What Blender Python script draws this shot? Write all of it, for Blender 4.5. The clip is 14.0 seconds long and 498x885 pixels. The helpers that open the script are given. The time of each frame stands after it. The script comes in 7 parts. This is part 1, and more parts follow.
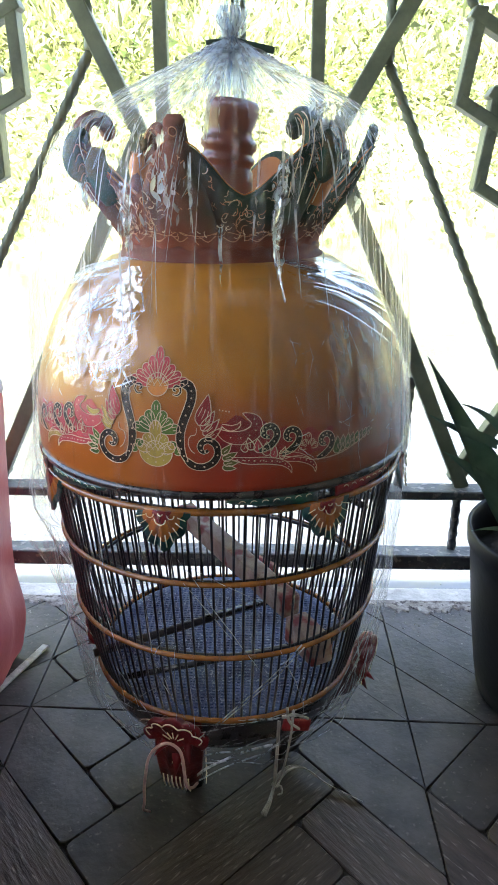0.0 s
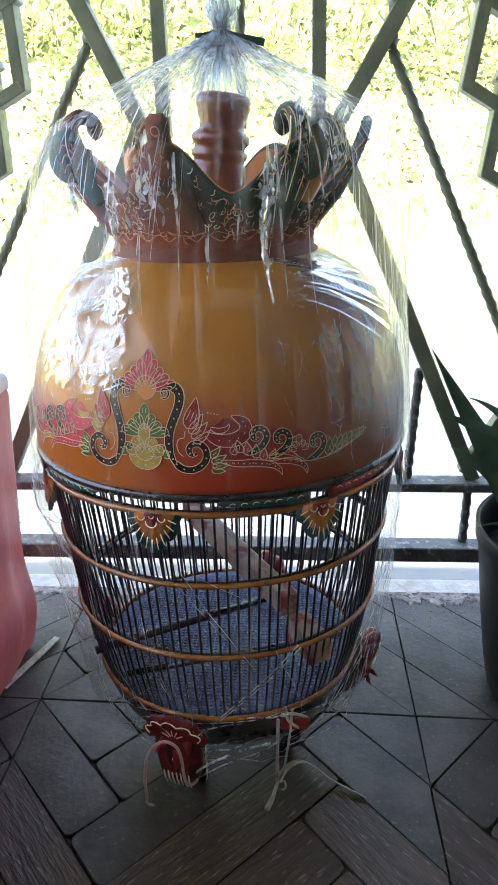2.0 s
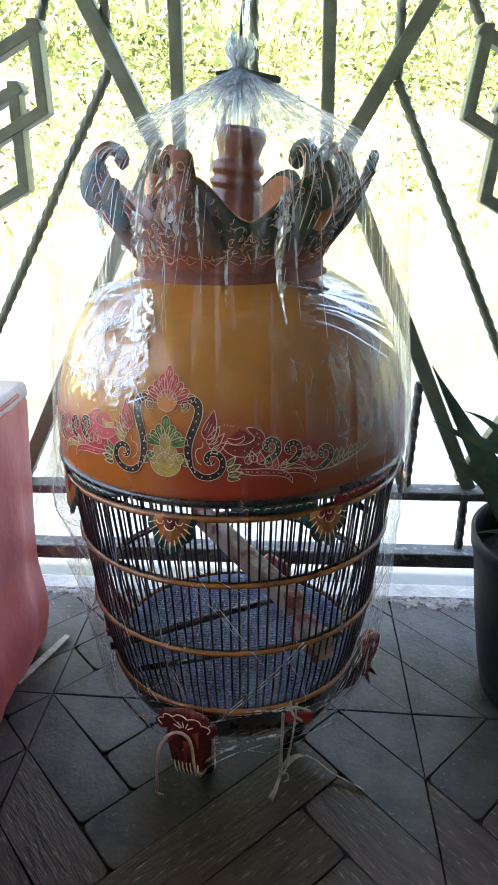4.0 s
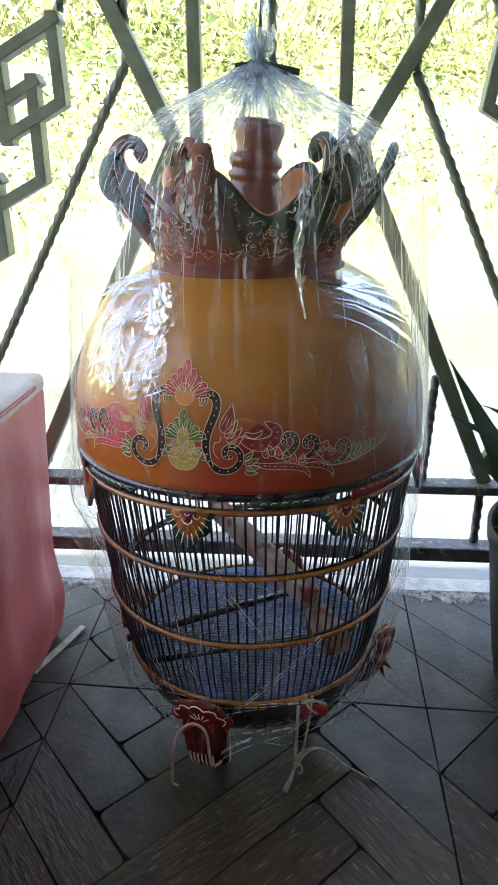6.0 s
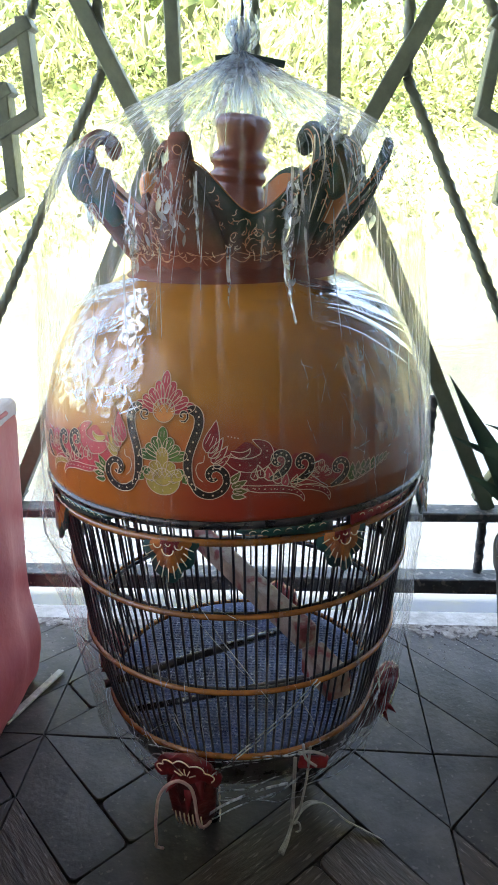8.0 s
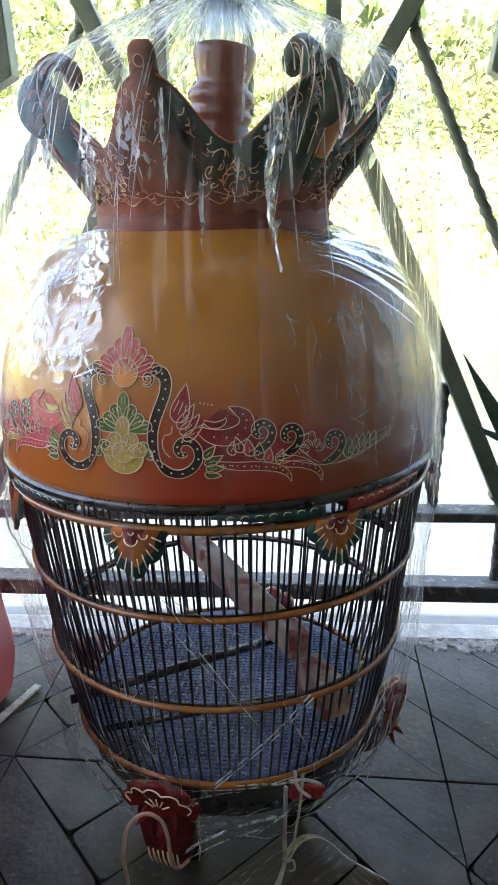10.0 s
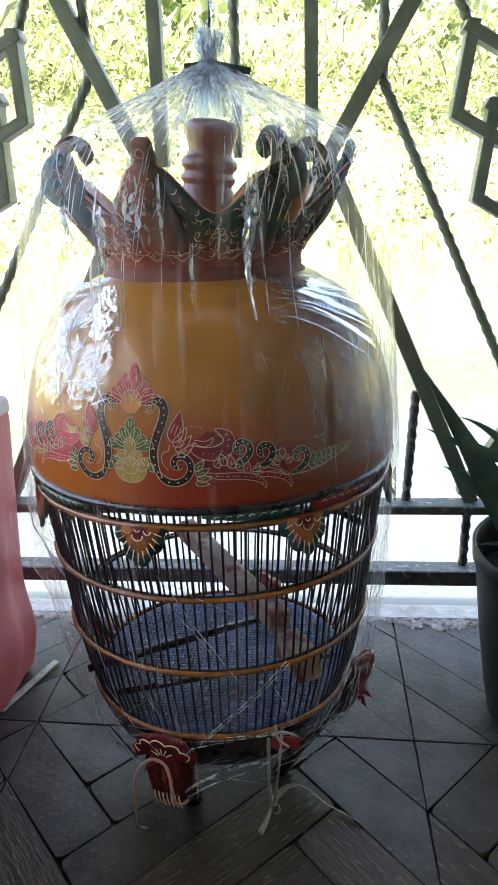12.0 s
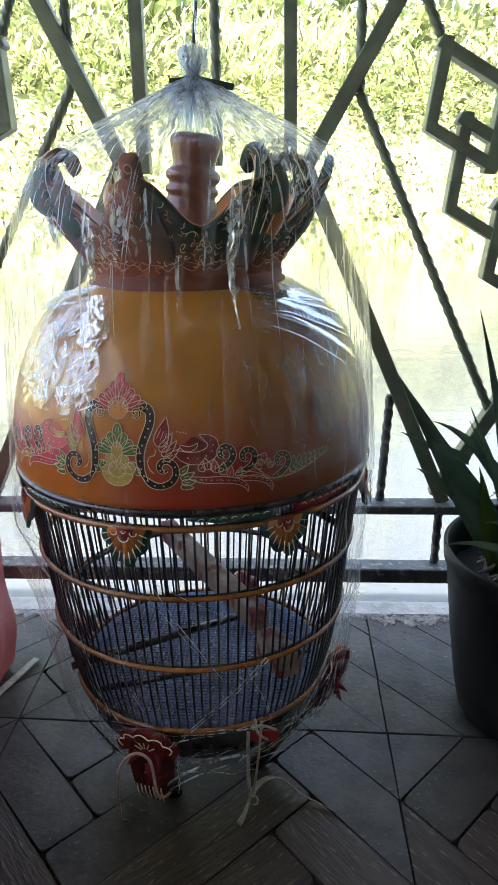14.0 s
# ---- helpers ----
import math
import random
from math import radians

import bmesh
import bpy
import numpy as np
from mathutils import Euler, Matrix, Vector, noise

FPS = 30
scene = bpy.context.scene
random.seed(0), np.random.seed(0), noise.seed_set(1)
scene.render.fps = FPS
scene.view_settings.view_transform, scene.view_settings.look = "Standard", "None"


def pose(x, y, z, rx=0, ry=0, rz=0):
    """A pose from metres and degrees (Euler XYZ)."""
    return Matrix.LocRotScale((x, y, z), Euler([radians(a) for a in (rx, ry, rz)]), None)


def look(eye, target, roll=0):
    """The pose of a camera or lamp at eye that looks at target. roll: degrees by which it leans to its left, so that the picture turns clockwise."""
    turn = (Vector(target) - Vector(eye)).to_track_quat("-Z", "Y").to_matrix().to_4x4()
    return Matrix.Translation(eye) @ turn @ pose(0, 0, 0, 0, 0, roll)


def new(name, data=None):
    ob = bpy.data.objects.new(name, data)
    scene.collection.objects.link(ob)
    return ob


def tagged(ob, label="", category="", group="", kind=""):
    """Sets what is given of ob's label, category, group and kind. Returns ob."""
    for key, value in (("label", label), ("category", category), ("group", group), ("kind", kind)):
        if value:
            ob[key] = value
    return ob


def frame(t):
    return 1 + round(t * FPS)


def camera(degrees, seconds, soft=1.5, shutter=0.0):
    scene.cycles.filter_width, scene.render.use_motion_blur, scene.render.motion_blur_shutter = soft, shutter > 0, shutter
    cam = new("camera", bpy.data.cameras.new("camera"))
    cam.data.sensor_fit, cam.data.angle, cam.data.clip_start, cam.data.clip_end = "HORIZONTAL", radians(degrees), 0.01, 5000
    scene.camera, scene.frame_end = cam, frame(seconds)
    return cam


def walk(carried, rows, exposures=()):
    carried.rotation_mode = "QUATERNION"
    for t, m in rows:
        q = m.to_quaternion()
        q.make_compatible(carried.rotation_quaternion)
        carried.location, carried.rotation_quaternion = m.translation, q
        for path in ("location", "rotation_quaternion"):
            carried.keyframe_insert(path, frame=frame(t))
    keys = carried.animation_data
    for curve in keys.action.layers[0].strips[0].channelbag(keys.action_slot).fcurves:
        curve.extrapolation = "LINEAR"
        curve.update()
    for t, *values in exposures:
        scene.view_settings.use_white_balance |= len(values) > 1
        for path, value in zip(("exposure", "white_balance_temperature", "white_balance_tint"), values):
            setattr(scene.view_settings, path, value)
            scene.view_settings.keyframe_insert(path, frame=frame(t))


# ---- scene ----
cam = camera(36.3, 14.0, soft=0.5)
PATH = [
    (0, (0.531, 0.193, 0.807), (0.467, 2.078, 0.142), -0.13),
    (0.5, (0.534, 0.206, 0.815), (0.438, 2.071, 0.102), -1.53),
    (1, (0.550, 0.212, 0.825), (0.414, 2.087, 0.141), -2.14),
    (1.5, (0.568, 0.209, 0.817), (0.419, 2.070, 0.098), -0.19),
    (2, (0.569, 0.208, 0.823), (0.429, 2.073, 0.114), -1.39),
    (2.5, (0.563, 0.193, 0.829), (0.431, 2.060, 0.126), -0.70),
    (2.7, (0.564, 0.184, 0.832), (0.428, 2.055, 0.137), -0.67),
    (4.8, (0.552, 0.153, 0.853), (0.425, 2.020, 0.148), -0.37),
    (5, (0.552, 0.155, 0.852), (0.425, 2.017, 0.135), -0.33),
    (5.5, (0.551, 0.156, 0.853), (0.394, 2.017, 0.137), -0.62),
    (6, (0.550, 0.155, 0.852), (0.387, 2.014, 0.134), -0.60),
    (6.5, (0.549, 0.155, 0.851), (0.369, 2.015, 0.138), -0.94),
    (7, (0.550, 0.157, 0.849), (0.365, 2.015, 0.133), -0.96),
    (7.5, (0.549, 0.174, 0.840), (0.337, 2.044, 0.163), -2.12),
    (8, (0.546, 0.226, 0.810), (0.410, 2.118, 0.178), -1.09),
    (8.5, (0.544, 0.276, 0.780), (0.441, 2.199, 0.242), -1.27),
    (9, (0.545, 0.310, 0.755), (0.422, 2.249, 0.280), -1.60),
    (9.2, (0.546, 0.328, 0.736), (0.431, 2.260, 0.230), -1.20),
    (11.3, (0.600, 0.258, 0.758), (0.345, 2.145, 0.148), -1.91),
    (11.5, (0.597, 0.240, 0.773), (0.379, 2.134, 0.169), -1.60),
    (12, (0.602, 0.194, 0.806), (0.418, 2.086, 0.184), -1.89),
    (12.5, (0.601, 0.152, 0.831), (0.501, 2.056, 0.226), -0.76),
    (13, (0.601, 0.146, 0.831), (0.471, 2.052, 0.241), -1.25),
    (13.5, (0.595, 0.151, 0.828), (0.478, 2.050, 0.211), -1.05),
    (14, (0.594, 0.168, 0.824), (0.482, 2.062, 0.191), -1.02),
]
walk(cam, [(t, look(eye, target, roll)) for t, eye, target, roll in PATH],
     exposures=[(0, 3.18), (2.5, 3.14), (5, 2.98), (7, 2.94), (9, 2.98), (11.5, 3.10), (12.1, 2.88), (12.7, 2.60), (14, 2.60)])

# ---- world, sun, exposure ----
SUN_ELEV, SUN_AZ = 74.0, 205.0          # degrees; the azimuth is measured from +y towards +x
world = bpy.data.worlds.new("sky")
scene.world = world
world.use_nodes = True
wn = world.node_tree.nodes
sky = wn.new("ShaderNodeTexSky")
sky.sky_type, sky.sun_disc = "NISHITA", False
sky.sun_elevation, sky.sun_rotation = radians(SUN_ELEV), radians(SUN_AZ)
sky.air_density, sky.dust_density = 1.0, 3.5
world.node_tree.links.new(sky.outputs[0], wn["Background"].inputs[0])
wn["Background"].inputs[1].default_value = 0.15
sun = new("sun", bpy.data.lights.new("sun", "SUN"))
sun.data.energy, sun.data.angle, sun.data.color = 5.0, radians(0.6), (1.0, 0.95, 0.86)
a_, e_ = radians(SUN_AZ), radians(SUN_ELEV)
sun.matrix_world = look((math.sin(a_) * math.cos(e_) * 30, math.cos(a_) * math.cos(e_) * 30, math.sin(e_) * 30), (0, 0, 0))

# ---- helpers for building ----
def empty(name, x, y, z, rz=0.0):
    ob = new(name)
    ob.empty_display_size = 0.05
    ob.matrix_world = pose(x, y, z, 0, 0, rz)
    return ob


def mesh_of(bm, name, smooth=True):
    me = bpy.data.meshes.new(name)
    bmesh.ops.recalc_face_normals(bm, faces=bm.faces)
    bm.to_mesh(me)
    bm.free()
    for p in me.polygons:
        p.use_smooth = smooth
    return me


def part(name, bm, material, parent=None, label="", smooth=True):
    me = bm if isinstance(bm, bpy.types.Mesh) else mesh_of(bm, name, smooth)
    if not me.materials:
        me.materials.append(material)
    ob = new(name, me)
    ob.parent = parent
    return tagged(ob, label)


def thing(name, bm, material, label, category, group="", kind="", smooth=True):
    return tagged(part(name, bm, material, None, "", smooth), label, category, group, kind)


def box(bm, x0, x1, y0, y1, z0, z1, bevel=0.0, seg=2, m=None):
    r = bmesh.ops.create_cube(bm, size=1.0)
    vs = r["verts"]
    bmesh.ops.scale(bm, vec=(x1 - x0, y1 - y0, z1 - z0), verts=vs)
    bmesh.ops.translate(bm, vec=((x0 + x1) / 2, (y0 + y1) / 2, (z0 + z1) / 2), verts=vs)
    if bevel > 0:
        es = list({e for v in vs for e in v.link_edges})
        r = bmesh.ops.bevel(bm, geom=es, offset=bevel, segments=seg, affect="EDGES", profile=0.5)
        vs = list({v for f in r["faces"] for v in f.verts} | {v for v in vs if v.is_valid})
    if m is not None:
        bmesh.ops.transform(bm, matrix=m, verts=[v for v in vs if v.is_valid])
    return bm


def lathe(bm, prof, n=64, closed=True):
    """Turn a profile of (r, z) round the z axis."""
    rings = []
    for r, z in prof:
        if r < 1e-5:
            rings.append([bm.verts.new((0, 0, z))])
        else:
            rings.append([bm.verts.new((r * math.cos(2 * math.pi * k / n), r * math.sin(2 * math.pi * k / n), z)) for k in range(n)])
    for a, b in zip(rings, rings[1:]):
        for k in range(n):
            j = (k + 1) % n
            q = [a[k % len(a)], a[j % len(a)], b[j % len(b)], b[k % len(b)]]
            q = list(dict.fromkeys(q))
            if len(q) > 2:
                bm.faces.new(q)
    return bm


def tube(bm, pts, r, n=8, closed=False, taper=None, flat=1.0, twist=0.0):
    """A round bar along points; twist (turns) with flat < 1 gives a twisted one."""
    pts = [Vector(p) for p in pts]
    m = len(pts)
    rings, side = [], None
    for i, p in enumerate(pts):
        a = pts[i - 1] if (i or closed) else p
        b = pts[(i + 1) % m] if (i < m - 1 or closed) else p
        d = (b - a).normalized()
        if side is None:
            side = d.orthogonal().normalized()
        side = (side - d * side.dot(d)).normalized()
        up = d.cross(side)
        rr = r * (taper(i / max(1, m - 1)) if taper else 1.0)
        ring = []
        for k in range(n):
            t = 2 * math.pi * k / n
            u, v = math.cos(t), math.sin(t) * flat
            w = 2 * math.pi * twist * i / max(1, m - 1)
            u, v = u * math.cos(w) - v * math.sin(w), u * math.sin(w) + v * math.cos(w)
            ring.append(bm.verts.new(p + (side * u + up * v) * rr))
        rings.append(ring)
    pairs = list(zip(rings, rings[1:])) + ([(rings[-1], rings[0])] if closed else [])
    for a, b in pairs:
        for k in range(n):
            bm.faces.new((a[k], a[(k + 1) % n], b[(k + 1) % n], b[k]))
    if not closed:
        bm.faces.new(rings[0][::-1])
        bm.faces.new(rings[-1])
    return bm


def smooth(pts, n=6):
    """A rounded run through points."""
    P = [Vector(p) for p in pts]
    P = [P[0] * 2 - P[1]] + P + [P[-1] * 2 - P[-2]]
    out = []
    for a, b, c, d in zip(P, P[1:], P[2:], P[3:]):
        for q in range(n):
            t = q / n
            out.append(0.5 * (2 * b + (c - a) * t + (2 * a - 5 * b + 4 * c - d) * t * t + (3 * b - a - 3 * c + d) * t ** 3))
    return out + [P[-2]]


def ribbon(bm, pts, w, taper=None, axis=None, tilt=0.0):
    """A thin strip of film along points, lying round the given upright axis (x, y)."""
    pts = [Vector(p) for p in pts]
    ax = Vector((axis[0], axis[1], 0)) if axis else Vector((0, 0, 0))
    m, last = len(pts), None
    for i, p in enumerate(pts):
        d = (pts[min(m - 1, i + 1)] - pts[max(0, i - 1)]).normalized()
        out = p - ax
        out.z = 0.25 * out.length
        side = d.cross(out.normalized())
        if side.length < 0.05:
            side = d.orthogonal()
        side = Matrix.Rotation(tilt, 3, d) @ side.normalized() * w * (taper(i / (m - 1)) if taper else 1.0)
        row = (bm.verts.new(p - side), bm.verts.new(p + side))
        if last:
            bm.faces.new((last[0], last[1], row[1], row[0]))
        last = row
    return bm


def square_twist(bm, a, b, half, turns, seg=10):
    """A square bar with worn edges, twisted about its own axis from a to b."""
    a, b = Vector(a), Vector(b)
    d = (b - a).normalized()
    s = d.cross(Vector((0, 1, 0))).normalized()
    u = s.cross(d)
    n = max(6, int(turns * 18))
    rings = []
    for i in range(n + 1):
        p = a.lerp(b, i / n)
        w = 2 * math.pi * turns * i / n + 0.6
        ring = []
        for k in range(12):
            t = 2 * math.pi * k / 12
            r = half * (1.2 + 0.17 * math.cos(4 * t))
            ring.append(bm.verts.new(p + (s * math.cos(w + t) + u * math.sin(w + t)) * r))
        rings.append(ring)
    for r0, r1 in zip(rings, rings[1:]):
        for k in range(12):
            bm.faces.new((r0[k], r0[(k + 1) % 12], r1[(k + 1) % 12], r1[k]))
    bm.faces.new(rings[0][::-1])
    bm.faces.new(rings[-1])
    return bm


def flat_bar(bm, a, b, width, y0, y1, bevel=0.0015):
    """A box-section bar in the plane of the fence, from (x, z) a to b."""
    (ax, az), (bx, bz) = a, b
    ln = math.hypot(bx - ax, bz - az)
    ang = math.atan2(bz - az, bx - ax)
    m = Matrix.Translation(((ax + bx) / 2, 0, (az + bz) / 2)) @ Matrix.Rotation(-ang, 4, "Y")
    return box(bm, -ln / 2, ln / 2, y0, y1, -width / 2, width / 2, bevel, 1, m)


# ---- materials ----
def mat(name, col, col2=None, scale=12.0, rough=0.5, metal=0.0, bump=0.0, bscale=120.0, coat=0.0, spread=0.12, mix=0.5, fleck=None, fscale=300.0, fcut=0.7, island=0.0, stretch=(1, 1, 1), spec=0.5):
    """A surface with slow stains, fine grain and relief."""
    m = bpy.data.materials.new(name)
    m.use_nodes = True
    nt = m.node_tree
    N, L = nt.nodes, nt.links
    b = N["Principled BSDF"]
    tc = N.new("ShaderNodeTexCoord")
    mp = N.new("ShaderNodeMapping")
    mp.inputs["Scale"].default_value = stretch
    L.new(tc.outputs["Object"], mp.inputs[0])
    n1 = N.new("ShaderNodeTexNoise")
    n1.inputs["Scale"].default_value, n1.inputs["Detail"].default_value, n1.inputs["Roughness"].default_value = scale, 8, 0.62
    L.new(mp.outputs[0], n1.inputs[0])
    ramp = N.new("ShaderNodeMapRange")
    ramp.inputs[1].default_value, ramp.inputs[2].default_value = 0.5 - spread, 0.5 + spread
    L.new(n1.outputs[0], ramp.inputs[0])
    mx = N.new("ShaderNodeMix")
    mx.data_type = "RGBA"
    mx.inputs[6].default_value = (*col, 1)
    mx.inputs[7].default_value = (*(col2 or [c * 0.8 for c in col]), 1)
    L.new(ramp.outputs[0], mx.inputs[0])
    out = mx.outputs[2]
    if island:
        info = N.new("ShaderNodeObjectInfo")
        geo = N.new("ShaderNodeNewGeometry")
        add = N.new("ShaderNodeMath")
        L.new(info.outputs["Random"], add.inputs[0])
        L.new(geo.outputs["Random Per Island"], add.inputs[1])
        fr = N.new("ShaderNodeMath")
        fr.operation = "FRACT"
        L.new(add.outputs[0], fr.inputs[0])
        rg = N.new("ShaderNodeMapRange")
        rg.inputs[3].default_value, rg.inputs[4].default_value = 1 - island, 1 + island
        L.new(fr.outputs[0], rg.inputs[0])
        hs = N.new("ShaderNodeHueSaturation")
        L.new(rg.outputs[0], hs.inputs["Value"])
        L.new(out, hs.inputs["Color"])
        out = hs.outputs[0]
    if fleck:
        n3 = N.new("ShaderNodeTexNoise")
        n3.inputs["Scale"].default_value, n3.inputs["Detail"].default_value = fscale, 3
        L.new(mp.outputs[0], n3.inputs[0])
        r3 = N.new("ShaderNodeMapRange")
        r3.inputs[1].default_value, r3.inputs[2].default_value = fcut - 0.04, fcut + 0.04
        L.new(n3.outputs[0], r3.inputs[0])
        m3 = N.new("ShaderNodeMix")
        m3.data_type = "RGBA"
        m3.inputs[7].default_value = (*fleck, 1)
        L.new(r3.outputs[0], m3.inputs[0])
        L.new(out, m3.inputs[6])
        out = m3.outputs[2]
    L.new(out, b.inputs["Base Color"])
    b.inputs["Metallic"].default_value = metal
    b.inputs["Coat Weight"].default_value = coat
    b.inputs["Coat Roughness"].default_value = 0.06
    b.inputs["Specular IOR Level"].default_value = spec
    rr = N.new("ShaderNodeMapRange")
    rr.inputs[3].default_value, rr.inputs[4].default_value = max(0.02, rough - 0.1), min(1.0, rough + 0.1)
    L.new(n1.outputs[0], rr.inputs[0])
    L.new(rr.outputs[0], b.inputs["Roughness"])
    if bump:
        n2 = N.new("ShaderNodeTexNoise")
        n2.inputs["Scale"].default_value, n2.inputs["Detail"].default_value = bscale, 5
        L.new(mp.outputs[0], n2.inputs[0])
        bp = N.new("ShaderNodeBump")
        bp.inputs["Strength"].default_value, bp.inputs["Distance"].default_value = bump, 0.004
        L.new(n2.outputs[0], bp.inputs["Height"])
        L.new(bp.outputs[0], b.inputs["Normal"])
    return m

PAINT_GREY = mat("fence_paint", (0.19, 0.225, 0.165), (0.13, 0.155, 0.115), 25, 0.42, 0.0, 0.25, 150, fleck=(0.2, 0.12, 0.07), fscale=60, fcut=0.72)
RAIL_DIRT_SHADE = mat("rail_paint_and_shade", (0.13, 0.14, 0.15), (0.06, 0.065, 0.07), 30, 0.55, 0.0, 0.4, 120, fleck=(0.28, 0.26, 0.24), fscale=70, fcut=0.6)
TILE = mat("floor_tile", (0.082, 0.070, 0.061), (0.022, 0.018, 0.0155), 13, 0.46, 0.0, 0.30, 90, island=0.18, fleck=(0.095, 0.08, 0.068), fscale=110, fcut=0.66, spread=0.2, spec=0.34)
WOODTILE = mat("wood_print_tile", (0.082, 0.059, 0.047), (0.026, 0.018, 0.0145), 22, 0.48, 0.0, 0.6, 50, island=0.22, stretch=(0.5, 3.2, 1.0), fleck=(0.16, 0.13, 0.11), fscale=70, fcut=0.64, spread=0.22, spec=0.36)
GROUT = mat("grout", (0.040, 0.037, 0.034), (0.018, 0.016, 0.015), 40, 0.85, 0.0, 0.6, 200)
MORTAR = mat("mortar", (0.34, 0.32, 0.29), (0.14, 0.12, 0.105), 45, 0.9, 0.0, 0.8, 140, fleck=(0.07, 0.06, 0.055), fscale=110, fcut=0.60)
CEMENT = mat("cement", (0.58, 0.565, 0.53), (0.36, 0.35, 0.32), 22, 0.8, 0.0, 0.7, 90, fleck=(0.25, 0.22, 0.19), fscale=80, fcut=0.70)
WALLPAINT = mat("wall_paint", (0.37, 0.35, 0.32), (0.30, 0.285, 0.26), 3, 0.7, 0.0, 0.2, 150)
CEILPAINT = mat("ceiling_paint", (0.41, 0.39, 0.36), (0.34, 0.325, 0.30), 2, 0.8, 0.0, 0.1, 150)
VINYL = mat("pink_vinyl", (0.45, 0.078, 0.088), (0.29, 0.042, 0.050), 5, 0.50, 0.0, 0.25, 60, coat=0.0, spread=0.25, fleck=(0.55, 0.34, 0.33), fscale=26, fcut=0.80)
VINYL_TOP = mat("worn_vinyl_top", (0.55, 0.50, 0.53), (0.42, 0.34, 0.38), 6, 0.42, 0.0, 0.6, 220)
POTBLACK = mat("black_plastic", (0.006, 0.006, 0.007), (0.010, 0.010, 0.011), 14, 0.5, 0.0, 0.15, 60, fleck=(0.04, 0.037, 0.034), fscale=120, fcut=0.78, spec=0.2)
SOIL = mat("soil", (0.03, 0.024, 0.018), (0.012, 0.01, 0.008), 60, 0.95, 0.0, 1.0, 90)
WIRE = mat("dark_bamboo", (0.014, 0.014, 0.024), (0.028, 0.024, 0.03), 60, 0.32, 0.0, 0.2, 200, coat=0.3, island=0.3)
GOLDHOOP = mat("orange_rattan", (0.38, 0.14, 0.03), (0.22, 0.075, 0.018), 40, 0.25, 0.0, 0.2, 120, coat=0.6)
DARKWOOD = mat("black_lacquer", (0.012, 0.011, 0.014), (0.03, 0.024, 0.024), 30, 0.28, 0.0, 0.2, 80, coat=0.5)
TRAYMAT = mat("tray_mesh", (0.115, 0.180, 0.40), (0.014, 0.024, 0.085), 16, 0.4, 0.0, 0.8, 220, spread=0.16, fleck=(0.34, 0.40, 0.56), fscale=260, fcut=0.62)
PERCH = mat("pale_wood", (0.46, 0.37, 0.31), (0.32, 0.23, 0.19), 30, 0.6, 0.0, 0.5, 120, fleck=(0.26, 0.06, 0.06), fscale=26, fcut=0.60)
CARVE = mat("carved_maroon", (0.27, 0.105, 0.080), (0.130, 0.062, 0.050), 22, 0.65, 0.0, 0.6, 90, coat=0.0, spread=0.1, spec=0.15)
TAN = mat("tan_line", (0.78, 0.60, 0.44), (0.66, 0.47, 0.33), 60, 0.4)
FADED = mat("faded_line", (0.62, 0.30, 0.17), (0.5, 0.22, 0.12), 60, 0.4)
CARVEGREEN = mat("carved_green", (0.150, 0.100, 0.050), (0.036, 0.092, 0.066), 26, 0.65, 0.0, 0.5, 90, coat=0.0, spread=0.1, spec=0.12)
LINING = mat("crown_lining", (0.62, 0.26, 0.09), (0.46, 0.16, 0.05), 14, 0.35, 0.0, 0.3, 60, coat=0.4)
FINIAL = mat("turned_brown", (0.21, 0.065, 0.042), (0.13, 0.036, 0.026), 25, 0.3, 0.0, 0.2, 80, coat=0.35)
CREAM = mat("cream_line", (0.92, 0.84, 0.66), (0.82, 0.72, 0.52), 60, 0.35)
REDPAINT = mat("red_paint", (0.36, 0.028, 0.030), (0.22, 0.014, 0.018), 25, 0.38, 0.0, 0.4, 120, coat=0.15, spec=0.3)
PINK_LIT_RED = mat("pink_lit_red_paint", (0.56, 0.055, 0.075), (0.40, 0.034, 0.048), 30, 0.38, 0.0, 0.1, 100, coat=0.15, spec=0.3)
GREENPAINT = mat("green_paint", (0.120, 0.200, 0.036), (0.055, 0.115, 0.022), 30, 0.38, 0.0, 0.1, 100, coat=0.15, spec=0.3)
TEALPAINT = mat("teal_paint", (0.014, 0.105, 0.085), (0.008, 0.05, 0.05), 30, 0.3, 0.0, 0.2, 100, coat=0.6)
YELLOWPAINT = mat("yellow_paint", (0.50, 0.36, 0.075), (0.38, 0.24, 0.045), 30, 0.38, 0.0, 0.1, 100, coat=0.15, spec=0.3)
ORANGEPAINT = mat("orange_paint", (0.68, 0.24, 0.03), (0.5, 0.13, 0.03), 30, 0.3, 0.0, 0.1, 100, coat=0.6)
OLIVEPAINT = mat("olive_paint", (0.15, 0.135, 0.032), (0.09, 0.085, 0.020), 30, 0.38, 0.0, 0.1, 100, coat=0.15, spec=0.3)
FOOTRED = mat("fan_red", (0.24, 0.014, 0.022), (0.12, 0.008, 0.012), 25, 0.38, 0.0, 0.4, 120, coat=0.1, spec=0.3)
COLLAR = mat("collar_brown", (0.19, 0.045, 0.026), (0.12, 0.028, 0.018), 25, 0.6, 0.0, 0.3, 80, spec=0.25)
FOOTWOOD = mat("foot_maroon", (0.125, 0.012, 0.014), (0.045, 0.010, 0.010), 40, 0.42, 0.0, 0.7, 90, coat=0.1, spec=0.3)
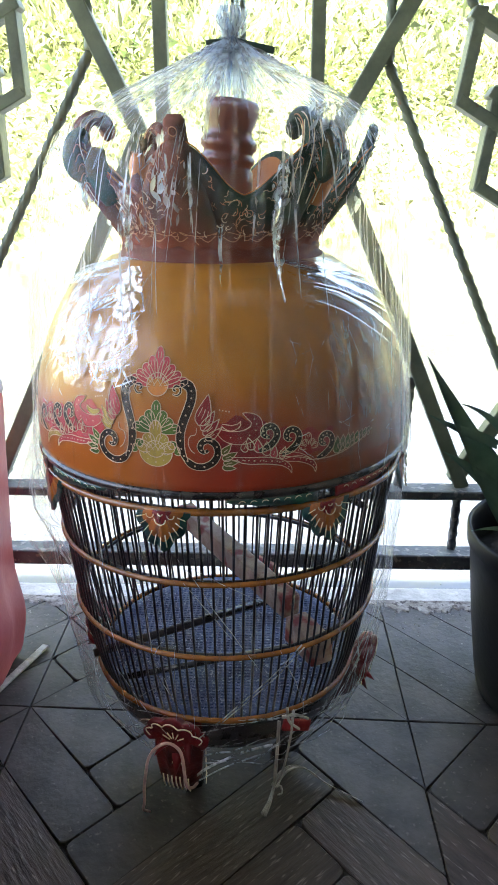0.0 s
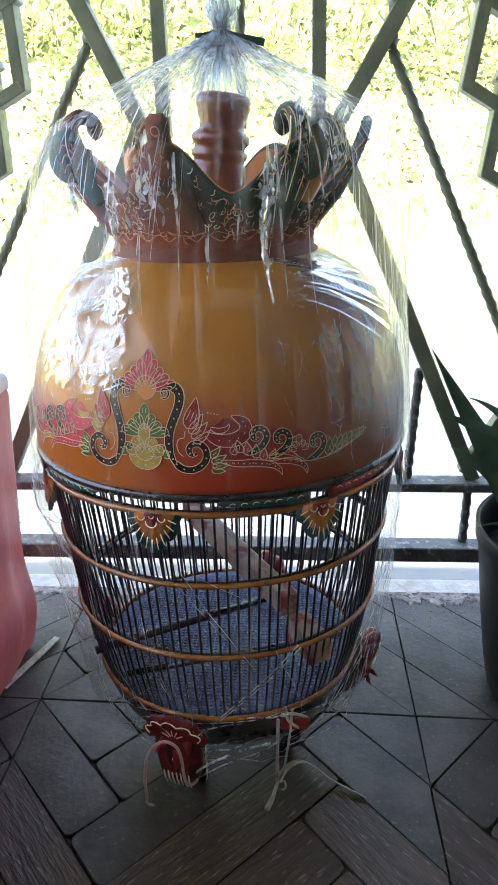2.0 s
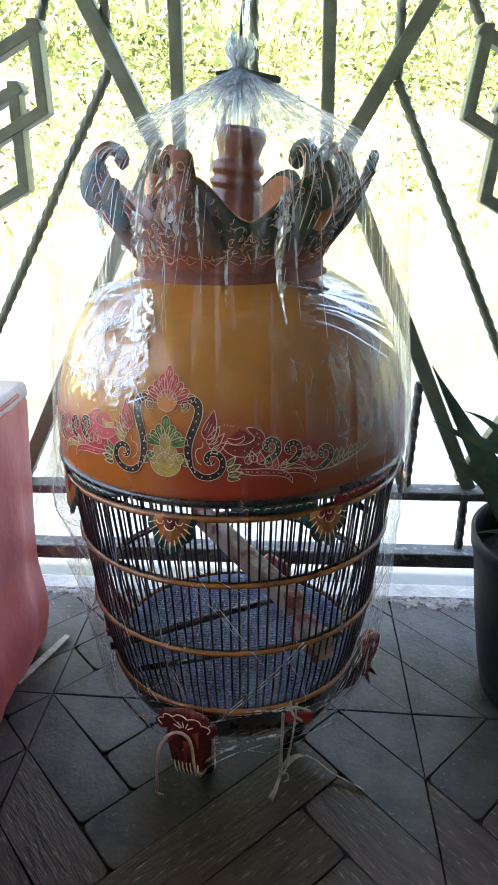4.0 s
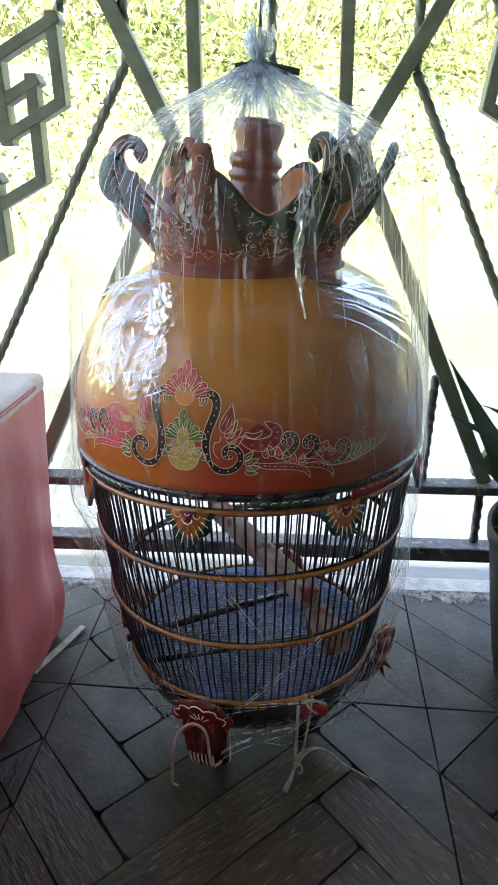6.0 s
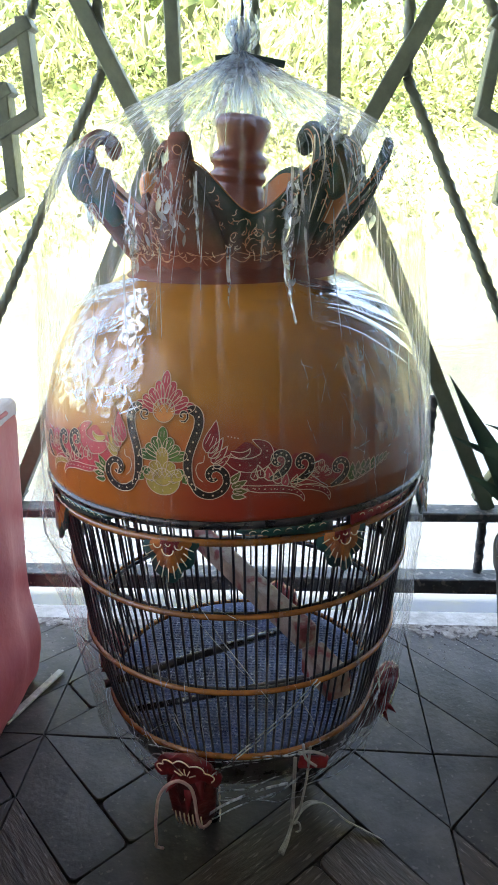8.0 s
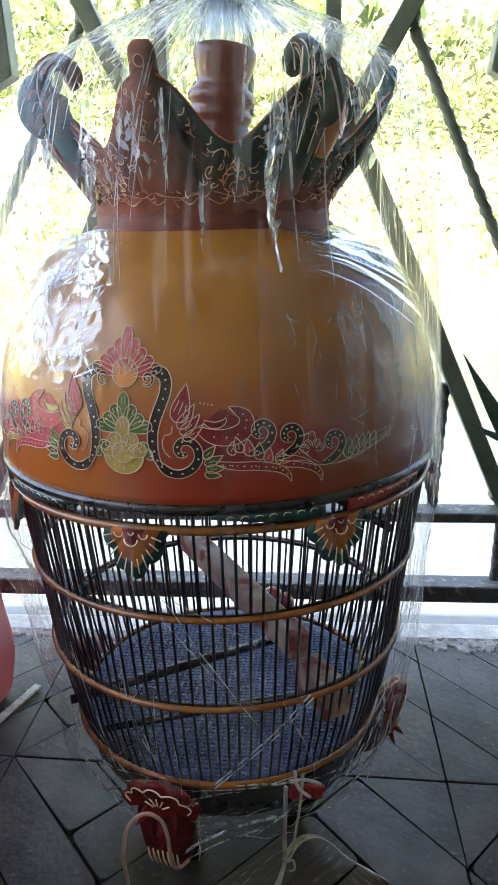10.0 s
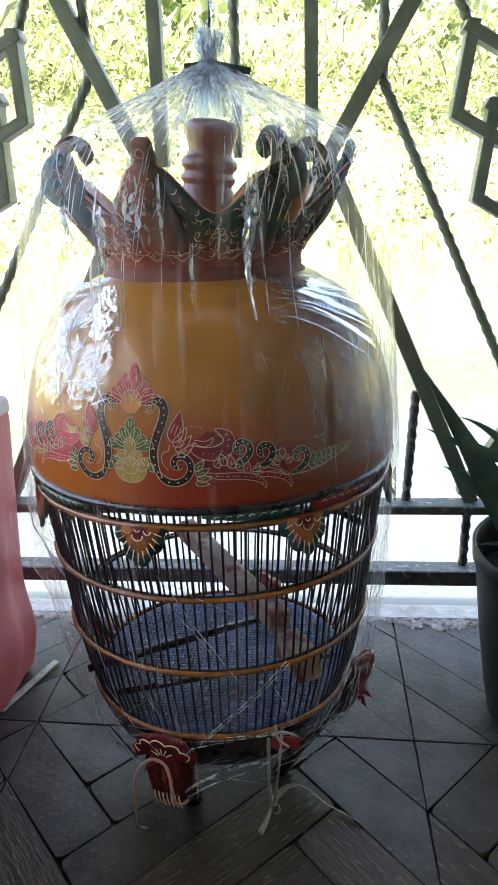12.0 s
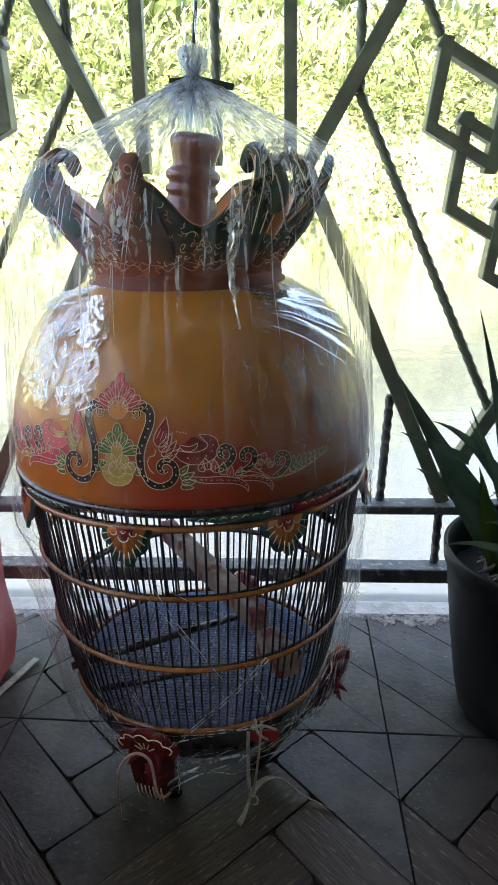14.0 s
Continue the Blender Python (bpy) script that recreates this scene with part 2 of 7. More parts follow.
DARKPAINT = mat("dark_paint", (0.045, 0.026, 0.018), (0.025, 0.016, 0.013), 30, 0.4, 0.0, 0.1, 100, coat=0.1, spec=0.25)
RAFFIA = mat("raffia", (0.55, 0.52, 0.47), (0.34, 0.31, 0.28), 60, 0.6, 0.0, 0.5, 200, stretch=(1, 1, 0.3))
ROPE = mat("pink_cord", (0.62, 0.42, 0.38), (0.5, 0.3, 0.28), 80, 0.7, 0.0, 0.5, 300)
TIEBLACK = mat("green_tie", (0.02, 0.05, 0.04), (0.012, 0.025, 0.02), 60, 0.4)


def dome_paint():
    """Glossy gold lacquer, airbrushed red towards the lower edge, darker brown towards +X."""
    m = mat("gold_lacquer", (0.55, 0.240, 0.036), (0.33, 0.124, 0.018), 9, 0.30, 0.0, 0.06, 40, coat=0.30, spread=0.3, spec=0.3)
    N, L = m.node_tree.nodes, m.node_tree.links
    b = N["Principled BSDF"]
    base = b.inputs["Base Color"].links[0].from_socket
    tc = N.new("ShaderNodeTexCoord")
    sp = N.new("ShaderNodeSeparateXYZ")
    L.new(tc.outputs["Object"], sp.inputs[0])
    nz = N.new("ShaderNodeTexNoise")
    nz.inputs["Scale"].default_value = 9
    L.new(tc.outputs["Object"], nz.inputs[0])

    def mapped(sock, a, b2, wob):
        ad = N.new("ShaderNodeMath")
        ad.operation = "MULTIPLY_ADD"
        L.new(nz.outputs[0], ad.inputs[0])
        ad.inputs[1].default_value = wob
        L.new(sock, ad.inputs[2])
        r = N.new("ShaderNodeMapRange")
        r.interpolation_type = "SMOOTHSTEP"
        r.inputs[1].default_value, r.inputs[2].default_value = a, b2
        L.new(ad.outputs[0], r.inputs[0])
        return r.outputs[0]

    low = mapped(sp.outputs["Z"], 0.675, 0.575, 0.07)
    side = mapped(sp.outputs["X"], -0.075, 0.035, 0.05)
    mul = N.new("ShaderNodeMath")
    mul.operation = "MULTIPLY"
    L.new(low, mul.inputs[0])
    L.new(side, mul.inputs[1])
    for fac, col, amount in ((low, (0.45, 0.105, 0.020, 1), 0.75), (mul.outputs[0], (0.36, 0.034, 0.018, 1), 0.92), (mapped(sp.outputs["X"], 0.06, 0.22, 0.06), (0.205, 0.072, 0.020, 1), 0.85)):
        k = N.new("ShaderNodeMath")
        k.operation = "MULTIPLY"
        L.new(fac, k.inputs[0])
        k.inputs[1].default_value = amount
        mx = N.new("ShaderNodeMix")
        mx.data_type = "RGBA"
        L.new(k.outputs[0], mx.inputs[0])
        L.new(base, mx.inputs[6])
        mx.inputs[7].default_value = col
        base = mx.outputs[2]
    L.new(base, b.inputs["Base Color"])
    return m


DOME = dome_paint()


def crown_paint():
    """Maroon carving, airbrushed dark green on one side and red along the foot."""
    N, L = CARVE.node_tree.nodes, CARVE.node_tree.links
    b = N["Principled BSDF"]
    base = b.inputs["Base Color"].links[0].from_socket
    tc = N.new("ShaderNodeTexCoord")
    sp = N.new("ShaderNodeSeparateXYZ")
    nz = N.new("ShaderNodeTexNoise")
    nz.inputs["Scale"].default_value = 26
    L.new(tc.outputs["Object"], sp.inputs[0])
    L.new(tc.outputs["Object"], nz.inputs[0])
    for axis, a, c, wob, col in (("X", -0.015, 0.035, 0.05, (0.036, 0.090, 0.070, 1)), ("Z", 0.778, 0.752, 0.02, (0.25, 0.064, 0.042, 1))):
        ad = N.new("ShaderNodeMath")
        ad.operation = "MULTIPLY_ADD"
        L.new(nz.outputs[0], ad.inputs[0])
        ad.inputs[1].default_value = wob
        L.new(sp.outputs[axis], ad.inputs[2])
        r = N.new("ShaderNodeMapRange")
        r.inputs[1].default_value, r.inputs[2].default_value, r.inputs[4].default_value = a, c, 0.85
        L.new(ad.outputs[0], r.inputs[0])
        mx = N.new("ShaderNodeMix")
        mx.data_type = "RGBA"
        L.new(r.outputs[0], mx.inputs[0])
        L.new(base, mx.inputs[6])
        mx.inputs[7].default_value = col
        base = mx.outputs[2]
    L.new(base, b.inputs["Base Color"])


crown_paint()


def crease_material(name, clear, white, grain=160, tint=(0.93, 0.96, 1.0, 1), matte=0.30, forward=0.5):
    """A sharp fold of cellophane, several layers thick; whitish scatter stands in for glints."""
    m = bpy.data.materials.new(name)
    m.use_nodes = True
    N, L = m.node_tree.nodes, m.node_tree.links
    N.remove(N["Principled BSDF"])
    tr, gl, tl, df = N.new("ShaderNodeBsdfTransparent"), N.new("ShaderNodeBsdfGlossy"), N.new("ShaderNodeBsdfTranslucent"), N.new("ShaderNodeBsdfDiffuse")
    gl.inputs["Roughness"].default_value = 0.14
    tl.inputs[0].default_value = df.inputs[0].default_value = tint
    nz, tc, mr = N.new("ShaderNodeTexNoise"), N.new("ShaderNodeTexCoord"), N.new("ShaderNodeMapRange")
    nz.inputs["Scale"].default_value, nz.inputs["Detail"].default_value = grain, 5
    mp = N.new("ShaderNodeMapping")
    mp.inputs["Scale"].default_value = (1, 1, 0.14)
    L.new(tc.outputs["Object"], mp.inputs[0])
    L.new(mp.outputs[0], nz.inputs[0])
    L.new(nz.outputs[0], mr.inputs[0])
    mr.inputs[1].default_value, mr.inputs[2].default_value, mr.inputs[3].default_value, mr.inputs[4].default_value = 0.4, 0.65, clear, 1 - 0.25 * clear
    a, b, c = N.new("ShaderNodeMixShader"), N.new("ShaderNodeMixShader"), N.new("ShaderNodeMixShader")
    a.inputs[0].default_value, b.inputs[0].default_value = matte, white
    # light from behind comes through a fold mostly forwards
    rf, fw = N.new("ShaderNodeBsdfRefraction"), N.new("ShaderNodeMixShader")
    rf.inputs["Color"].default_value, rf.inputs["Roughness"].default_value, rf.inputs["IOR"].default_value = tint, 0.55, 1.15
    fw.inputs[0].default_value = forward
    L.new(tl.outputs[0], fw.inputs[1])
    L.new(rf.outputs[0], fw.inputs[2])
    L.new(fw.outputs[0], a.inputs[1])
    L.new(df.outputs[0], a.inputs[2])
    L.new(gl.outputs[0], b.inputs[1])
    L.new(a.outputs[0], b.inputs[2])
    L.new(mr.outputs[0], c.inputs[0])
    L.new(b.outputs[0], c.inputs[1])
    L.new(tr.outputs[0], c.inputs[2])
    L.new(c.outputs[0], N["Material Output"].inputs[0])
    return m


CREASE = crease_material("cellophane_crease", 0.20, 0.85, matte=0.18)
CRUMPLE = crease_material("cellophane_crumple", 0.10, 0.80, 150)
# the blue tint paints sky light into these folds
SHARD = crease_material("cellophane_shard", 0.02, 0.90, 55, (0.86, 0.94, 1.0, 1), 0.10, 0.65)
# matte white copy that paints the glints on front-facing film
GLINT = crease_material("cellophane_glint", 0.06, 0.66, 300, (0.86, 0.92, 1.0, 1), 0.7)
# darker blue copy for the shadowed lines between bright folds
FOLD_SHADE = crease_material("cellophane_fold_shade", 0.15, 0.80, 55, (0.50, 0.62, 0.80, 1))


def film_material(name, veil, gloss, unrolled=False, cut=0.56, base=0.06, relief=0.45, rscale=26):
    """Thin clear cellophane: mostly see-through, glossy folds, faint milky creases."""
    m = bpy.data.materials.new(name)
    m.use_nodes = True
    N, L = m.node_tree.nodes, m.node_tree.links
    N.remove(N["Principled BSDF"])
    out = N["Material Output"]
    tc = N.new("ShaderNodeTexCoord")
    mp = N.new("ShaderNodeMapping")
    mp.inputs["Scale"].default_value = (1, 0.07, 1) if unrolled else (1, 1, 0.1)
    L.new(tc.outputs["UV" if unrolled else "Object"], mp.inputs[0])
    st = N.new("ShaderNodeTexNoise")
    st.inputs["Scale"].default_value, st.inputs["Detail"].default_value, st.inputs["Distortion"].default_value = (75 if unrolled else 55), 6, 0.5
    L.new(mp.outputs[0], st.inputs[0])
    sr = N.new("ShaderNodeMapRange")
    sr.inputs[1].default_value, sr.inputs[2].default_value, sr.inputs[4].default_value = cut, cut + 0.16, veil
    L.new(st.outputs[0], sr.inputs[0])
    bn = N.new("ShaderNodeTexNoise")
    bn.inputs["Scale"].default_value, bn.inputs["Detail"].default_value = rscale, 4
    L.new(tc.outputs["Object"], bn.inputs[0])
    bp = N.new("ShaderNodeBump")
    bp.inputs["Strength"].default_value, bp.inputs["Distance"].default_value = relief, 0.006
    hsum = N.new("ShaderNodeMath")
    L.new(bn.outputs[0], hsum.inputs[0])
    L.new(st.outputs[0], hsum.inputs[1])
    L.new(hsum.outputs[0], bp.inputs["Height"])
    fr = N.new("ShaderNodeLayerWeight")
    fr.inputs["Blend"].default_value = 0.5
    L.new(bp.outputs[0], fr.inputs["Normal"])
    pw = N.new("ShaderNodeMath")
    pw.operation = "POWER"
    pw.inputs[1].default_value = 4.5
    L.new(fr.outputs["Facing"], pw.inputs[0])
    fm = N.new("ShaderNodeMath")
    fm.operation, fm.use_clamp = "MULTIPLY_ADD", True
    fm.inputs[1].default_value, fm.inputs[2].default_value = gloss, base
    L.new(pw.outputs[0], fm.inputs[0])
    tr = N.new("ShaderNodeBsdfTransparent")
    gl = N.new("ShaderNodeBsdfGlossy")
    gl.inputs["Roughness"].default_value = 0.06
    L.new(bp.outputs[0], gl.inputs["Normal"])
    tl = N.new("ShaderNodeBsdfTranslucent")
    tl.inputs[0].default_value = (0.9, 0.92, 0.95, 1)
    df = N.new("ShaderNodeBsdfDiffuse")
    df.inputs[0].default_value = (0.9, 0.92, 0.95, 1)
    m0 = N.new("ShaderNodeMixShader")
    L.new(tl.outputs[0], m0.inputs[1])
    L.new(df.outputs[0], m0.inputs[2])
    m1 = N.new("ShaderNodeMixShader")
    L.new(sr.outputs[0], m1.inputs[0])
    L.new(tr.outputs[0], m1.inputs[1])
    L.new(m0.outputs[0], m1.inputs[2])
    m2 = N.new("ShaderNodeMixShader")
    L.new(fm.outputs[0], m2.inputs[0])
    L.new(m1.outputs[0], m2.inputs[1])
    L.new(gl.outputs[0], m2.inputs[2])
    L.new(m2.outputs[0], out.inputs[0])
    return m


FILM = film_material("cellophane", 0.20, 0.45, True, 0.54, 0.025, 0.7)
FILM_TIGHT = film_material("cellophane_clinging", 0.06, 0.5, False, 0.58, 0.24, 0.42, 30)
FILM_SHINE = film_material("cellophane_taut", 0.06, 0.6, False, 0.55, 0.30, 0.18, 22)
FILM_WISP = film_material("cellophane_wisp", 0.30, 0.3, False, 0.47, 0.03, 0.8, 36)
FILM_FACET = film_material("cellophane_crumpled", 0.22, 0.9, False, 0.46, 0.38, 0.12, 30)
FILM_ARC = film_material("cellophane_highlight", 0.10, 0.4, False, 0.55, 0.80, 0.10, 20)


def break_gloss(m, scale, stretch, lo, hi):
    """Creases and slack patches that do not mirror."""
    N, L = m.node_tree.nodes, m.node_tree.links
    tc, mp, nz, mr, k = (N.new(q) for q in ("ShaderNodeTexCoord", "ShaderNodeMapping", "ShaderNodeTexNoise", "ShaderNodeMapRange", "ShaderNodeMath"))
    mp.inputs["Rotation"].default_value = (0.5, 0.6, 0.3)
    mp.inputs["Scale"].default_value = stretch
    nz.inputs["Scale"].default_value, nz.inputs["Detail"].default_value, nz.inputs["Distortion"].default_value = scale, 6, 1.2
    mr.inputs[1].default_value, mr.inputs[2].default_value, mr.inputs[3].default_value = lo, hi, 0.08
    L.new(tc.outputs["Object"], mp.inputs[0])
    L.new(mp.outputs[0], nz.inputs[0])
    L.new(nz.outputs[0], mr.inputs[0])
    last = N["Material Output"].inputs[0].links[0].from_node
    k.operation = "MULTIPLY"
    L.new(last.inputs[0].links[0].from_socket, k.inputs[0])
    L.new(mr.outputs[0], k.inputs[1])
    L.new(k.outputs[0], last.inputs[0])


break_gloss(FILM_TIGHT, 24, (1.0, 1.0, 0.8), 0.40, 0.52)
break_gloss(FILM_SHINE, 46, (0.3, 1.0, 1.6), 0.46, 0.56)
FILM_HAZE = film_material("cellophane_haze", 0.26, 0.35, False, 0.44, 0.03, 1.0, 30)


def fade_haze():
    """Whitish haze put into the film: clear towards the front, milky round the flank."""
    N, L = FILM_HAZE.node_tree.nodes, FILM_HAZE.node_tree.links
    tc, sp, nz, ad, mr = (N.new(k) for k in ("ShaderNodeTexCoord", "ShaderNodeSeparateXYZ", "ShaderNodeTexNoise", "ShaderNodeMath", "ShaderNodeMapRange"))
    nz.inputs["Scale"].default_value, nz.inputs["Detail"].default_value = 14, 4
    L.new(tc.outputs["Object"], sp.inputs[0])
    L.new(tc.outputs["Object"], nz.inputs[0])
    ad.operation = "MULTIPLY_ADD"
    L.new(nz.outputs[0], ad.inputs[0])
    ad.inputs[1].default_value = 0.30
    L.new(sp.outputs["X"], ad.inputs[2])
    L.new(ad.outputs[0], mr.inputs[0])
    mr.inputs[1].default_value, mr.inputs[2].default_value = 0.14, 0.36
    for node in [n for n in N if n.type == "MIX_SHADER" and n.inputs[0].is_linked]:
        k = N.new("ShaderNodeMath")
        k.operation = "MULTIPLY"
        L.new(node.inputs[0].links[0].from_socket, k.inputs[0])
        L.new(mr.outputs[0], k.inputs[1])
        L.new(k.outputs[0], node.inputs[0])


fade_haze()
FILM_CONE = film_material("cellophane_gathered", 0.26, 0.4, True, 0.52)
FILM_FOLD = film_material("cellophane_fold", 0.7, 1.4)


def water_material():
    """Still water with reflections painted in: the sky's grey-blue near, the bank's yellow far."""
    m = mat("pond_water", (0.060, 0.066, 0.073), (0.040, 0.044, 0.049), 0.35, 0.06, 0.0, 0.0, 8, spec=1.0)
    N, L = m.node_tree.nodes, m.node_tree.links
    b = N["Principled BSDF"]
    sky_tint = b.inputs["Base Color"].links[0].from_socket
    tc, nz, bp, sp, ad, mr, mx = (N.new(k) for k in ("ShaderNodeTexCoord", "ShaderNodeTexNoise", "ShaderNodeBump", "ShaderNodeSeparateXYZ", "ShaderNodeMath", "ShaderNodeMapRange", "ShaderNodeMix"))
    nz.inputs["Scale"].default_value, nz.inputs["Detail"].default_value = 3.5, 4
    L.new(tc.outputs["Object"], nz.inputs[0])
    bp.inputs["Strength"].default_value, bp.inputs["Distance"].default_value = 0.12, 0.05
    L.new(nz.outputs[0], bp.inputs["Height"])
    L.new(bp.outputs[0], b.inputs["Normal"])
    L.new(tc.outputs["Object"], sp.inputs[0])
    # the shore runs away to the right
    ad.operation = "MULTIPLY_ADD"
    L.new(sp.outputs["X"], ad.inputs[0])
    ad.inputs[1].default_value = -0.55
    L.new(sp.outputs["Y"], ad.inputs[2])
    L.new(ad.outputs[0], mr.inputs[0])
    mr.inputs[1].default_value, mr.inputs[2].default_value = 12.5, 18.0
    mx.data_type = "RGBA"
    L.new(mr.outputs[0], mx.inputs[0])
    L.new(sky_tint, mx.inputs[6])
    # yellow of the reflected bank, put into the far water's colour
    mx.inputs[7].default_value = (0.080, 0.072, 0.042, 1)
    L.new(mx.outputs[2], b.inputs["Base Color"])
    return m


WATER = water_material()


def bank_material():
    """Pale dry mud at the shore, blending into a duller olive higher up."""
    m = mat("bank_earth", (0.42, 0.41, 0.20), (0.30, 0.31, 0.12), 1.2, 0.9, 0.0, 0.8, 6, fleck=(0.14, 0.17, 0.05), fscale=3, fcut=0.58)
    N, L = m.node_tree.nodes, m.node_tree.links
    b = N["Principled BSDF"]
    pale = b.inputs["Base Color"].links[0].from_socket
    tc, sp, nz, ad, mr, mx = (N.new(k) for k in ("ShaderNodeTexCoord", "ShaderNodeSeparateXYZ", "ShaderNodeTexNoise", "ShaderNodeMath", "ShaderNodeMapRange", "ShaderNodeMix"))
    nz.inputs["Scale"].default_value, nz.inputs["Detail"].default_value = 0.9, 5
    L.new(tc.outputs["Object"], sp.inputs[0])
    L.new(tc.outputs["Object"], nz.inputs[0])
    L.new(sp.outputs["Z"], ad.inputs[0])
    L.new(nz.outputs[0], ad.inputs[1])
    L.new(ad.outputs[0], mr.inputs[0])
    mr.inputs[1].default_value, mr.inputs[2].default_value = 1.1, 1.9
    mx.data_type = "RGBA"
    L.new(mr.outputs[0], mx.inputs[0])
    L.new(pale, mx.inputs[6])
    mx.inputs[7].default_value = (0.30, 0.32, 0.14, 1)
    L.new(mx.outputs[2], b.inputs["Base Color"])
    return m


BANK = bank_material()


def foliage(name, a, b, scale=0.8, vary=0.8, thin=0.35):
    m = mat(name, a, b, scale, 0.5, 0.0, 0.0, island=vary, spread=0.2)
    N, L = m.node_tree.nodes, m.node_tree.links
    p = N["Principled BSDF"]
    src = p.inputs["Base Color"].links[0].from_socket
    t = N.new("ShaderNodeBsdfTranslucent")
    L.new(src, t.inputs[0])
    mx = N.new("ShaderNodeMixShader")
    mx.inputs[0].default_value = thin
    L.new(p.outputs[0], mx.inputs[1])
    L.new(t.outputs[0], mx.inputs[2])
    L.new(mx.outputs[0], N["Material Output"].inputs[0])
    return m


LEAF = foliage("pot_leaf", (0.17, 0.29, 0.235), (0.085, 0.16, 0.13), 20, 0.2, 0.25)
YOUNG_LEAF = foliage("young_leaf", (0.16, 0.26, 0.06), (0.08, 0.16, 0.03), 20, 0.2, 0.35)
DARKLEAF = foliage("dark_leaves", (0.035, 0.075, 0.025), (0.015, 0.035, 0.012))
LEAFY = foliage("bank_leaves", (0.44, 0.48, 0.21), (0.09, 0.15, 0.045), thin=0.5)
LEAFY2 = foliage("bank_leaves_pale", (0.64, 0.65, 0.37), (0.34, 0.40, 0.18), thin=0.5)
WEEDS = foliage("bank_weeds", (0.48, 0.50, 0.24), (0.07, 0.10, 0.025), thin=0.45)

# ---- the porch ----
def structure(name, bm, m, label, smooth=False):
    return thing(name, bm, m, label, name.split("_")[0], kind="structure", smooth=smooth)


FLOOR_Y = 1.525
structure("floor", box(bmesh.new(), -2.4, 3.2, -1.9, FLOOR_Y, -0.25, -0.006), GROUT, "dark grey grout bed of the tiled porch floor")
floor = bpy.data.objects["floor"]
structure("trim_edge", box(bmesh.new(), -2.4, 3.2, FLOOR_Y + 0.002, FLOOR_Y + 0.07, -0.3, -0.003, 0.008), CEMENT, "pale weathered cement edge of the porch floor")


def mortar_edge():
    """Smeared mortar with a ragged lip, lying over the ends of the tiles."""
    n = 900
    verts, faces = [], []
    for i in range(n + 1):
        x = -1.2 + 3.2 * i / n
        lip = FLOOR_Y - 0.026 - 0.030 * noise.noise((x * 9, 0, 1)) - 0.022 * noise.noise((x * 34, 0, 2)) - 0.014 * noise.noise((x * 110, 0, 3)) - 0.008 * noise.noise((x * 300, 0, 5))
        verts += [(x, min(lip, FLOOR_Y + 0.001), 0.0002), (x, min(lip, FLOOR_Y + 0.001) + 0.004, 0.0022 + 0.001 * noise.noise((x * 60, 0, 4))), (x, FLOOR_Y + 0.006, 0.003), (x, FLOOR_Y + 0.010, -0.002)]
    for i in range(n):
        for k in range(3):
            a = 4 * i + k
            faces.append((a, a + 4, a + 5, a + 1))
    rnd = random.Random(71)
    # loose crumbs nearby
    for i in range(900):
        x, y, q = rnd.uniform(-0.6, 1.5), FLOOR_Y - 0.02 - abs(rnd.gauss(0, 0.050)), rnd.uniform(0.0005, 0.0030)
        b = len(verts)
        for k in range(5):
            a = k * 1.257 + rnd.uniform(-0.4, 0.4)
            verts.append((x + q * math.cos(a), y + q * math.sin(a), 0.0003))
        verts.append((x, y, 0.0003 + q * 0.5))
        faces += [(b + k, b + (k + 1) % 5, b + 5) for k in range(5)]
    me = bpy.data.meshes.new("trim_mortar")
    me.from_pydata(verts, [], faces)
    me.update()
    me.materials.append(MORTAR)
    tagged(new("trim_mortar", me), "ragged pale mortar and crumbs along the tile edge", "trim", kind="structure")


mortar_edge()
# walls and ceiling are assumed, out of view, and shape the porch light
structure("wall_back", box(bmesh.new(), -4.8, 3.2, -2.1, -1.9, -0.25, 2.7), WALLPAINT, "assumed unseen house wall behind the porch, plain and pale")
structure("wall_right", box(bmesh.new(), 3.2, 3.4, -2.1, 2.4, -0.25, 2.7), WALLPAINT, "assumed unseen porch side wall, plain and pale")
structure("ceiling", box(bmesh.new(), -1.5, 3.4, -2.1, 2.0, 2.7, 2.85), CEILPAINT, "assumed unseen porch ceiling, plain off-white")

# unseen board added at the roof edge to cut incoming sky light
structure("trim_eave", box(bmesh.new(), -1.5, 3.4, 1.94, 2.0, 2.0, 2.698), CEILPAINT, "added unseen board that keeps sky light out of the porch")

# ---- the fence ----
FX, FY = 0.474, 1.453       # the fence's middle
FRONT, BACK = 1.440, 1.467


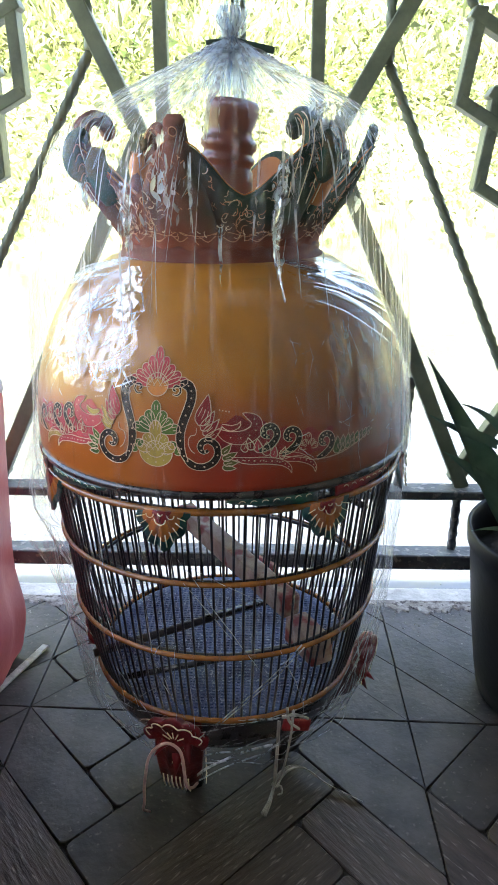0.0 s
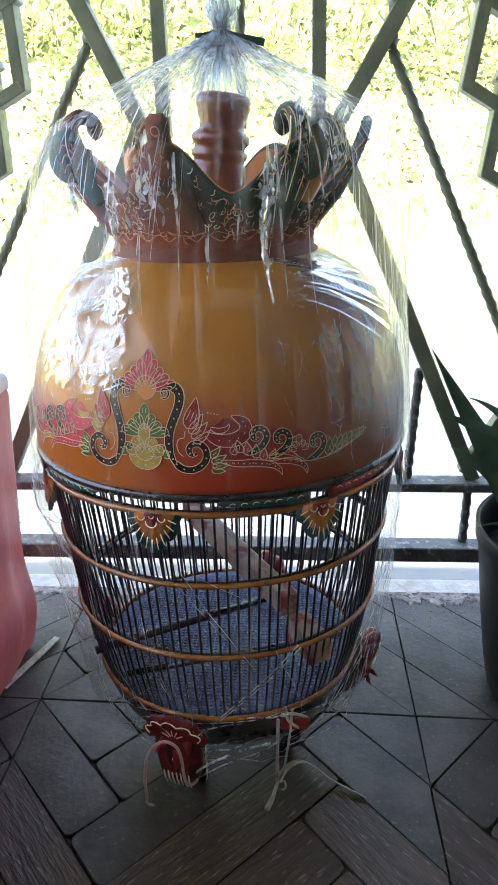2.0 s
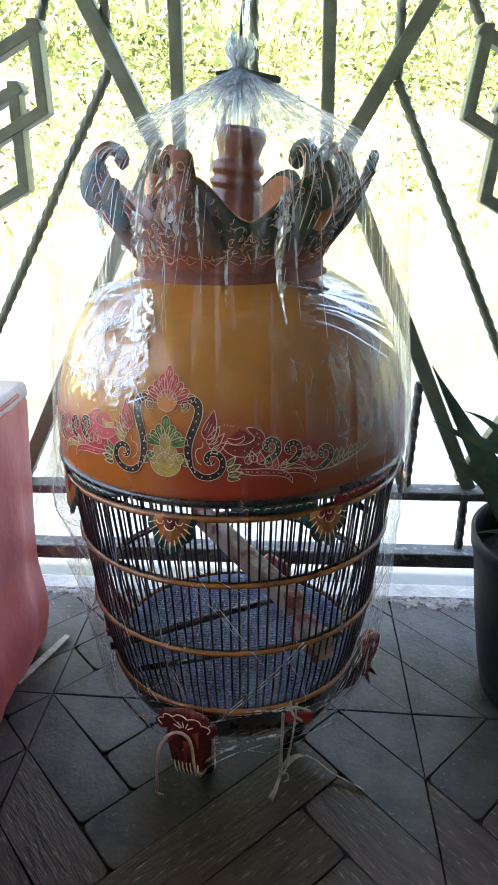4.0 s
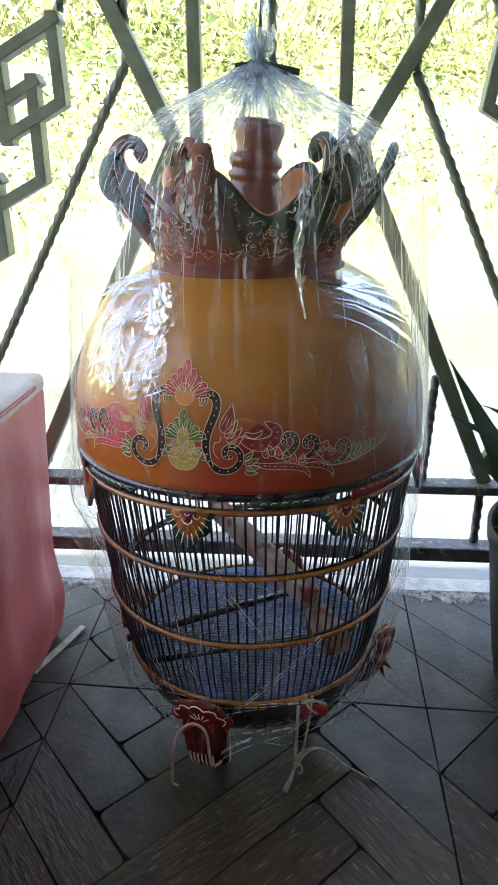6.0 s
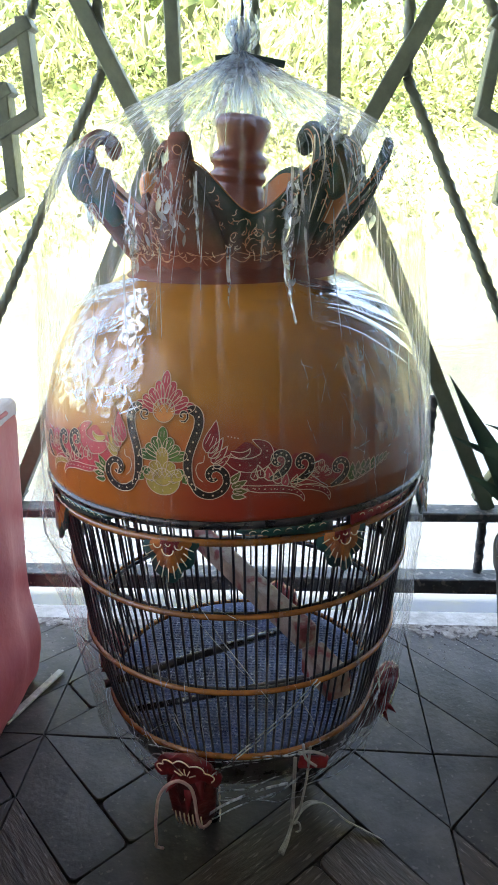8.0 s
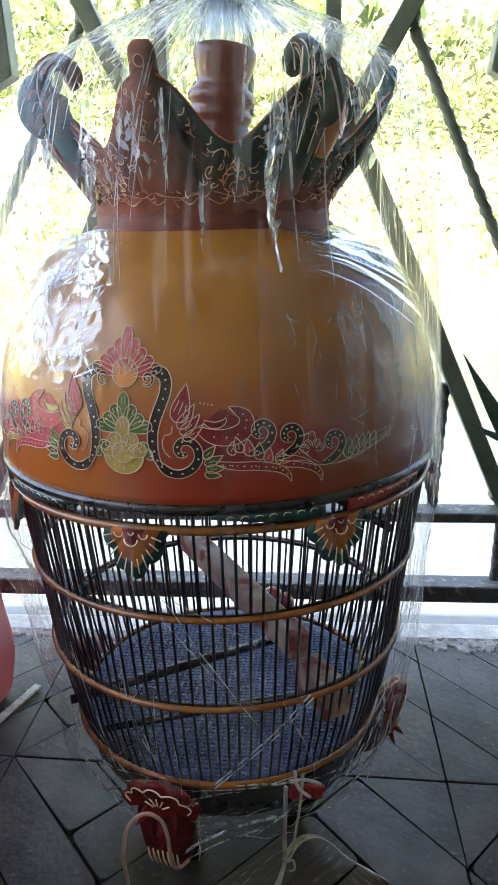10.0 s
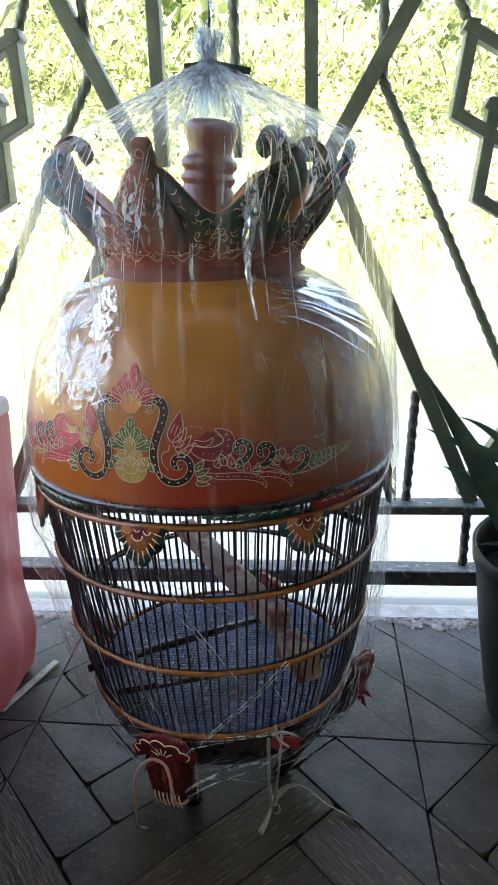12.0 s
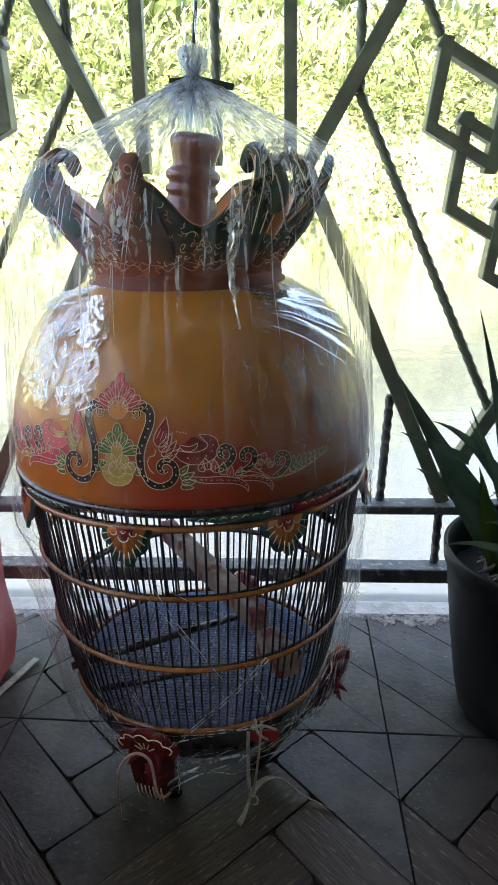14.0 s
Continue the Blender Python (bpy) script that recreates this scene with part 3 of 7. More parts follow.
def fence():
    f = empty("fence", FX, FY, 0)
    tagged(f, "grey-green painted steel fence with twisted bars and interlocked diamonds", "fence", kind="structure")
    inv = Matrix.Translation((-FX, -FY, 0))

    def add(name, bm, m=PAINT_GREY, label="", smooth=False):
        bmesh.ops.transform(bm, matrix=inv, verts=bm.verts)
        return part(name, bm, m, f, label, smooth or name == "twisted_bar")

    def twisted(x0, z0, x1, z1, turns, m=PAINT_GREY):
        add("twisted_bar", square_twist(bmesh.new(), (x0, FY + 0.004, z0), (x1, FY + 0.003, z1), 0.0061, turns), m)

    def slanted(x0, z0, x1, z1, off):
        add("slanted_bar", flat_bar(bmesh.new(), (x0, z0), (x1, z1), 0.0245, FRONT + off, BACK + off))

    add("rail", box(bmesh.new(), -2.2, 3.0, 1.424, 1.466, 0.268, 0.284, 0.002, 1), RAIL_DIRT_SHADE, "flat upper rail with dust on its top")
    add("rail", box(bmesh.new(), -2.2, 3.0, 1.424, 1.466, 0.131, 0.159, 0.002, 1), RAIL_DIRT_SHADE, "box lower rail with dust on its top")
    add("rail", box(bmesh.new(), -2.2, 3.0, 1.430, 1.47, 1.96, 1.99, 0.002, 1))
    for x in (-1.95, 2.85):
        add("post", box(bmesh.new(), x - 0.02, x + 0.02, 1.468, 1.508, -0.006, 2.7, 0.003, 1))
    for x in (0.358, 0.592):
        add("upright_bar", box(bmesh.new(), x - 0.0102, x + 0.0102, FRONT, BACK, 0.85, 1.96, 0.0015, 1))
    twisted(0.477, 0.86, 0.477, 1.96, 11)
    # slanted box bars: in to the waist, then out to the rail, then up and out again
    for bars in (((0.924, 1.379, 0.616, 0.856), (0.616, 0.856, 0.866, 0.283), (0.851, 0.293, 1.109, 0.740)),
                 ((0.077, 1.379, 0.322, 0.867), (0.322, 0.867, 0.032, 0.283), (0.047, 0.293, -0.243, 0.740))):
        for k, bar in enumerate(bars):
            slanted(*bar, 0.003 * k)
    # twisted bars: down to the slanted bar, then outwards
    twisted(0.701, 1.96, 0.698, 0.962, 10)
    twisted(0.698, 0.962, 0.945, 0.434, 6.5)
    twisted(0.236, 1.96, 0.250, 0.983, 10)
    twisted(0.250, 0.983, -0.063, 0.425, 7)
    # the rails' dark material paints sheltered shade on the two short lower bars
    twisted(0.765, 0.481, 0.754, 0.284, 2.2, RAIL_DIRT_SHADE)
    twisted(0.862, 0.268, 0.859, 0.159, 1.2, RAIL_DIRT_SHADE)
    twisted(0.788, 1.100, 0.818, 1.037, 1)
    twisted(0.169, 1.115, 0.147, 1.055, 1)
    # two chains of interlocked diamonds: inner upper corner, drop of the inner side
    chains = ((1, ((0.818, 1.037, -0.020, -0.132), (0.855, 0.932, -0.019, -0.148), (0.919, 0.804, -0.017, -0.125), (0.967, 0.693, -0.017, -0.125), (1.014, 0.576, -0.017, -0.125))),
              (-1, ((0.147, 1.055, 0.005, -0.135), (0.106, 0.969, 0.001, -0.165), (0.026, 0.822, 0.004, -0.134), (-0.021, 0.703, 0.004, -0.134), (-0.069, 0.587, 0.004, -0.134))))
    for s, chain in chains:
        u = Vector((s * 0.112, -0.066 if s > 0 else -0.058))
        for k, (ox, oz, vx, vz) in enumerate(chain):
            a, v = Vector((ox, oz)), Vector((vx, vz))
            c = [a, a + u, a + u + v, a + v]
            mid = a + (u + v) / 2
            for i in range(4):
                p, q = c[i], c[(i + 1) % 4]
                d = (q - p).normalized()
                inn = Vector((-d.y, d.x))
                if inn.dot(mid - p) < 0:
                    inn = -inn
                p, q = p + inn * 0.009, q + inn * 0.009
                off = 0.0015 * (k % 2) + 0.0008 * (i % 2)
                add("diamond_bar", flat_bar(bmesh.new(), tuple(p), tuple(q), 0.018, FRONT - 0.002 + off, BACK + 0.004 + off))
    return f


fence()

# ---- outdoors ----
WZ, BANK_Y = -0.75, 18.0


def edge(x):
    """The far water's edge runs away to the right."""
    return 0.55 * max(-6.0, min(12.0, x)) + 0.5 * noise.noise((x * 0.35, 3, 0))


def outdoors():
    bm = bmesh.new()
    n = 40
    grid = [[bm.verts.new((-200 + 400 * i / n, 1.9 + (400 * (j / n) ** 2), WZ)) for j in range(n + 1)] for i in range(n + 1)]
    for i in range(n):
        for j in range(n):
            bm.faces.new((grid[i][j], grid[i + 1][j], grid[i + 1][j + 1], grid[i][j + 1]))
    thing("water", bm, WATER, "sunlit pale greenish pond water", "water", kind="structure")
    bm = bmesh.new()
    nx, ny = 90, 26
    rows = []
    for i in range(nx + 1):
        x = -70 + 140 * i / nx
        col = []
        for j in range(ny + 1):
            t = j / ny
            y = BANK_Y + edge(x) + 60 * t ** 1.6
            z = WZ - 0.1 + 9.0 * (1 - math.exp(-t * 3.6)) + 0.5 * noise.noise((x * 0.2, y * 0.2, 0)) * min(1, t * 8)
            col.append(bm.verts.new((x, y, z)))
        rows.append(col)
    for i in range(nx):
        for j in range(ny):
            bm.faces.new((rows[i][j], rows[i + 1][j], rows[i + 1][j + 1], rows[i][j + 1]))
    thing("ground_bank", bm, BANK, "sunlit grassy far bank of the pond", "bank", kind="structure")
    ground = bmesh.new()
    box(ground, -90, 90, -120, 1.88, -3.0, -0.9)
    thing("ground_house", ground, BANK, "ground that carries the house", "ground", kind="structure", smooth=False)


outdoors()


def bank_height(x, y):
    t = (max(y - BANK_Y - edge(x), 0) / 60) ** (1 / 1.6)
    return WZ - 0.1 + 9.0 * (1 - math.exp(-t * 3.6))


def leaf_cloud(name, count, seed, spot, size, m, label, category, slim=1.0):
    """Many small bent leaves in clumps, as one mesh."""
    rnd = random.Random(seed)
    verts, faces = [], []
    while len(faces) < count * 2:
        cx, cy, cz, cr, k, ln, up = spot(rnd)
        for _ in range(k):
            p = Vector((rnd.gauss(0, 1), rnd.gauss(0, 1), rnd.gauss(0, 0.8))) * cr * 0.5 + Vector((cx, cy, cz))
            d = Vector((rnd.uniform(-1, 1), rnd.uniform(-1, 0.6), rnd.uniform(-0.5, 0.6) + up)).normalized()
            s = d.cross(Vector((rnd.uniform(-1, 1), rnd.uniform(-1, 1), rnd.uniform(-1, 1)))).normalized()
            l2 = ln * rnd.uniform(0.6, 1.3) * size
            w = l2 * rnd.uniform(0.12, 0.22) * slim
            i = len(verts)
            verts += [p - s * w * 0.2, p + d * l2 * 0.5 - s * w, p + d * l2 * 0.5 + s * w, p + d * l2 - Vector((0, 0, l2 * 0.25))]
            faces += [(i, i + 1, i + 2), (i + 1, i + 3, i + 2)]
    me = bpy.data.meshes.new(name)
    me.from_pydata([tuple(q) for q in verts], [], faces)
    return thing(name, me, m, label, category, kind="stuff", smooth=False)


def clump(r, x0, x1, y0, y1, size, cut, seed):
    """A place on the bank inside one of the clumps in which the growth stands."""
    while True:
        x = r.uniform(x0, x1)
        y = BANK_Y + edge(x) + r.uniform(y0, y1)
        if noise.noise((x / size, y / size, seed)) + 0.5 * noise.noise((x / size * 2.7, y / size * 2.7, seed + 3)) > cut:
            return x, y


def low_spot(r):
    x, y = clump(r, -13, 17, 0.1, 6.6, 1.1, 0.04, 1.0)
    return x, y, bank_height(x, y) + 0.05, 0.7, 14, 0.20, 0.6


def high_spot(r):
    x, y = clump(r, -15, 18, 1.6, 11.6, 1.7, 0.06, 2.0)
    return x, y, bank_height(x, y) + r.uniform(-0.1, 0.9), 1.1, 30, 0.27, 0.2


def reed_spot(r):
    """Tufts of long arching grass."""
    x, y = clump(r, -13, 17, 3, 11, 1.5, -0.1, 5.0)
    return x, y, bank_height(x, y) + 0.1, 0.7, 22, 1.15, 1.5


def tree_spot(r):
    x = r.uniform(-20, 16)
    y = BANK_Y + edge(x) + r.uniform(8, 15)
    return x, y, bank_height(x, y) + r.uniform(0.8, 11.0), 1.3, 70, 0.24, 0.0


def broad_spot(r):
    """Broad arching leaves of banana-like plants."""
    x = r.uniform(-9, 9)
    y = BANK_Y + edge(x) + r.uniform(5, 9)
    return x, y, bank_height(x, y) + r.uniform(0.5, 1.8), 0.9, 9, 1.1, 0.7


leaf_cloud("undergrowth", 44000, 3, low_spot, 1.0, WEEDS, "sparse sunlit weeds on the pale far bank", "undergrowth")
leaf_cloud("shrubs", 30000, 4, high_spot, 1.0, LEAFY, "dense sunlit green shrubs on the far bank", "shrubs", 1.3)
leaf_cloud("tall_grass", 15000, 5, reed_spot, 1.0, LEAFY2, "long arching grass blades on the far bank", "grass", 0.24)
leaf_cloud("broad_leaves", 420, 7, broad_spot, 1.0, LEAFY, "broad arching banana-like leaves on the far bank", "shrubs", 1.1)
leaf_cloud("tree_crowns", 30000, 6, tree_spot, 1.0, LEAFY2, "pale sunlit leaves of trees above the bank", "trees", 1.2)


def water_shrub():
    """A dark round shrub at the water's edge, one of its own."""
    cx = 8.6
    cy = BANK_Y + edge(cx) + 0.3

    def spot(r):
        a, q = r.uniform(0, 6.28), r.random() ** 0.5
        return cx + 0.9 * q * math.cos(a), cy + 0.5 * q * math.sin(a), bank_height(cx, cy) + 0.15 + 0.85 * (1 - q * q) * r.random(), 0.35, 14, 0.20, 0.2

    leaf_cloud("water_edge_shrub", 2600, 32, spot, 1.0, DARKLEAF, "dark dense shrub at the water's edge", "shrub", 1.3)


water_shrub()

# ---- the bird cage ----
CX, CY = 0.4676, 1.106
cage = empty("birdcage", CX, CY, 0)
tagged(cage, "round black-wired bird cage with gold dome, carved crown, red feet", "birdcage")


def polar(az, r, z):
    """A place on the cage: az in degrees to the right of the front."""
    a = radians(az)
    return Vector((r * math.sin(a), -r * math.cos(a), z))


DOME_PROF = [(0.5115, 0.2235), (0.53, 0.2245), (0.55, 0.2240), (0.57, 0.2220), (0.59, 0.2185), (0.61, 0.2135), (0.63, 0.2070), (0.65, 0.1985),
             (0.67, 0.1880), (0.685, 0.1780), (0.70, 0.1640), (0.712, 0.1465), (0.724, 0.1060)]


def dome_r(z):
    return float(np.interp(z, [p[0] for p in DOME_PROF], [p[1] for p in DOME_PROF]))


def build_dome():
    zs = np.linspace(0.5115, 0.724, 40)
    k = np.convolve(np.pad([dome_r(z) for z in zs], 3, mode="edge"), np.ones(7) / 7, "valid")
    k[0], k[-1] = 0.2235, 0.106
    prof = [(0.216, 0.512), (0.2205, 0.5095)] + [(float(r), float(z)) for r, z in zip(k, zs)]
    inner = [(max(0.02, r - 0.008), z) for r, z in prof[:1:-1]]
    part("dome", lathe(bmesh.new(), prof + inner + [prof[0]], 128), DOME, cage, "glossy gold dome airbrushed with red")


build_dome()
dome = bpy.data.objects["dome"]
part("dome_rim", lathe(bmesh.new(), [(0.212, 0.503), (0.2235, 0.502), (0.2262, 0.506), (0.2255, 0.5105), (0.214, 0.5112), (0.212, 0.503)], 128), DARKWOOD, cage, "dark lacquered lower rim")

WPROF = [(0.512, 0.2195), (0.486, 0.2165), (0.396, 0.2040), (0.297, 0.1930), (0.24, 0.1830), (0.190, 0.1700)]


def wire_r(z):
    return float(np.interp(-z, [-p[0] for p in WPROF], [p[1] for p in WPROF]))


N_WIRE = 112
wire_mesh = mesh_of(tube(bmesh.new(), [(0, -r, z) for z, r in WPROF], 0.0015, 6), "wire")
for k in range(N_WIRE):
    w = part("wire", wire_mesh, WIRE, cage)
    w.rotation_euler = (0, 0, 2 * math.pi * (k + 0.3 * random.uniform(-0.4, 0.4)) / N_WIRE)
for z, r in ((0.486, 0.0038), (0.396, 0.0032), (0.297, 0.0032), (0.195, 0.0036)):
    R = wire_r(z) + r * 0.75
    part("hoop", tube(bmesh.new(), [(R * math.cos(t), R * math.sin(t), z + 0.0008 * math.sin(3 * t)) for t in np.linspace(0, 2 * math.pi, 97)[:-1]], r, 8, True), GOLDHOOP, cage, "orange rattan hoop")
# dark inner hoops behind the wires
for z in (0.486, 0.396, 0.297):
    R = wire_r(z) - 0.004
    part("inner_hoop", tube(bmesh.new(), [(R * math.cos(t), R * math.sin(t), z) for t in np.linspace(0, 2 * math.pi, 65)[:-1]], 0.0028, 6, True), WIRE, cage)
# base: ridged dark bowl with a mesh tray
part("base_bowl", lathe(bmesh.new(), [(0.160, 0.192), (0.1715, 0.191), (0.1725, 0.183), (0.1690, 0.180), (0.1695, 0.172), (0.1655, 0.169), (0.1650, 0.160), (0.1610, 0.157),
                                      (0.1590, 0.147), (0.1540, 0.143), (0.1490, 0.134), (0.138, 0.130), (0, 0.130)], 96), DARKWOOD, cage, "black ridged base")
tray = part("tray", lathe(bmesh.new(), [(0.0, 0.1935), (0.150, 0.1935), (0.166, 0.197), (0.168, 0.194)], 72), TRAYMAT, cage, "bluish plastic mesh floor tray")
gridbm = bmesh.new()
for i in range(-26, 27):
    o = i * 0.0062
    h = math.sqrt(max(0, 0.158 ** 2 - o * o))
    if h > 0.02:
        box(gridbm, o - 0.0008, o + 0.0008, -h, h, 0.1938, 0.1955, 0)
        box(gridbm, -h, h, o - 0.0008, o + 0.0008, 0.1942, 0.1952, 0)
part("tray_grid", gridbm, TRAYMAT, cage, "fine raised mesh of the tray", smooth=False)


def bar_between(a, b, w, h, bevel=0.002):
    """A box bar from a to b with its own width and height."""
    a, b = Vector(a), Vector(b)
    d = b - a
    m = Matrix.Translation((a + b) / 2) @ d.to_track_quat("X", "Z").to_matrix().to_4x4()
    return box(bmesh.new(), -d.length / 2, d.length / 2, -w / 2, w / 2, -h / 2, h / 2, bevel, 2, m)


def loc(x, y, z):
    return Vector((x - CX, y - CY, z))


part("perch", bar_between(loc(0.395, 1.262, 0.315), loc(0.556, 1.014, 0.302), 0.026, 0.03, 0.004), PERCH, cage, "pale wooden perch with flaked red paint", smooth=False)
part("perch_block", bar_between(loc(0.560, 1.02, 0.272), loc(0.592, 0.965, 0.270), 0.03, 0.035, 0.003), PERCH, cage, "pale wooden perch holder", smooth=False)
part("perch_rod", tube(bmesh.new(), [loc(0.305, 1.01, 0.232), loc(0.53, 1.12, 0.248)], 0.0055, 8), DARKWOOD, cage, "dark round perch")
part("perch_rod", tube(bmesh.new(), [loc(0.34, 0.99, 0.21), loc(0.62, 1.08, 0.215)], 0.004, 8), DARKWOOD, cage, "dark round perch")
part("perch_rod", tube(bmesh.new(), [loc(0.30, 1.16, 0.40), loc(0.47, 1.28, 0.42)], 0.005, 8), DARKWOOD, cage, "dark round perch")
part("perch_rod", tube(bmesh.new(), [loc(0.50, 1.28, 0.42), loc(0.655, 1.12, 0.39)], 0.005, 8), DARKWOOD, cage, "dark round perch")


# crown
def crown():
    az = [-58, -10, 38, 86, 121, 157, 217, 258]
    n = 240

    def top(t):
        h = 0.0
        for a in az:
            d = abs((t - a + 180) % 360 - 180)
            h = max(h, math.exp(-(d / 14.5) ** 2.2))
        return 0.785 + 0.052 * h

    bm = bmesh.new()
    levels = 9
    rings = []
    for k in range(n):
        t = 360 * k / n
        zt = top(t)
        col = []
        for j in range(levels + 1):
            f = j / levels
            z = 0.727 + (zt - 0.727) * f
            r = 0.1135 + 0.047 * max(0, (z - 0.738) / 0.08) ** 1.2 + 0.0016 * math.sin(math.radians(t) * 24) * math.sin(math.pi * f) + 0.0012 * noise.noise((t * 0.2, z * 120, 0))
            col.append(bm.verts.new(polar(t, r, z)))
        for j in range(levels, -1, -1):
            f = j / levels
            z = 0.727 + (zt - 0.727) * f
            r = 0.1135 + 0.047 * max(0, (z - 0.738) / 0.08) ** 1.2 - 0.010
            col.append(bm.verts.new(polar(t, r, z - 0.001)))
        rings.append(col)
    m = 2 * levels + 2
    for k in range(n):
        a, b = rings[k], rings[(k + 1) % n]
        for j in range(m):
            bm.faces.new((a[j], a[(j + 1) % m], b[(j + 1) % m], b[j]))
    c = part("crown", bm, CARVE, cage, "dark carved crown painted maroon and green with cream lines")
    lin = bmesh.new()
    last = first = None
    for k in range(n):
        t = 360 * k / n
        row = []
        for q in range(6):
            z = 0.741 + (top(t) - 0.008 - 0.741) * q / 5
            row.append(lin.verts.new(polar(t, 0.1105 + 0.045 * max(0, (z - 0.738) / 0.08) ** 1.2 - 0.0125, z)))
        if last:
            for q in range(5):
                lin.faces.new((last[q], last[q + 1], row[q + 1], row[q]))
        first, last = first or row, row
    for q in range(5):
        lin.faces.new((last[q], last[q + 1], first[q + 1], first[q]))
    part("crown_lining", lin, LINING, c, "orange-brown inner wall of the crown")
    part("crown_floor", lathe(bmesh.new(), [(0.05, 0.739), (0.0985, 0.742), (0.0995, 0.75), (0.110, 0.772), (0.124, 0.786), (0.1255, 0.784), (0.112, 0.77), (0.101, 0.75), (0.05, 0.737)], 72), LINING, c, "orange-brown floor inside the crown")
    part("collar", lathe(bmesh.new(), [(0.100, 0.714), (0.114, 0.714), (0.1190, 0.718), (0.1185, 0.723), (0.1140, 0.726), (0.1150, 0.731), (0.1130, 0.737), (0.100, 0.741), (0.100, 0.714)], 96), COLLAR, cage, "red-brown turned collar under the crown")
    for i, a in enumerate(az):
        if a == 157:        # only a high plain lobe of the wall here
            continue
        if i % 2 == 0:      # scrolled prong
            hook = [(0.110, 0.752), (0.130, 0.781), (0.148, 0.803), (0.157, 0.820), (0.161, 0.838), (0.157, 0.854), (0.146, 0.862), (0.135, 0.859), (0.130, 0.850), (0.1355, 0.8455)]
            p1 = tube(bmesh.new(), smooth([polar(a, r, z) for r, z in hook], 5), 0.0108, 16, taper=lambda t: 0.70 + 0.62 * math.sin(math.pi * min(1, t * 1.5 + 0.08)) * (1 - t) + 0.55 * max(0.0, 1 - 2.0 * t) ** 1.2)
            o = part("scroll", p1, CARVE, c)
            bulb = [(0.150, 0.814), (0.158, 0.809), (0.166, 0.811), (0.1720, 0.819), (0.1730, 0.831), (0.1700, 0.842), (0.1640, 0.848), (0.159, 0.844), (0.1625, 0.838)]
            p2 = tube(bmesh.new(), smooth([polar(a + 3, r, z) for r, z in bulb], 5), 0.0088, 16, taper=lambda t: 0.55 + 0.75 * math.sin(math.pi * min(1, t * 1.3 + 0.1)) ** 0.8)
            part("scroll", p2, CARVEGREEN, c)
            # brush lines along both cheeks of the scroll and round the bulb
            for side in (-1, 1):
                for inset in (-0.0055, 0.0, 0.0055):
                    cheek = [polar(a + side * math.degrees((0.0108 - abs(inset) * 0.45) * wd / 0.15), r + inset * wd, z + inset * 0.5 * wd) for (r, z), wd in zip(hook[1:9], (1.0, 1.12, 1.08, 1.0, 0.88, 0.74, 0.62, 0.5))]
                    part("scroll_line", tube(bmesh.new(), smooth(cheek, 4), 0.00065, 4), TAN if inset else FADED, c)
                for q in range(5):
                    z0 = 0.800 + 0.009 * q
                    part("scroll_line", tube(bmesh.new(), [polar(a + 3 + side * math.degrees(0.0125 / 0.17), 0.1615 + 0.0035 * u + 0.002 * q, z0 - 0.004 * (u - 1) ** 2) for u in (0, 0.6, 1.2, 1.8, 2.4)], 0.00055, 4), FADED, c)
            # a gilt leaf bud on the inner side
            part("scroll_bud", tube(bmesh.new(), smooth([polar(a + 9, r, z) for r, z in ((0.140, 0.780), (0.150, 0.800), (0.156, 0.818), (0.153, 0.832))], 4), 0.010, 12, taper=lambda t: 0.5 + 0.7 * math.sin(math.pi * (0.15 + 0.75 * t))), CARVEGREEN if a < 0 else LINING, c)
            for da, dr in ((-6.5, 0.004), (-3.3, 0.009), (0, 0.0105), (3.3, 0.009), (6.5, 0.004)):
                part("scroll_line", tube(bmesh.new(), smooth([polar(a + da * q, r + dr + 0.0045, z) for r, z, q in ((0.137, 0.780, 1.1), (0.149, 0.800, 1.2), (0.157, 0.818, 1.1), (0.160, 0.838, 0.9), (0.155, 0.856, 0.7))], 3), 0.0006, 5), CREAM, c)
        else:               # upright leaf with a square head
            bm = bmesh.new()
            keys = [(0.119, 0.752, 0.028, 0.006), (0.140, 0.780, 0.025, 0.010), (0.150, 0.803, 0.0180, 0.012), (0.159, 0.822, 0.0128, 0.012), (0.166, 0.840, 0.0106, 0.0115), (0.1695, 0.851, 0.0104, 0.0105), (0.1700, 0.8565, 0.0094, 0.0085), (0.1695, 0.859, 0.0065, 0.005)]
            zs = list(np.linspace(0.752, 0.859, 26))
            last = None
            for z in zs:
                r, hw, th = (float(np.interp(z, [k2[1] for k2 in keys], [k2[i2] for k2 in keys])) for i2 in (0, 2, 3))
                ring = []
                for t in np.linspace(0, 2 * math.pi, 17)[:-1]:
                    kx, kr = abs(math.cos(t)) ** 0.6 * math.copysign(1, math.cos(t)), abs(math.sin(t)) ** 0.6 * math.copysign(1, math.sin(t))
                    ring.append(bm.verts.new(polar(a + math.degrees(kx * hw / r), r + kr * th * 0.6, z)))
                if last:
                    for q in range(16):
                        bm.faces.new((last[q], last[(q + 1) % 16], ring[(q + 1) % 16], ring[q]))
                last = ring
            bm.faces.new(last)
            part("leaf_prong", bm, CARVE, c)
            part("prong_ring", tube(bmesh.new(), [polar(a + math.degrees(0.004 * math.cos(t) / 0.172), 0.1745 + 0.4 * (0.844 + 0.004 * math.sin(t) - 0.84), 0.844 + 0.004 * math.sin(t)) for t in np.linspace(0, 2 * math.pi, 13)[:-1]], 0.0005, 5, True), FADED, c)
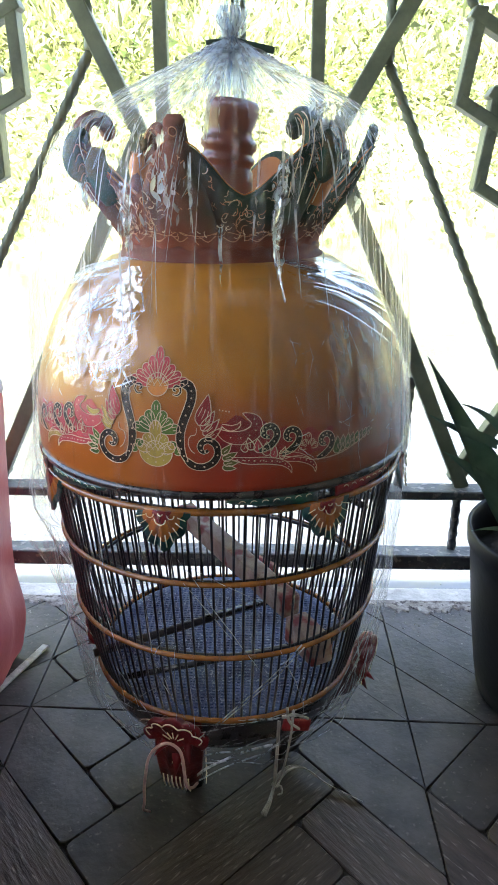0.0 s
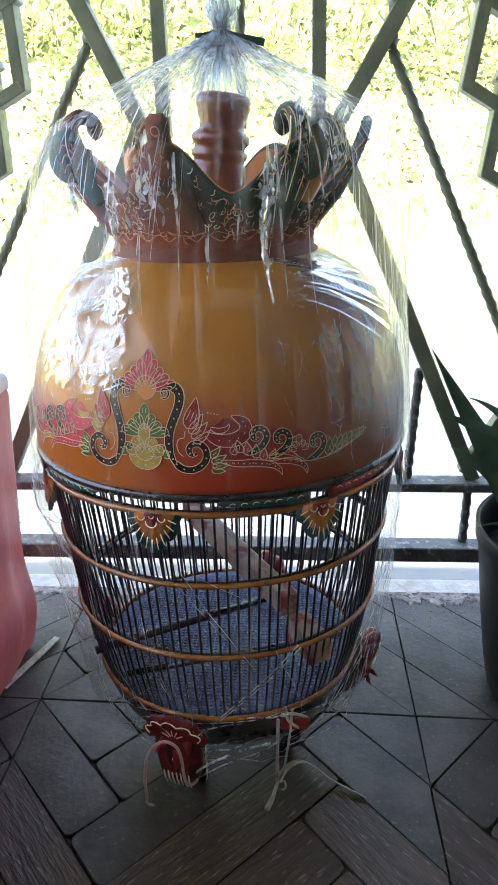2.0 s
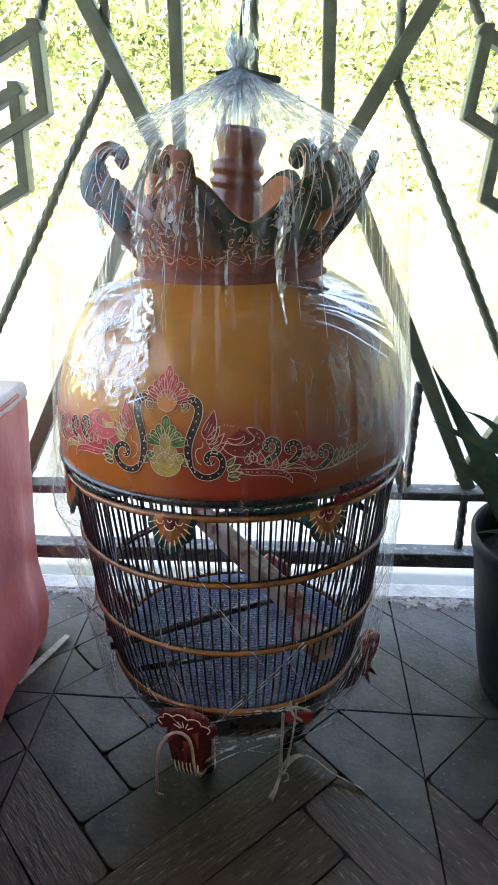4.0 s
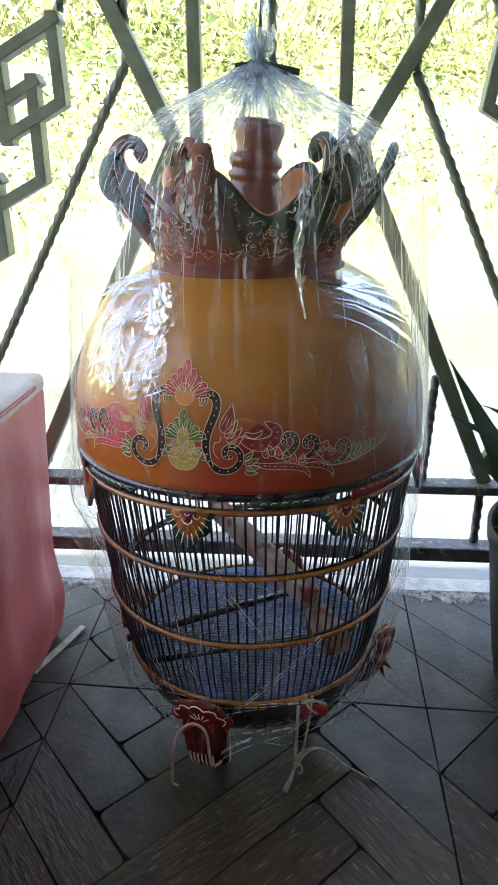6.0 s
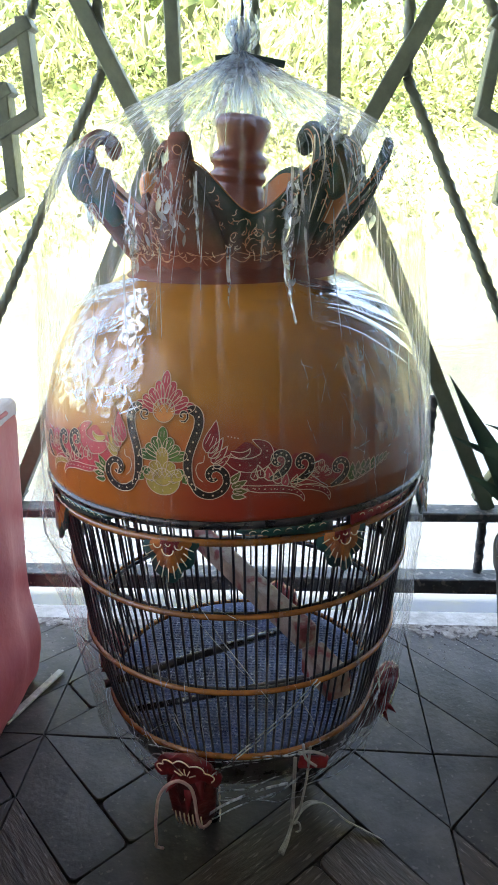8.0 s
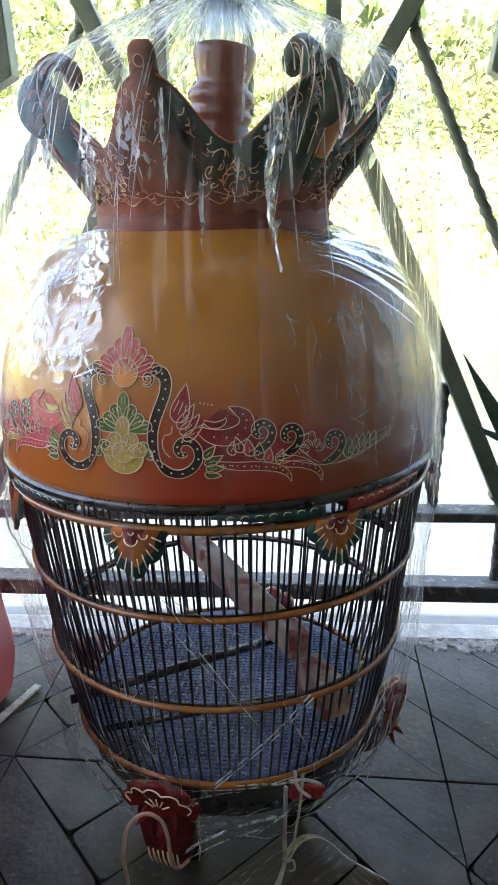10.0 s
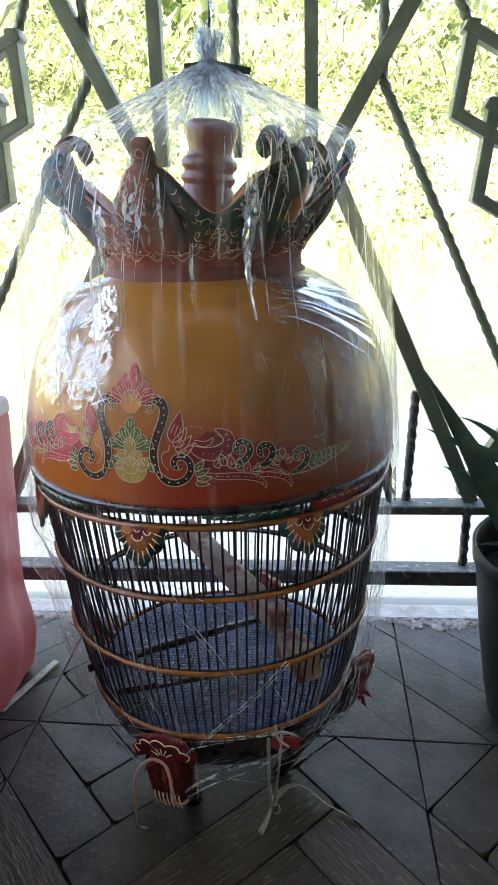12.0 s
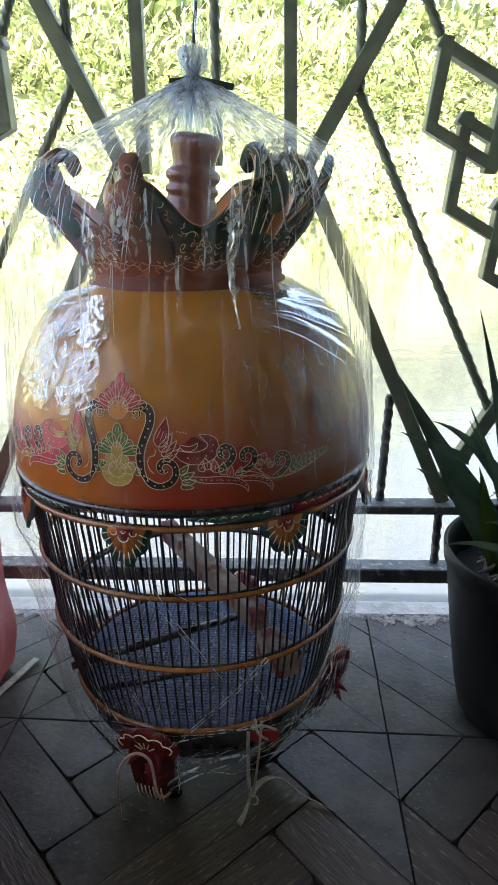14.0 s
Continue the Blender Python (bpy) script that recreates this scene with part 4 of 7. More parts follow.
            for q in range(4):
                z = 0.775 + 0.014 * q
                r = float(np.interp(z, [k2[1] for k2 in keys], [k2[0] + 0.6 * k2[3] for k2 in keys])) + 0.0012
                for sg in (-1, 1):
                    part("prong_line", tube(bmesh.new(), [polar(a + sg * math.degrees((0.003 + 0.005 * u) / r), r - 0.0008 * u, z + 0.004 * u) for u in (0, 0.7, 1.4)], 0.0005, 4), FADED, c)
    # cream brush lines: small curls round the wall
    rnd = random.Random(9)
    for k in range(560):
        t0 = rnd.uniform(-105, 105)
        z0 = rnd.uniform(0.748, max(0.762, top(t0) - 0.008))
        rr = rnd.uniform(0.0020, 0.0062)
        s, a0, bend = rnd.choice((-1, 1)), rnd.uniform(0, 6.28), rnd.choice((0.45, 0.30, 0.12))
        pts = []
        for q in range(7):
            ang = a0 + s * q * bend
            rad = rr * (1 - 0.09 * q) * (0.45 / bend) ** 0.6
            z = z0 + rad * math.sin(ang)
            r = 0.1135 + 0.047 * max(0, (z - 0.738) / 0.08) ** 1.2 + 0.0030
            pts.append(polar(t0 + math.degrees(rad * math.cos(ang) / r), r, z))
        part("brush_line", tube(bmesh.new(), pts, 0.00058, 4, taper=lambda t: 1.1 - 0.5 * t), TAN if k % 2 else FADED, c)
    # a pale line along the upper rim, seen round the dips between the prongs
    rim = [polar(t, 0.1135 + 0.047 * max(0, (top(t) - 0.738) / 0.08) ** 1.2 - 0.004, top(t) + 0.0008) for t in np.linspace(-100, 100, 260)]
    part("brush_line", tube(bmesh.new(), rim, 0.0008, 5), ORANGEPAINT, c)
    for zc, am, per in ((0.7455, 0.0032, 13.0), (0.7500, 0.0022, 21.0)):
        pts = [polar(t, 0.1162 + 0.4 * max(0.0, zc - 0.742), zc + am * math.sin(math.radians(t) * 360 / per + 1.5 * noise.noise((t * 0.08, zc * 90, 0)))) for t in np.linspace(-110, 110, 260)]
        part("brush_line", tube(bmesh.new(), pts, 0.0005, 4), FADED, c)
    # turned finial
    fin = lathe(bmesh.new(), [(0.060, 0.738), (0.054, 0.744), (0.043, 0.765), (0.0365, 0.785), (0.034, 0.802), (0.0325, 0.818), (0.0300, 0.821), (0.0300, 0.825), (0.0330, 0.828), (0.0333, 0.833), (0.0298, 0.836),
                              (0.0298, 0.840), (0.0335, 0.844), (0.0345, 0.850), (0.031, 0.855), (0.0265, 0.858), (0.0262, 0.864), (0.0290, 0.874), (0.0318, 0.884), (0.0318, 0.891), (0.029, 0.896), (0.018, 0.899), (0, 0.900)], 40)
    f = part("finial", fin, FINIAL, cage, "red-brown turned finial with ring mouldings")
    f.matrix_basis = Matrix.Translation((-0.002, 0.004, 0)) @ Matrix.Translation((0, 0, 0.738)) @ Matrix.Rotation(radians(7), 4, "Y") @ Matrix.Diagonal((0.94, 0.94, 0.93, 1)) @ Matrix.Translation((0, 0, -0.738))


crown()


# feet
def loft(secs, n=16, cap=True):
    """Ellipses in a row: (r, z, half width, half depth), on the front of the cage."""
    bm = bmesh.new()
    last = None
    for r, z, hw, th in secs:
        ring = [bm.verts.new((hw * math.cos(t), -(r + th * math.sin(t)), z)) for t in np.linspace(0, 2 * math.pi, n + 1)[:-1]]
        if last:
            for q in range(n):
                bm.faces.new((last[q], last[(q + 1) % n], ring[(q + 1) % n], ring[q]))
        elif cap:
            bm.faces.new(ring[::-1])
        last = ring
    if cap:
        bm.faces.new(last)
    return bm


def spike(a, b, w):
    """A three-sided carved point."""
    return tube(bmesh.new(), [a, (Vector(a) + Vector(b)) / 2 + Vector((0, 0, 0.002)), b], w, 5, taper=lambda t: 1.05 - t)


def lower_leg(skew, short=1.0):
    """The carved body of a foot with its claws."""
    secs = [(0.168, 0.192, 0.022, 0.008), (0.175, 0.180, 0.030, 0.012), (0.176, 0.160, 0.032, 0.015), (0.174, 0.140, 0.031, 0.016), (0.171, 0.122, 0.0285, 0.015), (0.168, 0.105, 0.026, 0.014), (0.163, 0.090, 0.022, 0.012), (0.156, 0.080, 0.016, 0.009)]
    secs = [(a, 0.192 - (0.192 - z) * short, c * (0.45 + 0.55 * short), d * (0.45 + 0.55 * short)) for a, z, c, d in secs]
    bm = loft(secs, 28)
    claws = [mesh_of(tube(bmesh.new(), [(x * 0.9 + skew * (0.19 - z) / 0.19, -r - d, z) for r, d, z in ((0.170, 0.0165, 0.116), (0.167, 0.0158, 0.102), (0.162, 0.0140, 0.088))], 0.0010, 5), "claw") for x in (-0.018, -0.012, -0.006, 0, 0.006, 0.012, 0.018)]
    for v in bm.verts:
        v.co.x += skew * (0.19 - v.co.z) / 0.19
        v.co.y += 0.003 * math.cos(v.co.x * 330) * (1 if v.co.y < -0.165 else 0)
    return mesh_of(bm, "leg"), claws


def foot_meshes():
    bm = bmesh.new()
    n = 61
    rows = []
    for k in range(n):
        f = k / (n - 1)
        t = math.pi * (-0.10 + 1.20 * f)
        lobe = 0.0275 + 0.0045 * abs(math.sin(math.pi * 5 * f))
        x, z = lobe * math.cos(t) * 1.28, 0.180 + 1.12 * lobe * math.sin(t)
        out = 0.190 + 0.016 * max(0.0, math.sin(t)) ** 1.5
        rows.append([bm.verts.new((x, -out - 0.003, z)), bm.verts.new((x * 0.55, -0.190 - 0.35 * (out - 0.190), 0.176 + (z - 0.176) * 0.55)), bm.verts.new((x * 0.97, -out + 0.006, z - 0.001)), bm.verts.new((x * 0.5, -0.176, 0.176 + (z - 0.176) * 0.5))])
    hub = bm.verts.new((0, -0.196, 0.168))
    for a, c in zip(rows, rows[1:]):
        bm.faces.new((a[1], c[1], hub))
        bm.faces.new((a[0], c[0], c[1], a[1]))
        bm.faces.new((a[2], c[2], c[0], a[0]))
        bm.faces.new((a[3], c[3], c[2], a[2]))
    fan = mesh_of(bm, "fan")
    pts = []
    for k in range(49):
        f = k / 48
        t = math.pi * f
        lobe = 0.024 + 0.0045 * abs(math.sin(math.pi * 5 * f))
        pts.append((lobe * math.cos(t) * 1.28, -0.1965 - 0.013 * math.sin(t) ** 1.5, 0.180 + 1.12 * lobe * math.sin(t)))
    lines = [mesh_of(tube(bmesh.new(), pts, 0.00085, 5), "fan_line")]
    for t in (0.2, 0.36, 0.5, 0.64, 0.8):
        a = math.pi * t
        lines.append(mesh_of(tube(bmesh.new(), [(q * math.cos(a), -0.1975 - 0.25 * q * math.sin(a), 0.178 + q * math.sin(a)) for q in (0.006, 0.011, 0.016)], 0.0008, 5), "fan_line"))
    lines.append(mesh_of(tube(bmesh.new(), [(0.007 * math.cos(t), -0.1905, 0.136 + 0.010 * math.sin(t)) for t in np.linspace(0.3, 2.8, 9)], 0.0008, 5), "fan_line"))
    for s in (-1, 1):
        for k in range(5):
            lines.append(mesh_of(tube(bmesh.new(), [(s * (0.0285 + 0.002 * math.sin(q)), -0.168 - 0.005 * q, 0.150 - 0.011 * k - 0.001 * q) for q in (-1.5, 0, 1.5)], 0.0006, 4), "rib"))
    spikes = [mesh_of(spike((0, -0.186, 0.152), (0, -0.199, 0.128), 0.009), "spike"), mesh_of(spike((-0.012, -0.186, 0.170), (-0.022, -0.206, 0.160), 0.008), "spike"), mesh_of(spike((0.012, -0.186, 0.170), (0.022, -0.206, 0.160), 0.008), "spike")]
    return fan, lines, spikes


fan_m, line_ms, spike_ms = foot_meshes()
for a, skew in ((-14.7, -0.012), (88, 0.0), (168, 0.0), (256, 0.0)):
    leg_m, claw_ms = lower_leg(skew, 0.62 if a == 88 else 1.0)
    ft = part("foot", leg_m, FOOTWOOD, cage, "carved maroon foot with cream claw lines")
    ft.rotation_euler = (0, 0, radians(a))
    if a == 88:
        ft.location.z = -0.010
    part("foot_peg", tube(bmesh.new(), [(skew * 0.4, -0.156, 0.140), (skew * 0.6, -0.146, 0.115), (skew * 1.2, -0.105, 0.06), (skew * 2, -0.075, 0.012), (skew * 2, -0.074, 0.0)], 0.012, 10), DARKWOOD, ft, "dark wooden peg that stands on the floor")
    part("fan", fan_m, FOOTRED, ft, "scalloped red fan")
    for me in spike_ms:
        part("spike", me, FOOTRED, ft, "pointed carved petal")
    for me in line_ms:
        if a != 88 or not me.name.startswith("rib"):
            part("fan_line", me, CREAM, ft)
    for me in claw_ms if a != 88 else ():
        part("claw", me, CREAM, ft)


# flower pendants under the upper hoop
def pendant_meshes():
    out = []
    for s, m in ((1.0, 0), (0.76, 1), (0.46, 2)):
        bm = bmesh.new()
        c = bm.verts.new((0, 0, 0.0))
        n = 49
        ring, rb = [], []
        for k in range(n):
            t = math.pi + math.pi * k / (n - 1)
            lobe = (0.85 + 0.15 * abs(math.sin(4.5 * (t - math.pi)))) * s
            x, z = 0.030 * lobe * math.cos(t), 0.046 * lobe * math.sin(t) * (1 - 0.25 * abs(math.cos(t)))
            ring.append(bm.verts.new((x, -0.004 * (1 - s), z)))
            rb.append(bm.verts.new((x, 0.003, z)))
        for k in range(n - 1):
            bm.faces.new((ring[k], ring[k + 1], c))
            bm.faces.new((ring[k + 1], ring[k], rb[k], rb[k + 1]))
        bmesh.ops.translate(bm, verts=[c], vec=(0, -0.0035 * (1 - s) - 0.004, 0))
        out.append(mesh_of(bm, "petals"))
    ribs = [mesh_of(tube(bmesh.new(), [(0.030 * q * math.cos(t), -0.0052, 0.046 * q * math.sin(t) * (1 - 0.25 * abs(math.cos(t)))) for q in (0.60, 0.75, 0.9)], 0.0006, 4), "rib") for t in np.linspace(math.pi * 1.08, math.pi * 1.92, 11)]
    arcs = [mesh_of(tube(bmesh.new(), [(x0 + rr * math.cos(t), -0.0075, z0 + rr * math.sin(t)) for t in np.linspace(math.pi, 2 * math.pi, 8)], 0.0006, 4), "arc") for x0, z0, rr in ((0, -0.008, 0.006), (-0.011, -0.003, 0.004), (0.011, -0.003, 0.004), (0, -0.002, 0.0025))]
    return out, ribs, arcs


pet_ms, rib_ms, arc_ms = pendant_meshes()
for k in range(8):
    az = -12.5 + 45 * k
    p = part("pendant", pet_ms[0], TEALPAINT, cage, "teal, orange and red painted flower pendant")
    r = wire_r(0.47) + 0.0065
    q = polar(az, r, 0.488)
    p.matrix_basis = Matrix.Translation(q) @ Matrix.Rotation(radians(az), 4, "Z") @ Matrix.Rotation(radians(-8), 4, "X")
    part("petal_ring", pet_ms[1], ORANGEPAINT, p, "orange petals")
    part("petal_ring", pet_ms[2], REDPAINT, p, "red heart")
    if k % 2:
        for s in (-1, 1):
            bm = bmesh.new()
            up, dn = [], []
            for q in range(15):
                t = q / 14
                a = az + s * (3 + 25 * t)
                rr = wire_r(0.49) + 0.0055
                up.append(bm.verts.new(polar(a, rr + 0.001, 0.5045 - 0.002 * t)))
                dn.append(bm.verts.new(polar(a, rr + 0.001, 0.4905 + 0.0075 * t ** 2 + 0.0016 * abs(math.sin(t * 14)))))
            for q in range(14):
                bm.faces.new((up[q], up[q + 1], dn[q + 1], dn[q]))
            me = mesh_of(bm, "wing")
            w = part("wing", me, TEALPAINT if s < 0 or az > 180 else REDPAINT, cage, "painted leaf wing under the dome rim")
            w.modifiers.new("thick", "SOLIDIFY").thickness = 0.003
            for q in range(7):
                a = az + s * (6 + 3 * q)
                part("wing_line", tube(bmesh.new(), [polar(a + s * 0.9 * math.cos(t), wire_r(0.49) + 0.0078, 0.4985 + 0.0026 * math.sin(t)) for t in np.linspace(0, 2.6, 6)], 0.0005, 4), CREAM, w)
    if abs(az) < 100:
        for me in rib_ms + arc_ms:
            part("petal_line", me, CREAM, p)


# ---- painted ornament on the dome ----
MID = -13.3         # azimuth of the middle of the ornament


def on_dome(s, z, lift):
    """s: metres along the dome from the ornament's middle."""
    return polar(MID + math.degrees(s / 0.217), dome_r(z) + 0.65 * lift, z)


def line(pts, w=0.00045, name="painted_line", m=None, lift=0.0011):
    part(name, tube(bmesh.new(), [on_dome(s, z, lift) for s, z in pts], w, 4), m or TAN, dome)


def smooth2(pts):
    return [(v.x, v.y) for v in smooth([(a, b, 0) for a, b in pts])]


def fill(pts, m, lift=0.0007, name="painted_leaf"):
    bm = bmesh.new()
    n = len(pts)
    cs, cz = sum(p[0] for p in pts) / n, sum(p[1] for p in pts) / n
    c = bm.verts.new(on_dome(cs, cz, lift))
    mid = [bm.verts.new(on_dome((s + cs) / 2, (z + cz) / 2, lift)) for s, z in pts]
    out = [bm.verts.new(on_dome(s, z, lift)) for s, z in pts]
    for i in range(n):
        j = (i + 1) % n
        bm.faces.new((mid[i], mid[j], c))
        bm.faces.new((out[i], out[j], mid[j], mid[i]))
    part(name, bm, m, dome)


def dots(pts, r=0.0011):
    bm = bmesh.new()
    for s, z in pts:
        vs = [bm.verts.new(on_dome(s + r * math.cos(t), z + r * math.sin(t), 0.0012)) for t in np.linspace(0, 2 * math.pi, 7)[:-1]]
        bm.faces.new(vs)
    part("painted_dots", bm, TAN, dome)


def petal(s, z, ang, ln, w, m, hook=0.0, strokes=2):
    """A pointed leaf from (s, z) towards ang degrees, with cream outline and veins."""
    a = radians(ang)
    ux, uz, vx, vz = math.cos(a), math.sin(a), -math.sin(a), math.cos(a)

    def at(t, q):
        o = hook * ln * t * t
        return (s + ux * ln * t + vx * (q + o), z + uz * ln * t + vz * (q + o))

    ts = np.linspace(0, 1, 11)
    up = [at(t, 1.35 * w * math.sin(math.pi * min(1, 0.12 + t ** 0.8 * 0.88)) ** 0.8) for t in ts]
    dn = [at(t, -1.35 * w * math.sin(math.pi * min(1, 0.12 + t ** 0.8 * 0.88)) ** 0.8) for t in ts[::-1]]
    fill(up + dn[1:-1], m)
    line(up + dn)
    for k in range(strokes):
        q = (k - (strokes - 1) / 2) * w * 0.7
        line([at(t, q * (1 - t * 0.6)) for t in (0.35, 0.55, 0.75)], 0.0005)


def palmette(s, z, w, h, n, m, spread=200, up=0.0):
    """A fan of rounded lobes round (s, z), stepping up to a pointed middle lobe."""
    half = n // 2
    order = [i for i in range(-half, half + 1) if n % 2 or i]
    for rank, i in enumerate(sorted(order, key=lambda q: -abs(q))):
        f = abs(i) / max(1, half)
        tx, tz = w * math.copysign(f ** 0.9, i) if i else 0.0, h * (1.0 - 0.92 * f ** 0.85) * (1.0 if spread > 150 else 1.05)
        ln, an = math.hypot(tx, tz + 0.12 * h), math.atan2(tz + 0.12 * h, tx)
        ux, uz = math.cos(an), math.sin(an)
        lobe = 0.62 * w / half
        lift = up + 0.00012 * rank

        def at(t, q):
            return (s + ux * ln * t - uz * q, z - 0.12 * h + uz * ln * t + ux * q)

        ts = [0.25, 0.40, 0.55, 0.68, 0.79, 0.88, 0.94, 0.98, 1.0]
        ws = [0.55, 0.75, 0.92, 1.0, 0.98, 0.82, 0.58, 0.30, 0.0]
        if i:
            ws[-3:] = [0.66, 0.40, 0.0]
        left = [at(t, lobe * q) for t, q in zip(ts, ws)]
        right = [at(t, -lobe * q) for t, q in zip(ts, ws)][::-1]
        fill(left + right[1:], m, 0.0006 + lift)
        line(left + right[1:], 0.00045, lift=0.0010 + lift)
        for q in (-0.32, 0.32):
            line([at(t, lobe * q) for t in (0.70, 0.78, 0.86)], 0.00042, lift=0.0011 + lift)


def scroll(pts, w, m=None, step=4):
    """A dark band with a cream edge on both sides and a row of dots."""
    n = 60
    P = np.array(pts)
    t = np.linspace(0, len(P) - 1, n)
    # smooth through the given points
    xs, zs = np.interp(t, range(len(P)), P[:, 0]), np.interp(t, range(len(P)), P[:, 1])
    k = np.ones(9) / 9
    xs = np.convolve(np.pad(xs, 4, mode="edge"), k, "valid")
    zs = np.convolve(np.pad(zs, 4, mode="edge"), k, "valid")
    dx, dz = np.gradient(xs), np.gradient(zs)
    ln = np.hypot(dx, dz) + 1e-9
    nx, nz = -dz / ln, dx / ln
    ww = w * np.interp(np.arange(n), [0, 6, n * 0.75, n - 1], [0.5, 1, 0.85, 0.35])
    a = [(float(xs[i] + nx[i] * ww[i]), float(zs[i] + nz[i] * ww[i])) for i in range(n)]
    b2 = [(float(xs[i] - nx[i] * ww[i]), float(zs[i] - nz[i] * ww[i])) for i in range(n)]
    bm = bmesh.new()
    va = [bm.verts.new(on_dome(*p, 0.0009)) for p in a]
    vb = [bm.verts.new(on_dome(*p, 0.0009)) for p in b2]
    for i in range(n - 1):
        bm.faces.new((va[i], va[i + 1], vb[i + 1], vb[i]))
    part("painted_scroll", bm, m or DARKPAINT, dome)
    line(a)
    line(b2)
    dots([(float(xs[i]), float(zs[i])) for i in range(4, n - 4, step)], min(0.0010, w * 0.35))


def flame(s, z, ang, ln, w, m, hook=0.0, strokes=2):
    """A leaf with a round belly and a curved tip, outlined in cream."""
    a = radians(ang)
    ux, uz, vx, vz = math.cos(a), math.sin(a), -math.sin(a), math.cos(a)

    def at(t, q):
        o = hook * ln * t ** 2.2
        return (s + ux * ln * t + vx * (q + o), z + uz * ln * t + vz * (q + o))

    ts = np.linspace(0, 1, 15)
    wide = [w * math.sin(math.pi * t ** 0.62) ** 0.85 if 0 < t < 1 else 0.0 for t in ts]
    up = [at(t, 1.15 * q) for t, q in zip(ts, wide)]
    dn = [at(t, -1.15 * q) for t, q in zip(ts, wide)][::-1]
    fill(up + dn[1:-1], m)
    line(up + dn[1:], 0.0005)
    for k in range(strokes):
        q = (k - (strokes - 1) / 2) * w * 0.75
        line([at(t, q * (1 - t * 0.5)) for t in (0.22, 0.4, 0.55)], 0.00042)


def leaf_band(pts, w, m):
    """A leaf that follows a bent stem, with outline, a vein and a row of dots."""
    P = smooth2(pts)
    n = len(P)
    up, dn = [], []
    for i, (x, y) in enumerate(P):
        ax, ay = P[max(0, i - 1)]
        bx, by = P[min(n - 1, i + 1)]
        ln = math.hypot(bx - ax, by - ay) + 1e-9
        q = w * math.sin(math.pi * min(1.0, 0.06 + 0.94 * (i / (n - 1)) ** 0.75)) ** 0.8
        up.append((x - (by - ay) / ln * q, y + (bx - ax) / ln * q))
        dn.append((x + (by - ay) / ln * q, y - (bx - ax) / ln * q))
    bm = bmesh.new()
    va, vb = [bm.verts.new(on_dome(*p, 0.0008)) for p in up], [bm.verts.new(on_dome(*p, 0.0008)) for p in dn]
    for i in range(n - 1):
        bm.faces.new((va[i], va[i + 1], vb[i + 1], vb[i]))
    part("painted_leaf", bm, m, dome)
    line(up)
    line(dn)
    if w > 0.003:
        dots([P[i] for i in range(n // 6, n - n // 5, max(2, n // 8))], 0.0008)


def lattice(s, z, rs, rz, m):
    """A small shaded ball with crossed cream lines."""
    rim = [(s + rs * math.cos(t), z + rz * math.sin(t)) for t in np.linspace(0, 2 * math.pi, 29)]
    fill(rim[:-1], m, 0.0012)
    line(rim, 0.0005, lift=0.0017)
    for k in (-0.45, 0.15, 0.75):
        for q in (-1, 1):
            ends = [(s + q * rs * (k - 0.55), z - 0.15 * rz), (s + q * rs * (k + 0.15) * 0.9, z + 0.75 * rz)]
            line([p for p in ends], 0.0004, lift=0.0017)


